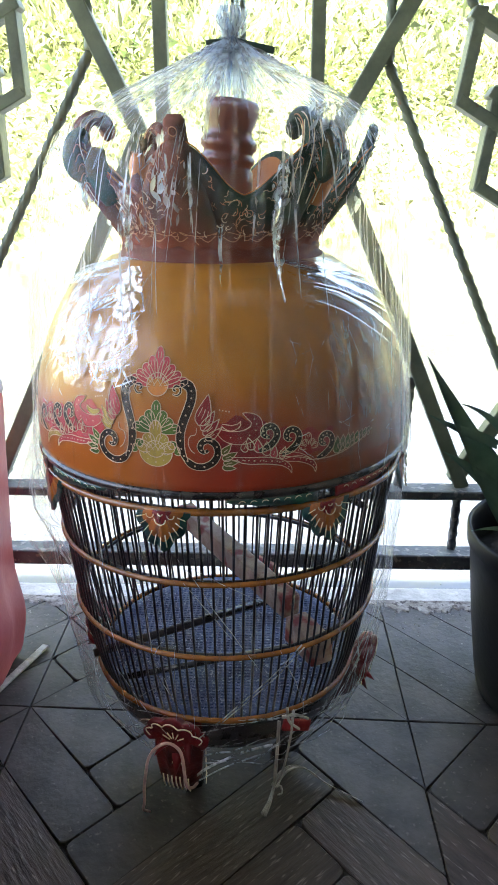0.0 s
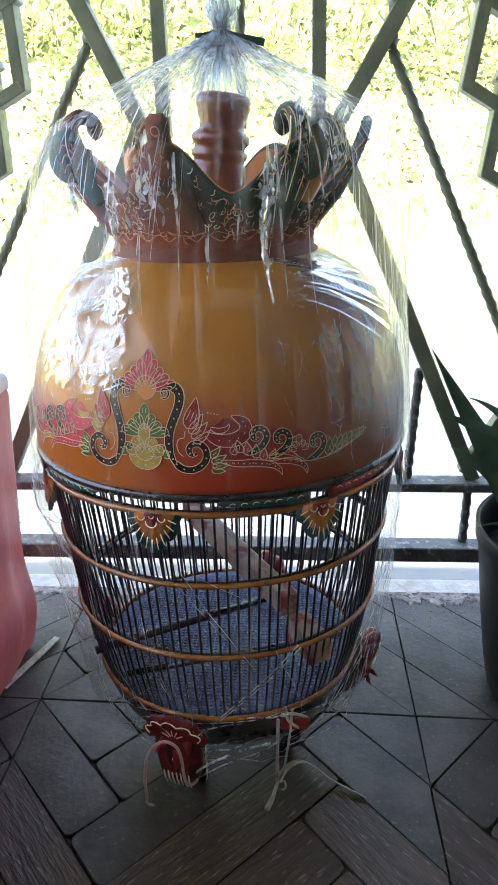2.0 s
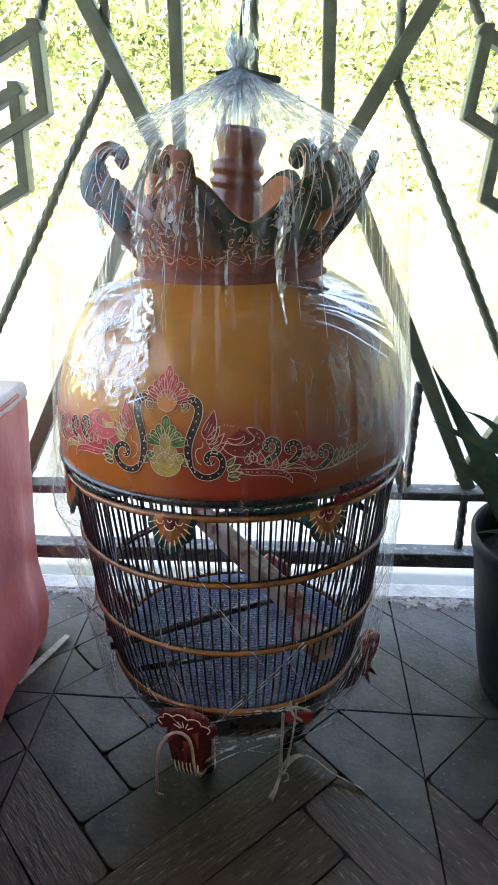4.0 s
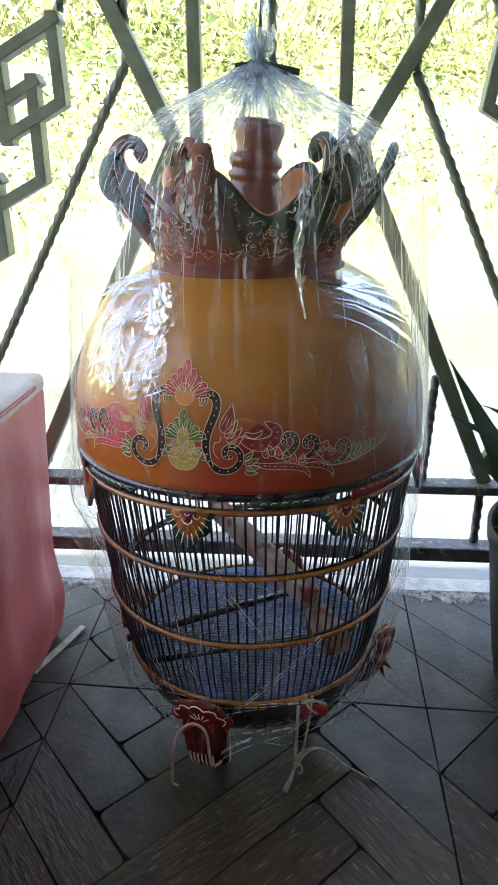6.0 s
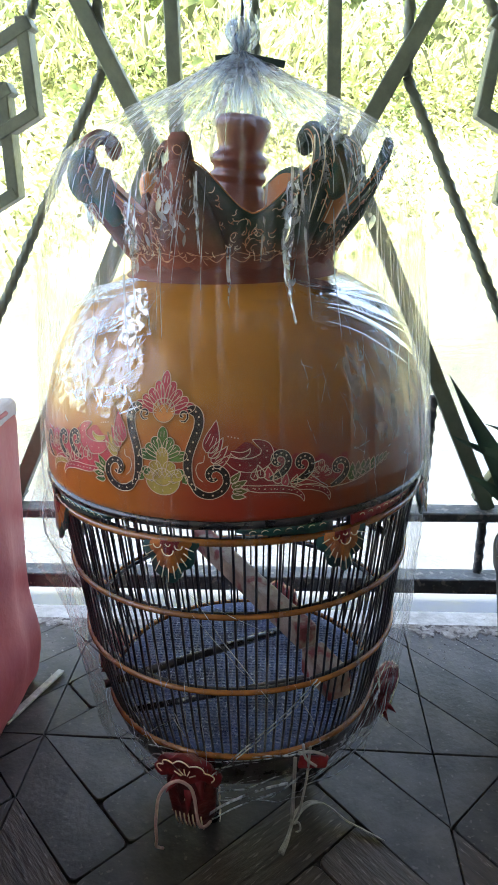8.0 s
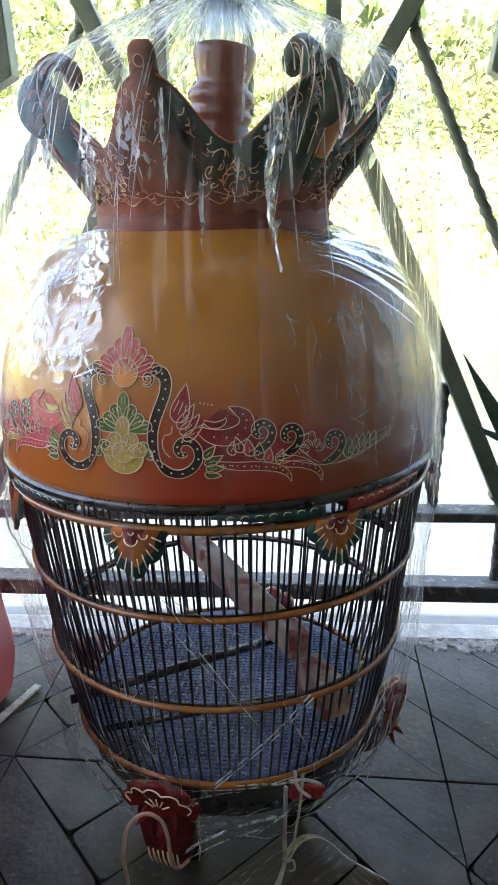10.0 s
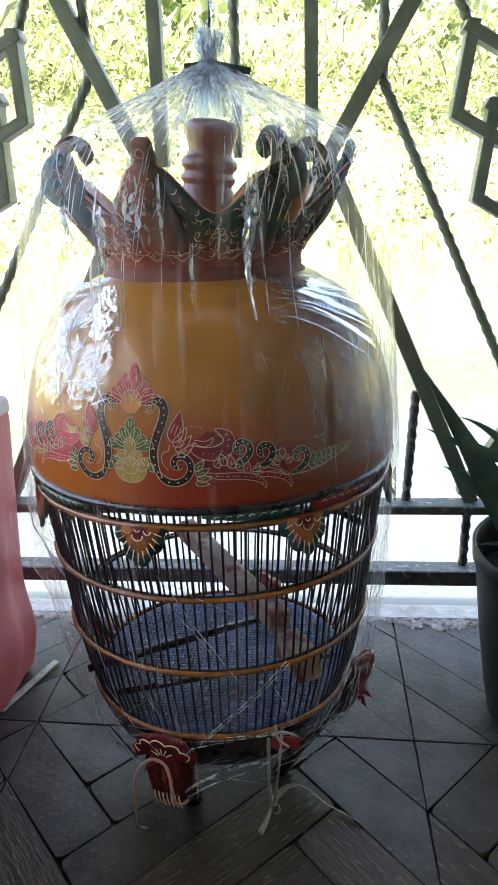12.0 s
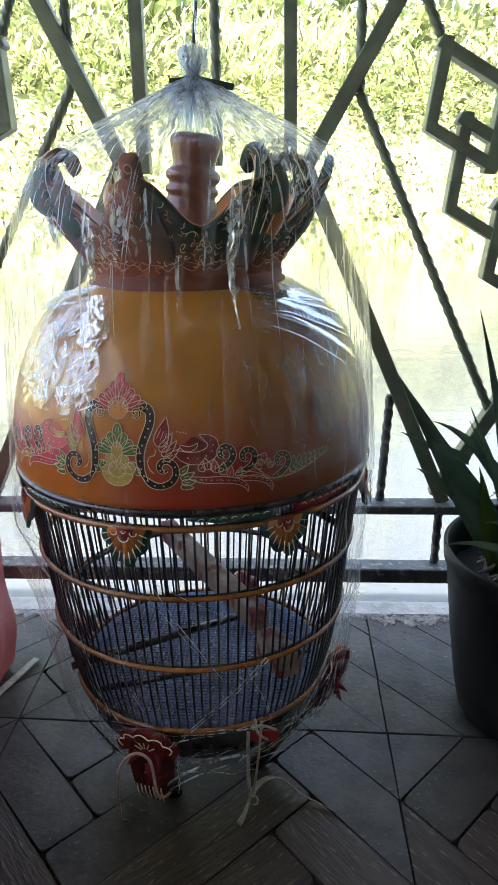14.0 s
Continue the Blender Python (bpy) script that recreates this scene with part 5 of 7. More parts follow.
def ornament():
    # airbrushed ground under both vines, coloured pinker on the left as its lit side
    for k, m in ((-1, PINK_LIT_RED), (1, REDPAINT)):
        dz = 0.005 if k < 0 else 0.0
        up = [(k * s, 0.5745 + dz + 0.012 * math.exp(-((s - 0.08) / 0.03) ** 2) - 0.10 * max(0, s - 0.10) + 0.003 * math.sin(s * 260)) for s in np.linspace(0.058, 0.178, 26)]
        dn = [(k * s, 0.5480 + dz - 0.006 * math.sin((s - 0.058) / 0.12 * math.pi) + 0.002 * math.sin(s * 330)) for s in np.linspace(0.178, 0.058, 26)]
        bm = bmesh.new()
        va, vb = [bm.verts.new(on_dome(*p, 0.0004)) for p in up], [bm.verts.new(on_dome(*p, 0.0004)) for p in dn[::-1]]
        vm = [bm.verts.new(on_dome((a[0] + b[0]) / 2, (a[1] + b[1]) / 2, 0.0004)) for a, b in zip(up, dn[::-1])]
        for i in range(25):
            bm.faces.new((va[i], va[i + 1], vm[i + 1], vm[i]))
            bm.faces.new((vm[i], vm[i + 1], vb[i + 1], vb[i]))
        part("painted_ground", bm, m, dome)
    palmette(0, 0.6185, 0.0310, 0.0330, 9, PINK_LIT_RED, 185)
    lattice(0, 0.6165, 0.0112, 0.0108, ORANGEPAINT)
    palmette(0, 0.5745, 0.0240, 0.0275, 7, GREENPAINT, 190)
    fill([(0.0165 * math.cos(t), 0.551 + 0.0145 * math.sin(t)) for t in np.linspace(math.pi, 2 * math.pi, 21)], YELLOWPAINT, 0.0008)
    line([(0.0165 * math.cos(t), 0.551 + 0.0145 * math.sin(t)) for t in np.linspace(math.pi, 2 * math.pi, 21)], 0.0005)
    for k in (-1, 1):
        palmette(k * 0.0165, 0.5535, 0.0075, 0.010, 3, GREENPAINT, 230, 0.0002)
    palmette(0, 0.556, 0.0190, 0.0270, 5, YELLOWPAINT, 200, 0.0004)
    lattice(0, 0.5545, 0.0092, 0.0084, YELLOWPAINT)
    dots([(-0.008, 0.5435), (0, 0.5415), (0.008, 0.5435), (0.0, 0.5405)], 0.0007)
    for k in (-1, 1):
        dz = 0.005 if k < 0 else 0.0
        scroll([(k * s, z) for s, z in ((0.0200, 0.6110), (0.0165, 0.6120), (0.0180, 0.6160), (0.0230, 0.6155), (0.0245, 0.6105), (0.0205, 0.6065), (0.0155, 0.6085))], 0.0012, step=40)
        scroll([(k * s, z) for s, z in ((0.0225, 0.6170), (0.0290, 0.6185), (0.0345, 0.6150), (0.0355, 0.6070), (0.0335, 0.5985), (0.0290, 0.5880), (0.0255, 0.5780), (0.0240, 0.5690), (0.0245, 0.5590), (0.0270, 0.5500), (0.0310, 0.5430))], 0.0048, step=5)
        scroll([(k * s, z) for s, z in ((0.0270, 0.5500), (0.0320, 0.5415), (0.0410, 0.5370), (0.0510, 0.5390), (0.0590, 0.5460), (0.0610, 0.5555), (0.0570, 0.5640), (0.0490, 0.5665), (0.0430, 0.5620), (0.0430, 0.5550), (0.0480, 0.5525), (0.0515, 0.5560))], 0.0036, step=5)
        line(smooth2([(k * s, z) for s, z in ((0.040, 0.577), (0.039, 0.571), (0.034, 0.569), (0.032, 0.563), (0.034, 0.556), (0.038, 0.552))]), 0.0005)
        flip = lambda an: an if k > 0 else 180 - an
        # light put into the colour: pinkish lit red left, deeper red right
        warm = PINK_LIT_RED if k < 0 else REDPAINT
        mixed = YELLOWPAINT if k < 0 else REDPAINT
        shell = GREENPAINT if k < 0 else OLIVEPAINT
        # feathers beside the scroll: (s, z, angle, length, half width, paint, hook, strokes)
        for s, z, an, ln, w, m, h, st in ((0.0415, 0.5800, 58, 0.0300, 0.0058, warm, 0.24, 3), (0.0440, 0.5755, 40, 0.0220, 0.0036, warm, 0.25, 2), (0.0460, 0.5710, 30, 0.0210, 0.0032, mixed, 0.25, 1), (0.0480, 0.5665, 22, 0.0190, 0.0028, mixed, 0.25, 1),
                                          # small shell below
                                          (0.0640, 0.5470, 10, 0.0150, 0.0030, shell, 0.25, 1), (0.0650, 0.5425, -4, 0.0150, 0.0028, shell, 0.15, 1), (0.0640, 0.5385, -14, 0.0130, 0.0024, shell, 0.1, 0), (0.0630, 0.5520, 28, 0.0130, 0.0028, shell, 0.3, 1),
                                          # scales
                                          (0.0900, 0.5550, 74, 0.0115, 0.0036, warm, 0.45, 1), (0.0970, 0.5520, 66, 0.0125, 0.0038, PINK_LIT_RED, 0.4, 1), (0.1040, 0.5490, 58, 0.0125, 0.0036, warm, 0.4, 1), (0.1110, 0.5460, 52, 0.0115, 0.0032, PINK_LIT_RED, 0.4, 1), (0.0830, 0.5540, 50, 0.0100, 0.0030, warm, 0.4, 1), (0.1190, 0.5450, 40, 0.0110, 0.0028, warm, 0.4, 0)):
            flame(k * s, z + dz * min(1, s / 0.06), flip(an), ln, w * 1.1, m, h * k, st)
        # leaves along a bent stem: a hooked flame, two tails at the lower edge
        for pts, w, m in ((((0.0600, 0.5740), (0.0720, 0.5680), (0.0860, 0.5680), (0.0960, 0.5740), (0.0965, 0.5830), (0.0900, 0.5880), (0.0840, 0.5910)), 0.0068, warm), (((0.0640, 0.5800), (0.0720, 0.5770), (0.0790, 0.5790), (0.0820, 0.5830)), 0.0026, mixed),
                          (((0.0720, 0.5470), (0.0880, 0.5440), (0.1060, 0.5430), (0.1210, 0.5395), (0.1290, 0.5335), (0.1310, 0.5275)), 0.0036, warm), (((0.1240, 0.5420), (0.1380, 0.5415), (0.1500, 0.5370), (0.1560, 0.5305), (0.1570, 0.5245)), 0.0032, mixed),
                          (((0.1180, 0.5480), (0.1310, 0.5470), (0.1420, 0.5440), (0.1520, 0.5390)), 0.0024, warm)):
            leaf_band([(k * x, y + dz) for x, y in pts], w, m)
        palmette(k * 0.1490, 0.5530 + dz, 0.0100, 0.0130, 5, warm, 130)
        for s, z, r in ((0.1085, 0.5705, 0.0092), (0.1310, 0.5655, 0.0090), (0.1680, 0.5560, 0.0090)):
            # a crozier: stem from below, over the top and inwards
            c = [(s - 0.012, z - 0.0175), (s - 0.002, z - 0.0155), (s + 0.0065, z - 0.0085)] + [(s + r * (1 - 0.62 * q / 9) * math.cos(-0.3 + 5.4 * q / 9), z + r * (1 - 0.62 * q / 9) * math.sin(-0.3 + 5.4 * q / 9)) for q in range(10)]
            scroll([(k * x, y + dz) for x, y in c], 0.0034, step=6)
        # a ladder of ever smaller leaves on the tapering end of the vine
        for q in range(8):
            s = 0.180 + 0.0062 * q
            flame(k * s, 0.5400 + 0.0016 * q + dz, flip(66 - 4 * q), 0.0175 - 0.0012 * q, 0.0044 - 0.00022 * q, OLIVEPAINT if q % 2 else GREENPAINT, 0.25 * k, 1)
        line(smooth2([(k * s, z + dz) for s, z in ((0.150, 0.5385), (0.170, 0.5375), (0.190, 0.5400), (0.212, 0.5470), (0.233, 0.5560))]), 0.0005)
        dots([(k * (0.062 + 0.0030 * q), 0.5945 + dz - 0.0006 * q) for q in range(4)] + [(k * (0.078 + 0.0055 * q), 0.5455 + dz - 0.0006 * q) for q in range(9)] + [(k * (0.172 + 0.006 * q), 0.5420 + dz + 0.0014 * q) for q in range(7)]
             + [(k * (0.120 + 0.006 * q), 0.5515 + dz - 0.0004 * q) for q in range(5)], 0.00075)


ornament()

# ---- the cellophane wrap ----
def film():
    f = empty("cellophane_wrap", CX, CY, 0)
    tagged(f, "clear cellophane bag gathered and tied over the cage", "plastic wrap")
    tx, ty = 0.0125, 0.019
    prof = [(0.952, 0.010), (0.944, 0.009), (0.936, 0.022), (0.926, 0.042), (0.915, 0.064), (0.904, 0.087), (0.893, 0.110), (0.882, 0.132), (0.871, 0.154), (0.861, 0.173), (0.848, 0.188), (0.82, 0.200), (0.78, 0.207), (0.74, 0.212),
            (0.70, 0.217), (0.66, 0.221), (0.62, 0.2245), (0.58, 0.2265), (0.54, 0.2295), (0.50, 0.231), (0.46, 0.2295), (0.42, 0.226), (0.38, 0.2235), (0.34, 0.220), (0.30, 0.216), (0.26, 0.209), (0.225, 0.203), (0.195, 0.199), (0.17, 0.19), (0.15, 0.178)]
    n = 240
    bm = bmesh.new()
    rings = []
    for i, (z, r) in enumerate(prof):
        g = max(0.0, min(1.0, (0.90 - z) / 0.05))
        lean = max(0.0, (z - 0.74) / 0.2)
        ring = []
        for k in range(n):
            t = 2 * math.pi * k / n
            ct, st = math.cos(t), math.sin(t)
            pleat = noise.noise((ct * 9, st * 9, z * 1.2)) * 0.6 + noise.noise((ct * 22, st * 22, z * 2.0 + 5)) * 0.4
            slow = noise.noise((ct * 2.2, st * 2.2, z * 5 + 2))
            amp = (0.10 * r if z > 0.9 else 0.006 * math.exp(-(0.9 - z) / 0.06) + 0.0018)
            low = max(0.0, (0.50 - z) / 0.3)
            rr = r + pleat * amp + slow * (0.003 + 0.010 * low)
            if z < 0.75:
                rr = max(rr, (dome_r(z) if z > 0.5 else wire_r(max(z, 0.19)) + 0.010) + 0.0035)
            # a loose corner of film that stands off on one side
            d = ((math.degrees(t) - 188 + 180) % 360) - 180
            rr += 0.045 * math.exp(-(d / 9) ** 2) * math.exp(-((z - 0.40) / 0.07) ** 2)
            zz = z + (0.010 * noise.noise((ct * 3, st * 3, 8)) if z < 0.2 else 0)
            ring.append(bm.verts.new((rr * ct + tx * min(1, lean), rr * st + ty * min(1, lean), zz)))
        rings.append(ring)
    uv = bm.loops.layers.uv.new("unrolled")
    for i, (a, b) in enumerate(zip(rings, rings[1:])):
        for k in range(n):
            q = bm.faces.new((a[k], a[(k + 1) % n], b[(k + 1) % n], b[k]))
            q.material_index = 1 if prof[i + 1][0] > 0.855 else 0
            for lp, (du, dv) in zip(q.loops, ((0, 0), (1, 0), (1, 1), (0, 1))):
                lp[uv].uv = (1.4 * (k + du) / n, prof[i + dv][0])
    me = mesh_of(bm, "sheet")
    me.materials.append(FILM)
    me.materials.append(FILM_CONE)
    part("sheet", me, FILM, f, "clear glossy film with creases")
    # stray creases drawn across the film
    rnd = random.Random(77)
    for k in range(90):
        a0, z0 = rnd.uniform(-110, 110), rnd.choice((rnd.uniform(0.15, 0.48), rnd.uniform(0.5, 0.84)))
        low = z0 < 0.5
        a1, z1 = a0 + rnd.uniform(-26, 26) * (1 if low else 0.25), max(0.15, z0 - rnd.uniform(0.03, 0.16))
        if abs(a0) < 45 and not low:
            continue
        pts = []
        for q in range(9):
            s = q / 8
            z = z0 + (z1 - z0) * s
            r = float(np.interp(-z, [-p[0] for p in prof], [p[1] for p in prof])) + 0.0015
            pts.append(polar(a0 + (a1 - a0) * s + 1.2 * noise.noise((k, s * 3, 0)), r, z))
        part("crease", tube(bmesh.new(), pts, rnd.uniform(0.0002, 0.00045), 4, taper=lambda t: 0.3 + 1.2 * math.sin(math.pi * t)), CREASE, f)
    lines = bmesh.new()
    # bundles of fine vertical creases: under the prongs and along both flanks
    spans = [(a + rnd.gauss(0, 5), 0.862, rnd.uniform(0.64, 0.80)) for a in (-58, -28, -12, 22, 38, 60, 84) for _ in range(5)]
    spans += [(s * rnd.uniform(62, 128), rnd.uniform(0.60, 0.858), rnd.uniform(0.44, 0.60)) for s in (-1, 1) for _ in range(85)]
    spans += [(s * rnd.uniform(58, 112), rnd.uniform(0.30, 0.50), rnd.uniform(0.16, 0.30)) for s in (-1, 1) for _ in range(26)]
    for k, (a0, z0, z1) in enumerate(spans):
        if z1 > z0 - 0.03:
            continue
        pts = []
        for q in range(11):
            s = q / 10
            z = z0 + (z1 - z0) * s
            r = float(np.interp(-z, [-p[0] for p in prof], [p[1] for p in prof])) + 0.0015
            lean = min(1, max(0.0, (z - 0.74) / 0.2))
            pts.append(polar(a0 + 2.2 * noise.noise((k * 1.7, z * 7, 2)) + 3 * s * math.sin(k), r, z) + Vector((tx * lean, ty * lean, 0)))
        ribbon(lines, pts, rnd.choice((0.0003, 0.0005, 0.0009)), lambda t: 0.3 + 1.1 * math.sin(math.pi * t))
    # fine slanting wrinkles where the film lies on the flanks of the dome
    for k in range(90):
        a0, z0 = rnd.choice((rnd.uniform(22, 80), rnd.uniform(22, 80), rnd.uniform(-80, -45))), rnd.uniform(0.545, 0.70)
        da, dz = rnd.uniform(-5, 5), rnd.uniform(-0.035, 0.010)
        pts = [polar(a0 + da * q / 7 + 0.5 * noise.noise((k, q * 0.6, 5)), dome_r(z0 + dz * q / 7) + 0.0058, z0 + dz * q / 7) for q in range(8)]
        ribbon(lines, pts, rnd.uniform(0.0002, 0.00045), lambda t: 0.2 + 1.1 * math.sin(math.pi * t))
    tagged(part("crease_field", lines, CREASE, f, "", False), "fine upright creases of the film", kind="stuff")
    # crumpled loose corner of the film beside the wires
    flap = bmesh.new()
    for k in range(46):
        z0 = rnd.uniform(0.33, 0.50)
        z1 = z0 - rnd.uniform(0.02, 0.11)
        a0, a1 = -98 + rnd.gauss(0, 7), -98 + rnd.gauss(0, 7)
        pts = []
        for q in range(8):
            t = q / 7
            z, az = z0 + (z1 - z0) * t, a0 + (a1 - a0) * t + 1.5 * noise.noise((k, t * 4, 3))
            r = float(np.interp(-z, [-p[0] for p in prof], [p[1] for p in prof])) + 0.045 * math.exp(-((az + 98) / 9) ** 2) * math.exp(-((z - 0.40) / 0.07) ** 2)
            pts.append(polar(az, r + 0.001, z))
        ribbon(flap, pts, rnd.choice((0.0004, 0.0008, 0.0015)), lambda t: 0.2 + 1.1 * math.sin(math.pi * t))
    tagged(part("flap_creases", flap, CREASE, f, "", False), "whitish creases of a loose film corner", kind="stuff")
    # film drawn round the base
    for k in range(34):
        a0, a1 = rnd.uniform(-100, 70), rnd.uniform(12, 50)
        z0, z1 = rnd.uniform(0.125, 0.205), rnd.uniform(0.125, 0.205)
        pts = [polar(a0 + a1 * q / 8, 0.178 + 0.10 * (z0 + (z1 - z0) * q / 8 - 0.13) + 0.004 * noise.noise((k, q * 0.5, 3)), z0 + (z1 - z0) * q / 8 + 0.004 * noise.noise((k, q * 0.7, 9))) for q in range(9)]
        part("crease", tube(bmesh.new(), pts, rnd.uniform(0.0003, 0.0009), 4, taper=lambda t: 0.3 + 1.1 * math.sin(math.pi * t)), CREASE, f)
    # sharp folds where film bears on the carving, whitened as glints; bundles narrow to points
    def on_film(az, z, out=0.0025):
        r = float(np.interp(z, [0.52, 0.58, 0.64, 0.68, 0.70, 0.73, 0.76, 0.81, 0.87], [0.2310, 0.2250, 0.2085, 0.1880, 0.1740, 0.1600, 0.1580, 0.1680, 0.1740]))
        lean = min(1, max(0.0, (z - 0.74) / 0.2)) * 0.6
        return polar(az, r + out, z) + Vector((tx * lean, ty * lean, 0))

    rnd = random.Random(55)
    for a, z0, z1, w, k in ((-57, 0.842, 0.775, 5.0, 10), (-52, 0.800, 0.745, 4.0, 9), (-31, 0.860, 0.775, 2.2, 6), (-23, 0.862, 0.715, 2.4, 9), (-15, 0.835, 0.765, 2.0, 6), (-6, 0.835, 0.725, 1.6, 6), (4, 0.775, 0.705, 1.4, 5), (23, 0.840, 0.690, 2.4, 12),
                            (31, 0.866, 0.775, 5.0, 12), (38, 0.872, 0.805, 5.5, 14), (48, 0.862, 0.780, 4.0, 8), (62, 0.868, 0.740, 3.0, 8), (78, 0.868, 0.790, 5.0, 10), (-38, 0.720, 0.640, 4.0, 9), (-30, 0.700, 0.655, 4.0, 9), (40, 0.70, 0.58, 3.0, 6),
                            (115, 0.866, 0.760, 5.0, 6), (160, 0.866, 0.760, 5.0, 6), (-110, 0.866, 0.760, 5.0, 6)):
        for q in range(max(2, round(k * 0.26))):
            off, s0, s1 = rnd.uniform(-w, w), rnd.uniform(0, 0.35), rnd.uniform(0.55, 1.0)
            pts = []
            for c in range(15):
                t = s0 + (s1 - s0) * c / 14
                pts.append(on_film(a + off * (1 - t) ** 0.8 + 0.6 * noise.noise((q * 3.1 + a, t * 5, 0)), z0 + (z1 - z0) * t, 0.002 + 0.003 * noise.noise((q, t * 12, a))))
            part("fold", ribbon(bmesh.new(), pts, rnd.choice((0.0003, 0.0006, 0.0010, 0.0017)), lambda t: 0.10 + (1.1 + 0.15 * math.sin(t * 23)) * math.sin(math.pi * t ** 0.8) ** 1.2, None, rnd.uniform(-1.1, 1.1)), GLINT, f, smooth=False)
    # film clinging to the dome; raised gloss and veil shape its highlights and haze
    for a0, a1, z0, z1, sd in ((-62, -20, 0.604, 0.714, 1), (30, 92, 0.672, 0.721, 2), (34, 66, 0.570, 0.690, 6)):
        bm = bmesh.new()
        nu, nv, k = 150, 96, 3.75
        g = [[bm.verts.new(polar(a0 + (a1 - a0) * u / nu, dome_r(z0 + (z1 - z0) * v / nv) + 0.0045 + 0.0016 * noise.noise((u / k * 0.35, v / k * 0.5, sd)), z0 + (z1 - z0) * v / nv)) for u in range(nu + 1)] for v in range(nv + 1)]
        for v in range(nv):
            for u in range(nu):
                edge_d = min(u, nu - u) / nu * 2 + min(v, nv - v) / nv * 2
                if noise.noise((u / k * 0.16, v / k * 0.2, 4 + sd)) * 0.9 + noise.noise((u / k * 0.5, v / k * 0.5, sd)) * 0.45 * 1.5 + edge_d * 0.75 > 0.50:
                    bm.faces.new((g[v][u], g[v][u + 1], g[v + 1][u + 1], g[v + 1][u]))
        bmesh.ops.delete(bm, geom=[v for v in bm.verts if not v.link_faces], context="VERTS")
        part("clinging_film", bm, {1: FILM_TIGHT, 2: FILM_SHINE}.get(sd, FILM_WISP), f, "wrinkled film clinging to the dome, shaped as its highlights and haze")
    # whitish ribbons round both shoulders of the dome, painted as glints on taut film
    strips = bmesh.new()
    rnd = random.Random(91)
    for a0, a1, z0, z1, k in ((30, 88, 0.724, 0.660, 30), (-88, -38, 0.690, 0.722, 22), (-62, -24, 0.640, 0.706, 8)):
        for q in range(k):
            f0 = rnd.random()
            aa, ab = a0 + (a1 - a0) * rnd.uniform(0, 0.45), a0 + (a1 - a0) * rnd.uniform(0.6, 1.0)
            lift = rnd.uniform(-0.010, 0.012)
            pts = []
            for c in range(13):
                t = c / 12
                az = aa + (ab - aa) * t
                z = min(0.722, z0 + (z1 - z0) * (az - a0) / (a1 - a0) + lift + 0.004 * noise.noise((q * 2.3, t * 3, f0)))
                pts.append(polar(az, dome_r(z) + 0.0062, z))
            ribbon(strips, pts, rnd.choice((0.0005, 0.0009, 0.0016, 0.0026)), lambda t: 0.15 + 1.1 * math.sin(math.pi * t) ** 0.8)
    tagged(part("shoulder_glints", strips, GLINT, f, "", False), "whitish ribbons painted as glints round the shoulders of the dome", kind="stuff")
    # mirror-bright strips shaped as broad highlights sweeping down from the collar on one shoulder
    arcs = bmesh.new()
    for q in range(7):
        z0, z1, w0 = 0.722 - 0.0055 * q, 0.700 - 0.016 * q, (0.0042, 0.0018, 0.0050, 0.0014, 0.0036, 0.0022, 0.0012)[q]
        a0, a1 = 34 + 3 * (q % 3), 74 + 4 * (q % 2)
        rows = []
        for c in range(25):
            t = c / 24
            az, z = a0 + (a1 - a0) * t, z0 + (z1 - z0) * t ** 1.4 + 0.0012 * noise.noise((q * 3.0, t * 5, 2))
            w = w0 * (0.06 + math.sin(math.pi * t) ** 0.7 * (1 + 0.5 * noise.noise((q, t * 9, 7))))
            rows.append([arcs.verts.new(polar(az, dome_r(z + k * w) + 0.0066 + 0.0005 * (1 - k * k), z + k * w)) for k in (-1, -0.4, 0.4, 1)])
        for a, b in zip(rows, rows[1:]):
            for k in range(3):
                arcs.faces.new((a[k], b[k], b[k + 1], a[k + 1]))
    part("highlight_strips", arcs, FILM_ARC, f, "mirror-bright curved strips standing in for highlights on taut film")
    # short broken creases crossing one another on the other shoulder, whitened as glints
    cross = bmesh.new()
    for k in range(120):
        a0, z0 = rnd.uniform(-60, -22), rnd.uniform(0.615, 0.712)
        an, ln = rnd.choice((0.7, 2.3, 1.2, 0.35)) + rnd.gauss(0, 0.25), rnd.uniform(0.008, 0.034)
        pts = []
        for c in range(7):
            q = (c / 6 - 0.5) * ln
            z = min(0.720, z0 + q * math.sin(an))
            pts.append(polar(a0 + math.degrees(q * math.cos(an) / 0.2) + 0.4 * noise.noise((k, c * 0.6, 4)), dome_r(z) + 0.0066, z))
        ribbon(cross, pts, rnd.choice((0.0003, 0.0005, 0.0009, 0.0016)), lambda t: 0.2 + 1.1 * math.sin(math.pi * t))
    tagged(part("cross_creases", cross, GLINT, f, "", False), "short crossing creases, whitened as glints, on the shoulder of the dome", kind="stuff")
    # crumpled film caught on the carving, its bluish glints put into the tint
    caught = bmesh.new()
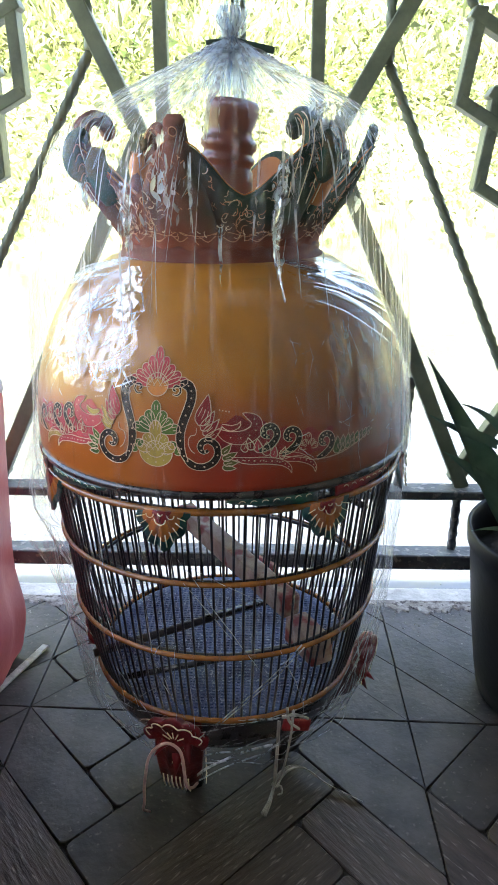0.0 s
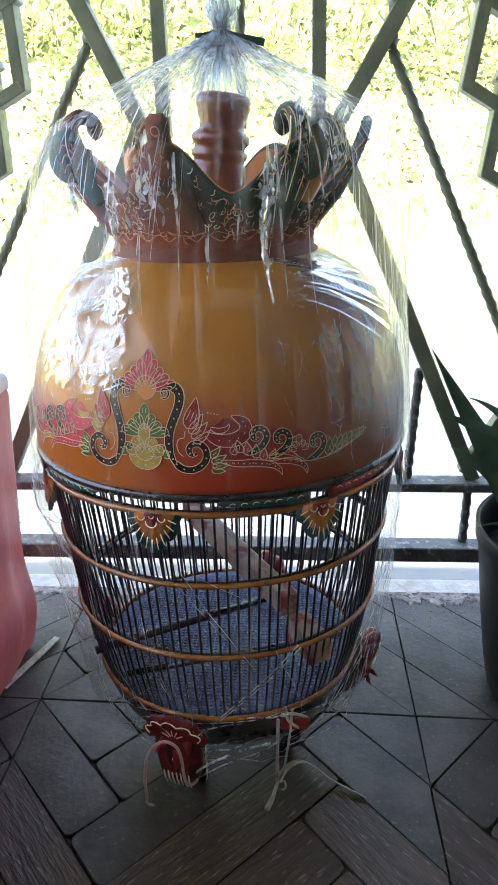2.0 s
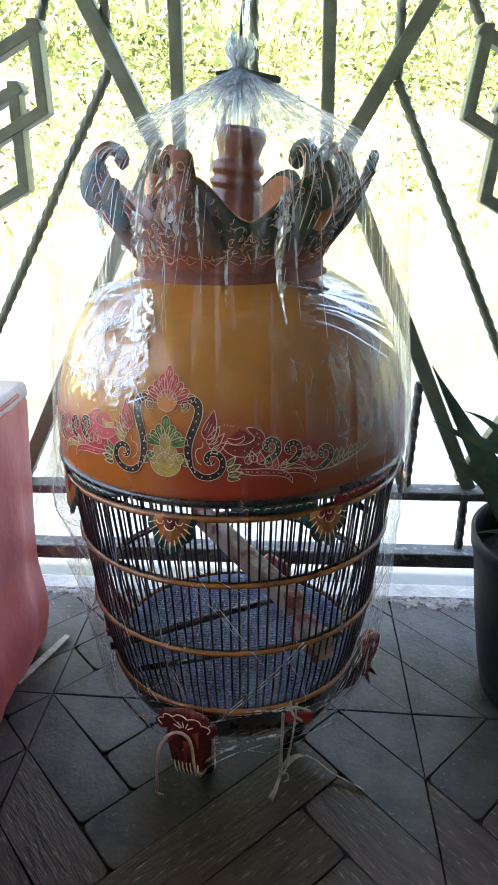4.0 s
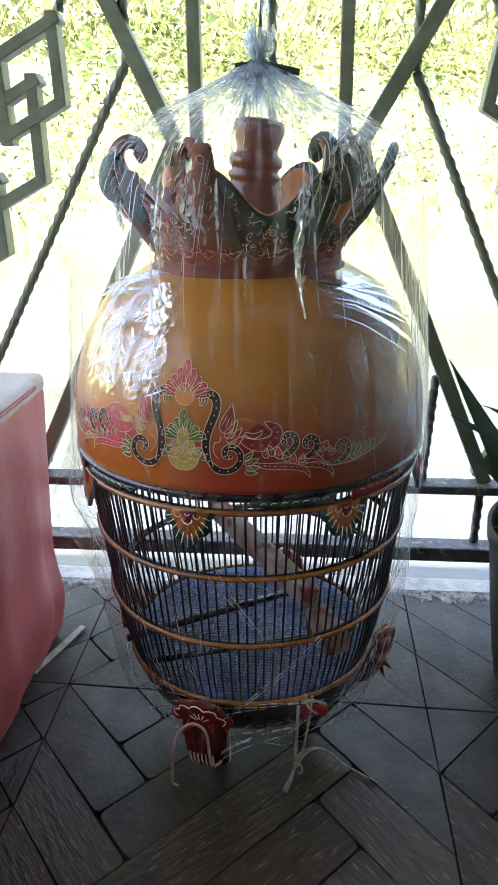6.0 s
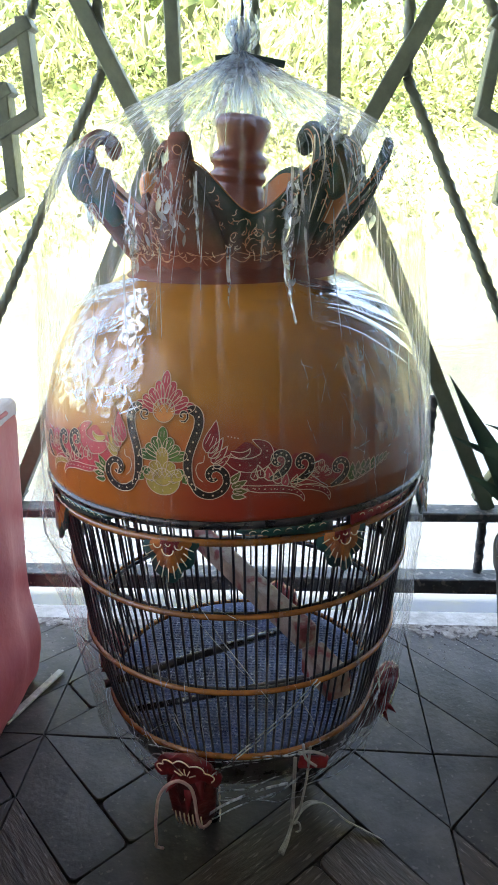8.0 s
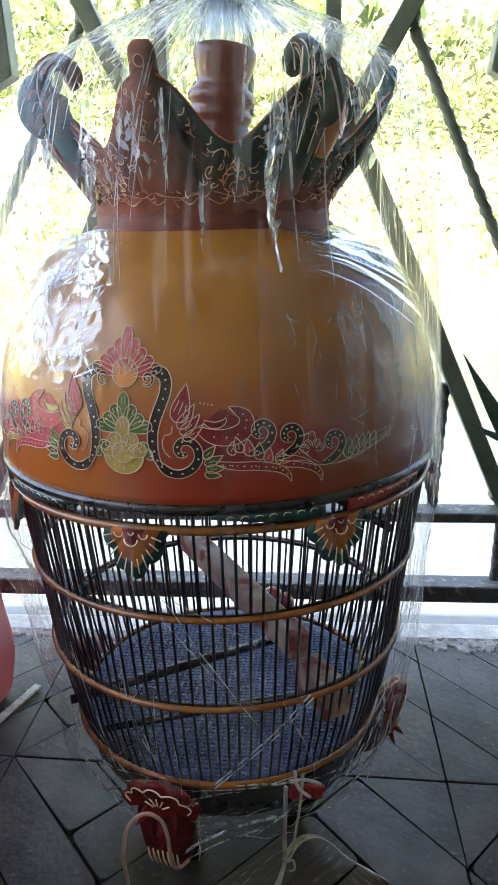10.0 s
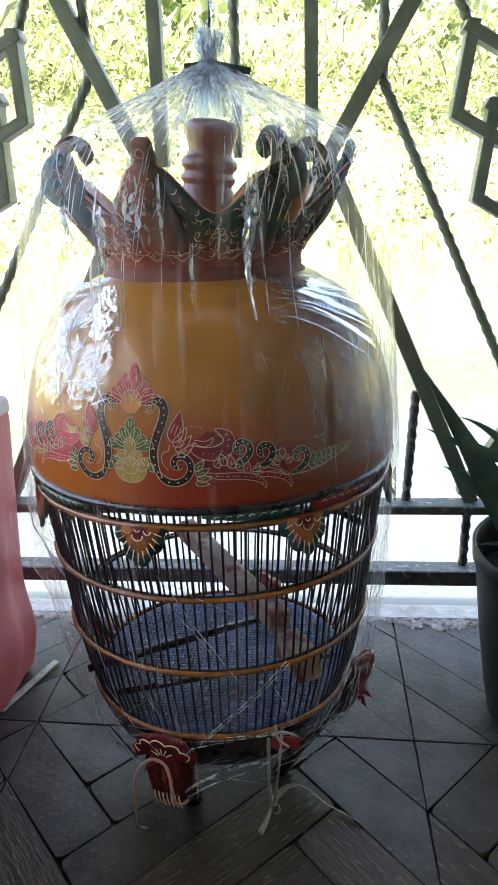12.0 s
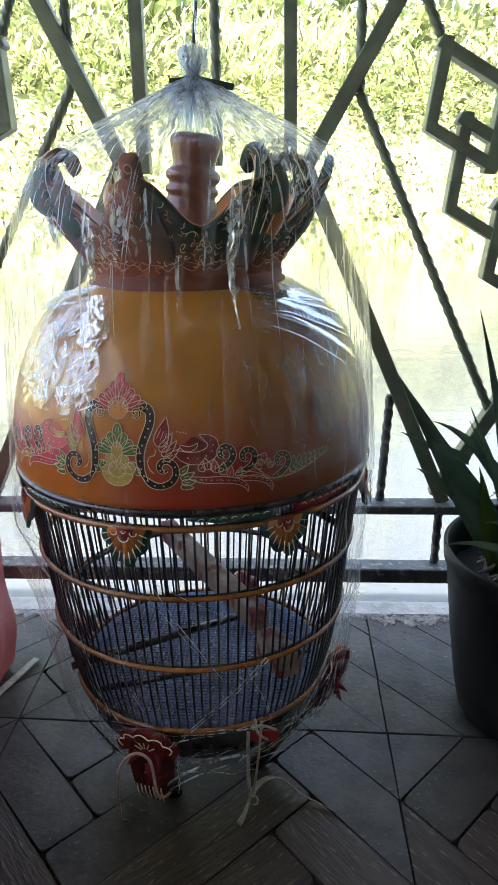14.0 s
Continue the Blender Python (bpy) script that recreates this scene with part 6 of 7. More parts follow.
    for a, z0, z1, w, k in ((-56, 0.825, 0.775, 3.0, 26), (-17, 0.842, 0.790, 3.5, 34), (-12, 0.800, 0.765, 4.0, 22), (24, 0.815, 0.715, 1.8, 44), (36, 0.872, 0.815, 5.0, 46), (50, 0.866, 0.800, 5.0, 30), (-30, 0.775, 0.740, 5.0, 20), (62, 0.82, 0.75, 4.0, 20)):
        for q in range(k):
            t = rnd.random()
            z, az = z0 + (z1 - z0) * t, a + rnd.gauss(0, w * (1 - 0.6 * t))
            an, ln = rnd.gauss(1.4, 0.5), rnd.uniform(0.004, 0.016)
            pts = [on_film(az + math.degrees((c / 4 - 0.5) * ln * math.cos(an) / 0.17), z + (c / 4 - 0.5) * ln * math.sin(an), 0.003 + 0.002 * noise.noise((q, c, a))) for c in range(5)]
            ribbon(caught, pts, rnd.choice((0.0004, 0.0008, 0.0014, 0.0024)), lambda t: 0.2 + 1.1 * math.sin(math.pi * t), None, rnd.uniform(-1.2, 1.2))
    tagged(part("caught_film", caught, SHARD, f, "", False), "crumpled film caught on the carved crown, tinted with bluish glints", kind="stuff")
    # crumpled sheets that hang from the carving on to the dome
    for a, w0, w1, z0, z1, sd in ((-27, 3.6, 4.2, 0.722, 0.672, 1), (-31, 3.0, 1.5, 0.800, 0.735, 2), (23.5, 2.2, 0.3, 0.825, 0.690, 3), (-54, 4.5, 3.0, 0.838, 0.770, 4), (38, 5.0, 4.0, 0.872, 0.805, 5)):
        bm = bmesh.new()
        nu, nv = 7, 16
        g = []
        for v in range(nv + 1):
            t = v / nv
            z, half = z0 + (z1 - z0) * t, (w0 + (w1 - w0) * t) * (0.35 + 0.9 * math.sin(math.pi * min(1.0, 0.12 + 0.85 * t)))
            g.append([bm.verts.new(on_film(a + half * (2 * u / nu - 1) + 1.3 * noise.noise((u * 0.9, v * 0.5, sd)), z + 0.004 * noise.noise((u * 1.3, v * 0.9, sd + 9)), 0.0035 + (0.0020 if sd == 1 else 0.0055) * noise.noise((u * 1.1, v * 0.8, sd + 4)))) for u in range(nu + 1)])
        for v in range(nv):
            for u in range(nu):
                if u in (0, nu - 1) and noise.noise((u, v * 0.7, sd + 2)) > 0.05:
                    continue
                p, q, r2, s2 = g[v][u], g[v][u + 1], g[v + 1][u + 1], g[v + 1][u]
                for tri in ((p, q, r2), (p, r2, s2)) if (u + v) % 2 else ((p, q, s2), (q, r2, s2)):
                    bm.faces.new(tri)
        bmesh.ops.delete(bm, geom=[v for v in bm.verts if not v.link_faces], context="VERTS")
        part("crumpled_sheet", bm, FILM_FACET, f, "crumpled shiny film hanging from the carving", smooth=False)
    # film on the flank, with a milky haze put into its colour
    bm = bmesh.new()
    nu, nv = 90, 60
    g = [[bm.verts.new(polar(-14 + 106 * u / nu, dome_r(0.535 + 0.175 * v / nv) + 0.0050 + 0.0022 * noise.noise((u * 0.16, v * 0.10, 6)) + 0.0012 * noise.noise((u * 0.5, v * 0.2, 3)), 0.535 + 0.175 * v / nv)) for u in range(nu + 1)] for v in range(nv + 1)]
    for v in range(nv):
        for u in range(nu):
            bm.faces.new((g[v][u], g[v][u + 1], g[v + 1][u + 1], g[v + 1][u]))
    part("haze_film", bm, FILM_HAZE, f, "film on the flank of the dome with a painted milky haze")
    # gathered ruffle above the tie
    bm = bmesh.new()
    rings = []
    for z, r in ((0.945, 0.007), (0.950, 0.009), (0.956, 0.0115), (0.962, 0.013), (0.968, 0.0135), (0.974, 0.012), (0.979, 0.009)):
        ring = []
        for k in range(72):
            t = 2 * math.pi * k / 72
            q = 1 + 0.7 * noise.noise((math.cos(t) * 5, math.sin(t) * 5, z * 60))
            ring.append(bm.verts.new((tx + r * q * math.cos(t), ty + r * q * math.sin(t), z + 0.006 * noise.noise((math.cos(t) * 3, math.sin(t) * 3, 1)))))
        rings.append(ring)
    for a, b in zip(rings, rings[1:]):
        for k in range(72):
            bm.faces.new((a[k], a[(k + 1) % 72], b[(k + 1) % 72], b[k]))
    part("ruffle", bm, CRUMPLE, f, "crumpled gathered top of the film")
    # bunched folds that run out from the tie
    pool = {m: bmesh.new() for m in (SHARD, FOLD_SHADE, CREASE)}
    rnd = random.Random(21)
    for k in range(460):
        a = rnd.uniform(0, 360) if k % 3 else rnd.choice((-62, -35, -8, 20, 40, 62, 95, 130, 200, 250)) + rnd.gauss(0, 6)
        end = rnd.choice((0.05, 0.06, 0.08, 0.10, 0.13, 0.16, 0.19, 0.20))
        pts = []
        for q in range(8):
            s = q / 7
            r = 0.009 + (end - 0.009) * s
            z = float(np.interp(r, [0.009, 0.022, 0.064, 0.11, 0.154, 0.171, 0.183, 0.2], [0.943, 0.936, 0.915, 0.893, 0.871, 0.861, 0.848, 0.81])) + 0.003 + rnd.uniform(-0.002, 0.003)
            v = polar(a + rnd.uniform(-1.5, 1.5) * s, r, z)
            lean = max(0.0, (z - 0.74) / 0.2)
            pts.append(v + Vector((tx * min(1, lean), ty * min(1, lean), 0)))
        ribbon(pool[(SHARD, FOLD_SHADE, SHARD, CREASE, SHARD, SHARD, CREASE)[k % 7]], pts, rnd.choice((0.0003, 0.0005, 0.0009, 0.0016, 0.0028)), lambda t: 1.25 - 1.0 * t, (tx, ty), rnd.uniform(-0.7, 0.7))
    # loose ends of the film above the tie
    for k in range(90):
        a, sp, h = rnd.uniform(0, 360), rnd.uniform(0.006, 0.021), rnd.uniform(0.018, 0.042)
        pts = [polar(a + 25 * noise.noise((k, q * 0.4, 1)), 0.004 + (sp - 0.004) * math.sin(math.pi * 0.62 * q / 6), 0.946 + h * q / 6) + Vector((tx, ty, 0)) for q in range(7)]
        ribbon(pool[SHARD if k % 4 else FOLD_SHADE], pts, rnd.choice((0.0006, 0.0012, 0.0022)), lambda t: 0.5 + 0.9 * math.sin(math.pi * t), (tx, ty), rnd.uniform(-0.8, 0.8))
    # steep inner folds that fall from the tie on to the finial
    for k in range(280):
        a, end = rnd.uniform(0, 360), rnd.uniform(0.012, 0.042)
        drop = rnd.choice((0.022, 0.034, 0.045, 0.055, 0.066, 0.078)) * rnd.uniform(0.85, 1.15)
        pts = [polar(a + 8 * noise.noise((k, q * 0.5, 0)), 0.006 + (end - 0.006) * (q / 7) ** 0.8, 0.945 - drop * (q / 7) ** 1.2) + Vector((tx, ty, 0)) for q in range(8)]
        ribbon(pool[FOLD_SHADE if k % 4 == 0 else SHARD], pts, rnd.choice((0.0006, 0.0012, 0.0020, 0.0032)), lambda t: 0.4 + 1.3 * math.sin(math.pi * t) * (1 - t) - 0.35 * t, (tx, ty), rnd.uniform(-0.6, 0.6))
    for m, bm in pool.items():
        tagged(part("fold_field", bm, m, f, "", False), "fine whitish folds gathered at the tie", kind="stuff")
    part("tie", tube(bmesh.new(), [(tx + 0.0105 * math.cos(t), ty + 0.0105 * math.sin(t), 0.944) for t in np.linspace(0, 2 * math.pi, 25)[:-1]], 0.003, 6, True), TIEBLACK, f, "dark green twist tie")
    part("tie_end", bar_between((tx + 0.008, ty - 0.010, 0.943), (tx + 0.048, ty - 0.013, 0.934), 0.0015, 0.0075, 0.0004), TIEBLACK, f, "flat end of the twist tie")
    part("tie_end", bar_between((tx - 0.008, ty - 0.010, 0.944), (tx - 0.026, ty - 0.012, 0.9425), 0.0015, 0.005, 0.0004), TIEBLACK, f, "flat end of the twist tie")
    return f


film()

# ---- the vinyl stool ----
def stool():
    s = empty("vinyl_stool", -0.16, 1.02, 0)
    tagged(s, "pink-red vinyl box stool with a worn pale top", "stool")
    bm = bmesh.new()
    nx, nz = 15, 12
    x0, x1, y0, y1, h = -0.27, 0.268, -0.36, 0.325, 0.500
    bm2 = box(bm, x0, x1, y0, y1, 0.0, h, 0.022, 4)
    bmesh.ops.subdivide_edges(bm2, edges=bm2.edges[:], cuts=20, use_grid_fill=True)
    for v in bm2.verts:
        f = v.co.z / h
        v.co.x *= 1 - 0.10 * (1 - f) ** 1.2 + 0.05 * math.exp(-((f - 0.2) / 0.12) ** 2)
        v.co.x += 0.004 * noise.noise(v.co * 9) + (0.016 * noise.noise((v.co.x * 3, v.co.y * 15, v.co.z * 1.6)) + 0.006 * noise.noise((v.co.x * 3, v.co.y * 40, v.co.z * 3 + 4))) * (1 - 0.75 * f)
        v.co.y += 0.005 * noise.noise(v.co * 7)
    part("side_cover", bm2, VINYL, s, "creased pink-red vinyl sides")
    bm = box(bmesh.new(), x0 + 0.002, x1 - 0.002, y0 + 0.002, y1 - 0.002, h - 0.02, h + 0.014, 0.012, 3)
    bmesh.ops.subdivide_edges(bm, edges=bm.edges[:], cuts=4, use_grid_fill=True)
    for v in bm.verts:
        v.co.z += 0.004 * noise.noise(v.co * 6)
    part("top_cover", bm, VINYL_TOP, s, "worn greyish-pink vinyl top")
    loop = [(x0, y0), (x1, y0), (x1, y1), (x0, y1)]
    pts = []
    for i in range(4):
        a, b = Vector(loop[i]), Vector(loop[(i + 1) % 4])
        for q in range(1, 12):
            c = a.lerp(b, q / 12)
            pts.append((c.x * 0.998, c.y * 0.998, h + 0.001 + 0.001 * math.sin(q)))
    part("piping", tube(bmesh.new(), pts, 0.0032, 6, True), VINYL, s, "stitched seam round the top")
    return s


stool()

# ---- the pot plant ----
PX, PY = 1.010, 1.252


def pot():
    p = empty("plant_pot", PX, PY, 0)
    tagged(p, "black plastic plant pot filled with soil", "plant pot")
    part("bucket", lathe(bmesh.new(), [(0, 0.002), (0.128, 0.002), (0.138, 0.008), (0.146, 0.05), (0.158, 0.14), (0.168, 0.235), (0.171, 0.262), (0.175, 0.266), (0.1765, 0.290), (0.1735, 0.294), (0.170, 0.290), (0.166, 0.262), (0.153, 0.14), (0.13, 0.04), (0, 0.03)], 72), POTBLACK, p, "black tapering bucket with a rolled rim")
    bm = lathe(bmesh.new(), [(0.1635, 0.232), (0.12, 0.236), (0.08, 0.240), (0.04, 0.243), (0, 0.245)], 40)
    for v in bm.verts:
        v.co.z += 0.008 * noise.noise(v.co * 40)
    part("soil", bm, SOIL, p, "dark crumbly soil")
    return p


pot()


def blade(base, tip, width, sag, seed, n=14, fold=0.25):
    """A long tapering leaf with a keel, bending from base to tip."""
    base, tip = Vector(base), Vector(tip)
    rnd = random.Random(seed)
    d = tip - base
    side = d.cross(Vector((0, -0.85, 0.5))).normalized()
    nrm = side.cross(d).normalized()
    bm = bmesh.new()
    rows = []
    for i in range(n + 1):
        t = i / n
        c = base + d * t + Vector((0, 0, sag * 4 * t * (1 - t))) + nrm * 0.004 * math.sin(t * 6 + seed)
        w = width * (0.72 + 0.28 * math.sin(math.pi * min(1, t * 1.6))) * max(0.0, 1 - (t / 0.98) ** 2.4) + 0.0008 * (1 - 0.7 * t)
        th = 0.0016
        rows.append([bm.verts.new(c - side * w + nrm * w * fold), bm.verts.new(c - nrm * 0.001), bm.verts.new(c + side * w + nrm * w * fold),
                     bm.verts.new(c + side * w * 0.96 + nrm * (w * fold - th)), bm.verts.new(c - nrm * (0.001 + th)), bm.verts.new(c - side * w * 0.96 + nrm * (w * fold - th))])
    for a, b in zip(rows, rows[1:]):
        for k in range(6):
            bm.faces.new((a[k], a[(k + 1) % 6], b[(k + 1) % 6], b[k]))
    bm.faces.new(rows[0][::-1])
    bm.faces.new(rows[-1])
    return bm


def plant():
    p = empty("agave_plant", PX, PY, 0.25)
    tagged(p, "dark green spiky agave-like plant growing in the black pot", "plant")
    L0 = Vector((-PX, -PY, -0.25))
    # base, tip, half width, rise of the middle
    spec = [((0.930, 1.262, 0.255), (0.751, 1.262, 0.562), 0.029, 0.0), ((0.948, 1.235, 0.255), (0.781, 1.255, 0.421), 0.021, 0.022), ((0.985, 1.250, 0.260), (0.800, 1.258, 0.494), 0.0145, 0.048),
            ((0.960, 1.270, 0.260), (0.860, 1.262, 0.657), 0.013, 0.004), ((0.955, 1.258, 0.270), (0.858, 1.260, 0.515), 0.011, 0.0), ((0.965, 1.245, 0.270), (0.858, 1.255, 0.494), 0.011, 0.004),
            ((0.965, 1.205, 0.262), (0.817, 1.185, 0.326), 0.0085, 0.024), ((0.860, 1.258, 0.430), (0.757, 1.260, 0.476), 0.008, 0.0), ((0.970, 1.275, 0.262), (0.902, 1.300, 0.600), 0.013, 0.0),
            ((0.950, 1.215, 0.262), (0.868, 1.165, 0.372), 0.012, 0.030), ((0.975, 1.230, 0.262), (0.888, 1.215, 0.398), 0.012, 0.025), ((0.990, 1.225, 0.262), (0.905, 1.170, 0.365), 0.012, 0.035),
            ((1.010, 1.265, 0.262), (0.935, 1.310, 0.585), 0.014, 0.0), ((1.030, 1.240, 0.262), (0.955, 1.235, 0.525), 0.017, 0.0), ((1.040, 1.285, 0.262), (1.060, 1.330, 0.66), 0.018, 0.0),
            ((1.050, 1.240, 0.262), (1.200, 1.220, 0.55), 0.019, 0.02), ((1.060, 1.260, 0.262), (1.250, 1.290, 0.47), 0.018, 0.03), ((1.030, 1.200, 0.262), (1.080, 1.030, 0.44), 0.018, 0.04),
            ((0.990, 1.220, 0.262), (0.940, 1.130, 0.38), 0.014, 0.03), ((1.000, 1.280, 0.262), (0.965, 1.350, 0.56), 0.015, 0.0), ((1.010, 1.250, 0.262), (0.930, 1.275, 0.47), 0.012, 0.02),
            ((1.020, 1.255, 0.262), (0.985, 1.300, 0.63), 0.012, 0.0), ((1.000, 1.200, 0.262), (0.955, 1.110, 0.36), 0.012, 0.04)]
    for i, (b, t, w, sag) in enumerate(spec):
        part("leaf", blade(Vector(b) + L0, Vector(t) + L0, w, sag, i), LEAF, p)
    for k, (b, t) in enumerate((((0.905, 1.225, 0.262), (0.868, 1.230, 0.432)), ((0.935, 1.215, 0.262), (0.902, 1.215, 0.420)))):
        part("leaf", blade(Vector(b) + L0, Vector(t) + L0, 0.015, 0.01, 90 + k), YOUNG_LEAF, p, "young bright green leaf")
    # short arching leaves in the heart of the rosette
    rnd = random.Random(23)
    for k in range(16):
        a = rnd.uniform(1.9, 5.2)
        q = rnd.uniform(0.07, 0.15)
        part("leaf", blade((0.01 + 0.02 * math.cos(a), 0.02 * math.sin(a), 0.015), (0.01 + q * math.cos(a), 0.85 * q * math.sin(a), rnd.uniform(0.07, 0.20)), rnd.uniform(0.006, 0.010), rnd.uniform(0.04, 0.07), 60 + k), LEAF, p)
    for k in range(26):
        rnd = random.Random(40 + k)
        a = rnd.uniform(0, 6.28)
        x, y = 0.02 + 0.09 * math.cos(a) - 0.05, 0.09 * math.sin(a) - 0.03
        part("dry_leaf", tube(bmesh.new(), [(x, y, 0.012), (x + 0.01, y - 0.01, 0.03), (x + rnd.uniform(-0.03, 0.03), y + rnd.uniform(-0.03, 0.0), 0.016)], 0.0022, 4), RAFFIA, p, "withered strand")
    return p


plant()

# ---- cords and scraps ----
def cords():
    thing("pink_cord", tube(bmesh.new(), smooth([(0.370, 0.984, 0.002), (0.366, 0.965, 0.025), (0.373, 0.940, 0.063), (0.3795, 0.913, 0.112), (0.386, 0.896, 0.150), (0.391, 0.890, 0.175), (0.401, 0.886, 0.194), (0.415, 0.884, 0.203), (0.427, 0.886, 0.193),
                                                 (0.431, 0.888, 0.175), (0.432, 0.891, 0.151), (0.434, 0.896, 0.130), (0.439, 0.908, 0.118), (0.442, 0.925, 0.108)], 4), 0.0019, 8),
          ROPE, "thin pinkish cord looped round the carved foot", "cord")
    r = empty("raffia_strap", 0.54, 0.97, 0)
    tagged(r, "pale frayed raffia strap tied to the cage base", "strap")
    L0 = Vector((-0.54, -0.97, 0))
    arch = [(0.536, 1.022, 0.012), (0.546, 1.040, 0.016), (0.562, 1.053, 0.018), (0.582, 1.053, 0.015), (0.604, 1.036, 0.010), (0.622, 1.027, 0.006), (0.653, 1.010, 0.003)]
    runs = [([(0.541, 0.940, 0.190), (0.539, 0.955, 0.130), (0.537, 0.990, 0.060), (0.536, 1.020, 0.014), (0.530, 1.002, 0.006), (0.521, 0.983, 0.003)], 0.0016, 3, 0.0022),
            ([(0.558, 0.932, 0.213), (0.554, 0.940, 0.160), (0.546, 0.975, 0.080), (0.537, 1.020, 0.014), (0.531, 1.000, 0.005), (0.524, 0.980, 0.003)], 0.0015, 2, 0.0022),
            (arch, 0.0021, 4, 0.0042), ([(0.537, 1.020, 0.014), (0.545, 1.022, 0.014), (0.547, 1.014, 0.010), (0.541, 1.012, 0.008)], 0.0015, 1, 0),
            ([(0.545, 0.936, 0.20), (0.56, 0.93, 0.208), (0.575, 0.934, 0.20)], 0.0016, 2, 0.002), ([(0.55, 0.933, 0.215), (0.553, 0.934, 0.195), (0.565, 0.933, 0.185)], 0.0016, 2, 0.002)]
    for i, (pts, w, k, off) in enumerate(runs):
        for q in range(k):
            d = (q - (k - 1) / 2) * off
            part("strand", tube(bmesh.new(), [v + L0 + Vector((d * 0.5 + 0.001 * noise.noise((q, v.y * 30, i)), -d * 0.5, max(0, d) * 0.3)) for v in smooth(pts, 4)], w, 6, flat=0.45), RAFFIA, r)
    part("red_tag", bar_between(Vector((0.545, 0.934, 0.19)) + L0, Vector((0.578, 0.945, 0.182)) + L0, 0.005, 0.016, 0.002), REDPAINT, r, "small red carved scrap")
    bm = bar_between((0.074, 1.212, 0.004), (0.124, 1.352, 0.006), 0.013, 0.004, 0.001)
    thing("plastic_strip", bm, RAFFIA, "pale flat plastic strip lying on the tiles", "strip", smooth=False)
    h = thing("hanging_cord", tube(bmesh.new(), [(0.480, 1.125, 0.95), (0.484, 1.125, 1.0), (0.491, 1.125, 1.06), (0.500, 1.125, 1.14), (0.503, 1.125, 1.6), (0.503, 1.125, 2.7)], 0.0022, 8), TIEBLACK, "dark cord hanging from the porch ceiling", "cord")
    s = empty("clear_strap", 0.482, 1.122, 0.95)
    tagged(s, "clear crumpled plastic strap above the tie", "strap")
    for dx, w in ((-0.012, 0.005), (0.004, 0.004), (0.010, 0.0035)):
        part("strip", tube(bmesh.new(), [(dx * 0.3, -0.004, 0.0), (dx, -0.004, 0.04), (dx * 0.6 + 0.003, -0.003, 0.09), (dx * 0.4 + 0.010, 0, 0.16), (dx * 0.3 + 0.014, 0.004, 0.30)], w, 6, flat=0.15, twist=0.8), FILM_FOLD, s)


    # clear packing strap drawn from the foot up across the wires, and an edge of film under the base
    s = empty("packing_strap", 0.456, 0.90, 0.2)
    tagged(s, "thin clear plastic strap drawn slantwise across the cage wires", "strap")
    for pts, w in (([(0.450, 0.897, 0.200), (0.494, 0.898, 0.244), (0.533, 0.907, 0.279), (0.565, 0.919, 0.312)], 0.0012), ([(0.455, 0.895, 0.203), (0.498, 0.897, 0.244), (0.537, 0.907, 0.278), (0.568, 0.919, 0.309)], 0.0007),
                   ([(0.445, 0.898, 0.145), (0.462, 0.897, 0.160), (0.501, 0.900, 0.179), (0.537, 0.908, 0.184)], 0.0016), ([(0.448, 0.898, 0.138), (0.480, 0.897, 0.160), (0.52, 0.902, 0.174)], 0.0009)):
        part("strip", tube(bmesh.new(), [v - Vector((0.456, 0.90, 0.2)) for v in smooth(pts, 5)], w, 5, flat=0.5), CREASE, s)


cords()

# ---- floor pieces: square tiles with a moulded herringbone ----
def clip(poly, axis, value, keep_less):
    out = []
    for i, p in enumerate(poly):
        q = poly[(i + 1) % len(poly)]
        a, b = (p[axis] - value), (q[axis] - value)
        if keep_less:
            a, b = -a, -b
        if a >= 0:
            out.append(p)
        if (a >= 0) != (b >= 0):
            t = a / (a - b)
            out.append((p[0] + (q[0] - p[0]) * t, p[1] + (q[1] - p[1]) * t))
    return out


def floor_place(x, y):
    """From steps along and across the tiles to the floor; five steps make a tile."""
    return 0.1435 + 0.1206 * x - 0.0007 * y, 1.1935 - 0.0034 * x + 0.130 * y + 0.0021 * x * y


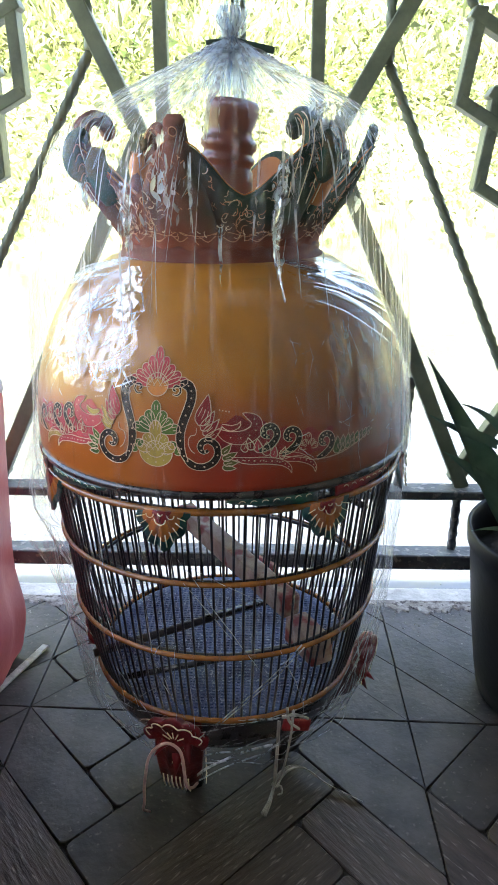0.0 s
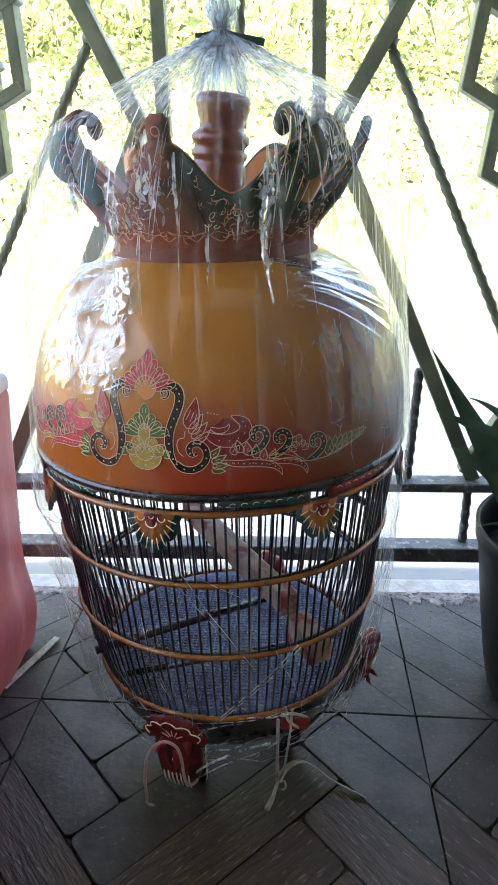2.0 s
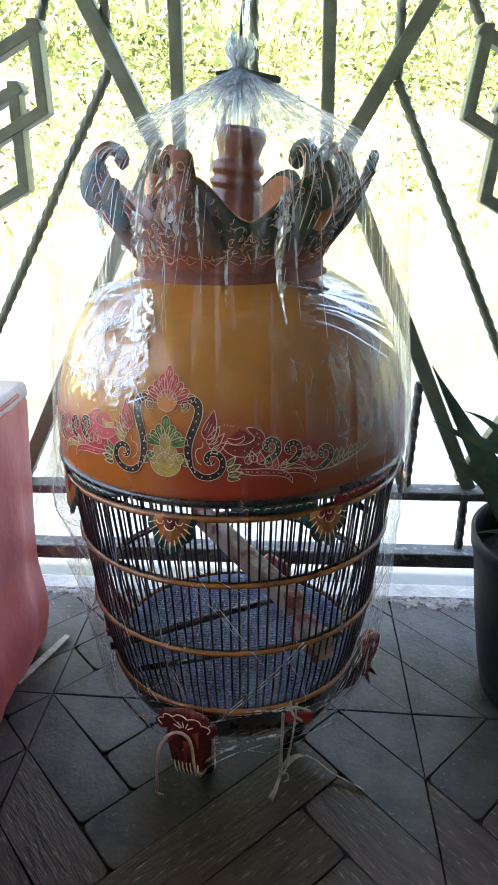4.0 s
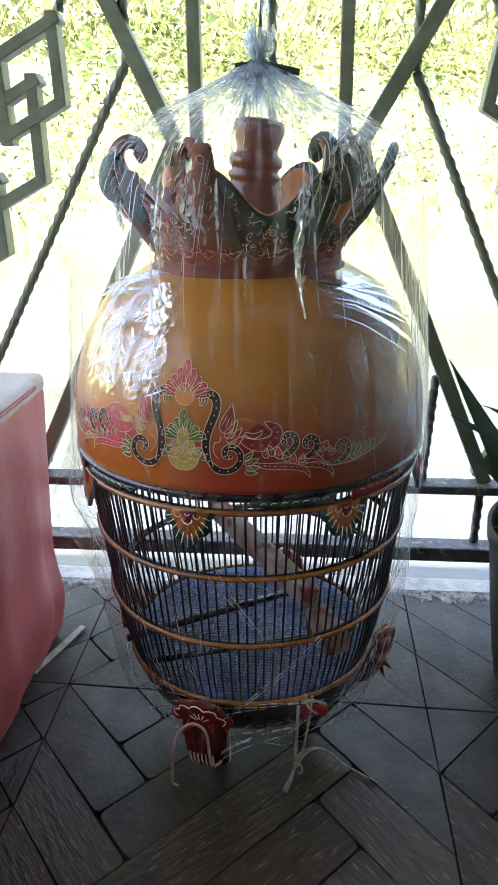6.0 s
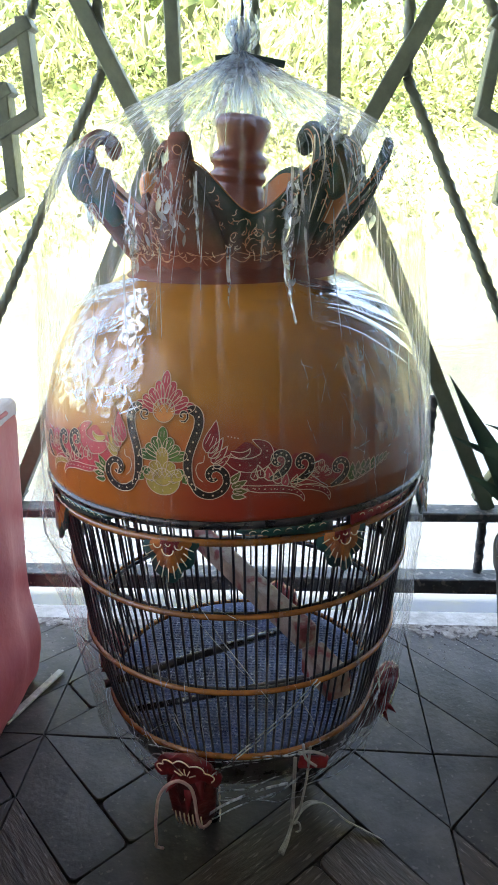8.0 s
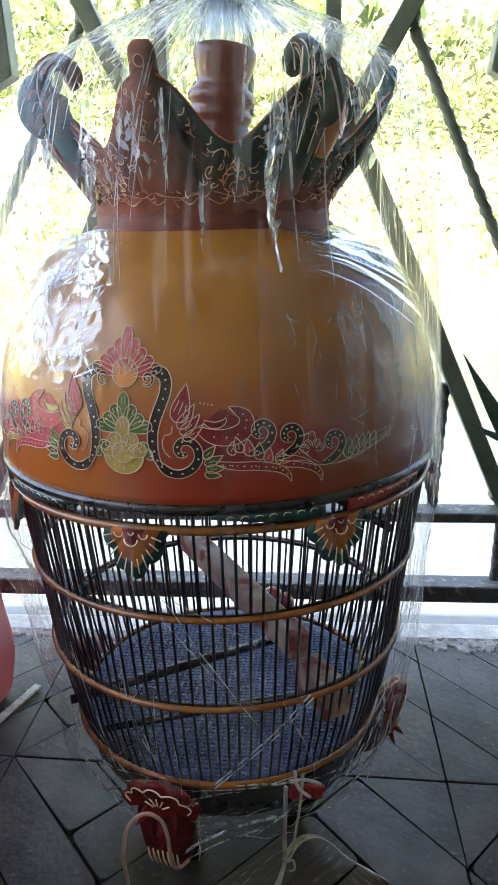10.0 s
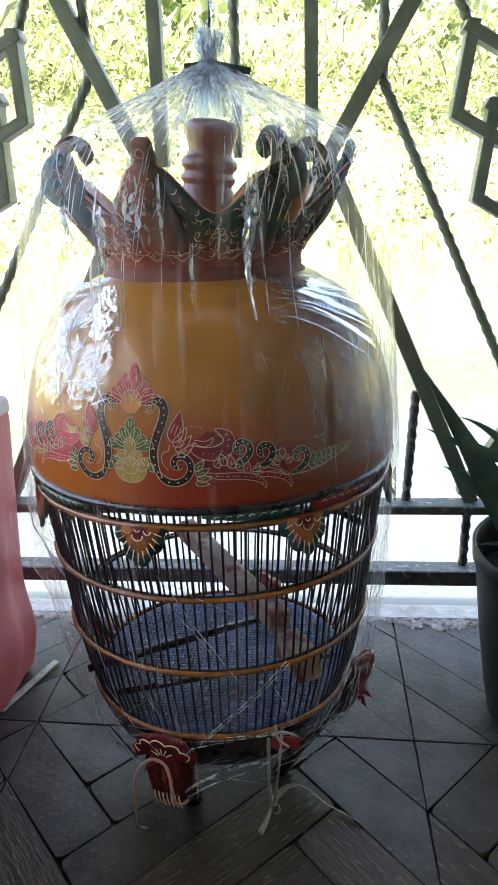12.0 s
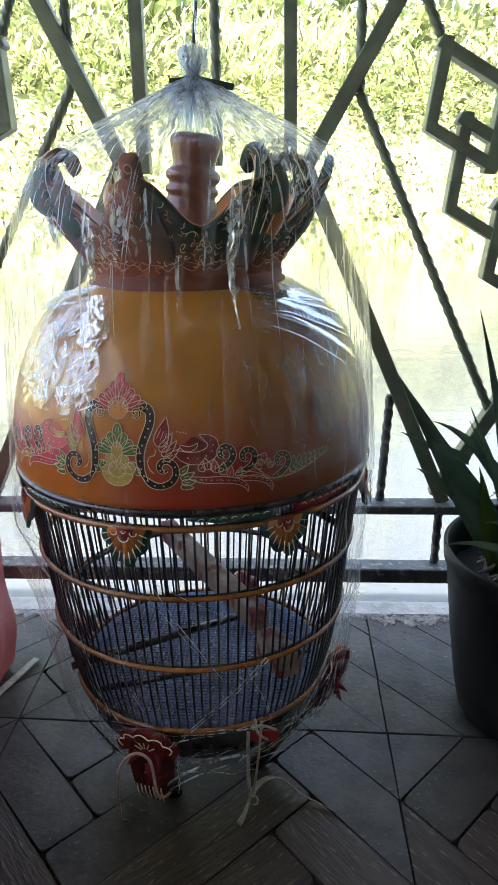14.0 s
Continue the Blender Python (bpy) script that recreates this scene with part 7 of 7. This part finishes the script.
def floor_pieces():
    """Herringbone planks, five times as long as wide, cut at the tile joints; neighbouring tiles are turned or shifted."""
    style = {(0, -1): (1, 0), (1, -1): (-1, 2), (-1, -1): (1, -3), (1, 0): (1, 2), (0, 0): (1, 8), (-1, 0): (-1, 4)}
    pieces = []
    for ti in range(-5, 6):
        for tj in range(-5, 1):
            hand, c0 = style.get((ti, tj), ((-1) ** (ti + tj), (3 * ti + 5 * tj) % 10))
            rects = []
            for c in range(c0 - 60, c0 + 61, 10):
                for k in range(-40, 41):
                    if hand > 0:
                        rects.append((0, c - k, c - k + 5, k, k + 1))
                        rects.append((1, k, k + 1, c - k - 5, c - k))
                    else:
                        rects.append((0, c + k, c + k + 5, k, k + 1))
                        rects.append((1, k, k + 1, k - c + 1, k - c + 6))
            for kind, p0, p1, q0, q1 in rects:
                # steps from the corner of the middle tile
                poly = [((p + q + 2) / 2, (p - q - 4) / 2) for p, q in ((p0, q0), (p1, q0), (p1, q1), (p0, q1))]
                if max(v[0] for v in poly) <= 5 * ti or min(v[0] for v in poly) >= 5 * ti + 5 or max(v[1] for v in poly) <= 5 * tj or min(v[1] for v in poly) >= 5 * tj + 5:
                    continue
                for ax, v, less in ((0, 5 * ti, False), (0, 5 * ti + 5, True), (1, 5 * tj, False), (1, 5 * tj + 5, True)):
                    poly = clip(poly, ax, v, less) if poly else poly
                if len(poly) < 3 or abs(sum(poly[i - 1][0] * poly[i][1] - poly[i][0] * poly[i - 1][1] for i in range(len(poly)))) < 0.06:
                    continue
                pieces.append(([floor_place(x, y) for x, y in poly], kind))
    return pieces


def rounded(poly, r):
    """The outline with its square corners eased."""
    out, n = [], len(poly)
    for i in range(n):
        a, p, b = Vector(poly[i - 1]), Vector(poly[i]), Vector(poly[(i + 1) % n])
        u, v = a - p, b - p
        q = min(r, 0.3 * u.length, 0.3 * v.length)
        if q < 0.003 or abs(u.normalized().dot(v.normalized())) > 0.3:
            out.append(tuple(p))
            continue
        u, v = u.normalized(), v.normalized()
        for t in (0.0, 0.33, 0.67, 1.0):
            s = (1 - t) ** 2
            out.append(tuple(p + u * q * s + v * q * t * t))
    return out


def piece_mesh(polys, name):
    verts, faces = [], []
    for poly in polys:
        poly = rounded(poly, 0.014)
        n = len(poly)
        cx, cy = sum(p[0] for p in poly) / n, sum(p[1] for p in poly) / n
        base = len(verts)
        for inset, z in ((0.0012, -0.0055), (0.0022, -0.0012), (0.0040, 0.0)):
            for x, y in poly:
                d = math.hypot(cx - x, cy - y) + 1e-9
                verts.append((x + (cx - x) / d * inset * 0.8, y + (cy - y) / d * inset * 0.8, z))
        for s in range(2):
            for i in range(n):
                j = (i + 1) % n
                faces.append((base + s * n + i, base + s * n + j, base + (s + 1) * n + j, base + (s + 1) * n + i))
        faces.append(tuple(base + 2 * n + i for i in range(n)))
    me = bpy.data.meshes.new(name)
    me.from_pydata(verts, [], faces)
    me.update()
    return me


near, rest = [], []
for poly, kind in floor_pieces():
    cx, cy = sum(p[0] for p in poly) / len(poly), sum(p[1] for p in poly) / len(poly)
    poly = clip(poly, 1, FLOOR_Y, True)
    if len(poly) < 3 or max(p[1] for p in poly) - min(p[1] for p in poly) < 0.01:
        continue
    (near if (-0.25 < cx < 1.25 and 0.62 < cy < 1.56) else rest).append((poly, kind, cx, cy))
for poly, kind, cx, cy in near[:300]:
    # the grain runs along the piece
    i = max(range(len(poly)), key=lambda q: math.hypot(poly[q][0] - poly[q - 1][0], poly[q][1] - poly[q - 1][1]))
    an = math.atan2(poly[i][1] - poly[i - 1][1], poly[i][0] - poly[i - 1][0])
    ca, sa = math.cos(an), math.sin(an)
    me = piece_mesh([[((x - cx) * ca + (y - cy) * sa, (y - cy) * ca - (x - cx) * sa) for x, y in poly]], "tile")
    t = part("tile", me, WOODTILE if cy < 1.0 else TILE, floor, smooth=False)
    t.location = (cx, cy, 0)
    t.rotation_euler = (0, 0, an)
me = piece_mesh([p for p, k, x, y in rest + near[300:]], "tile_field")
f = part("tile_field", me, TILE, floor, smooth=False)
tagged(f, "grey herringbone tiles of the porch floor", kind="stuff")
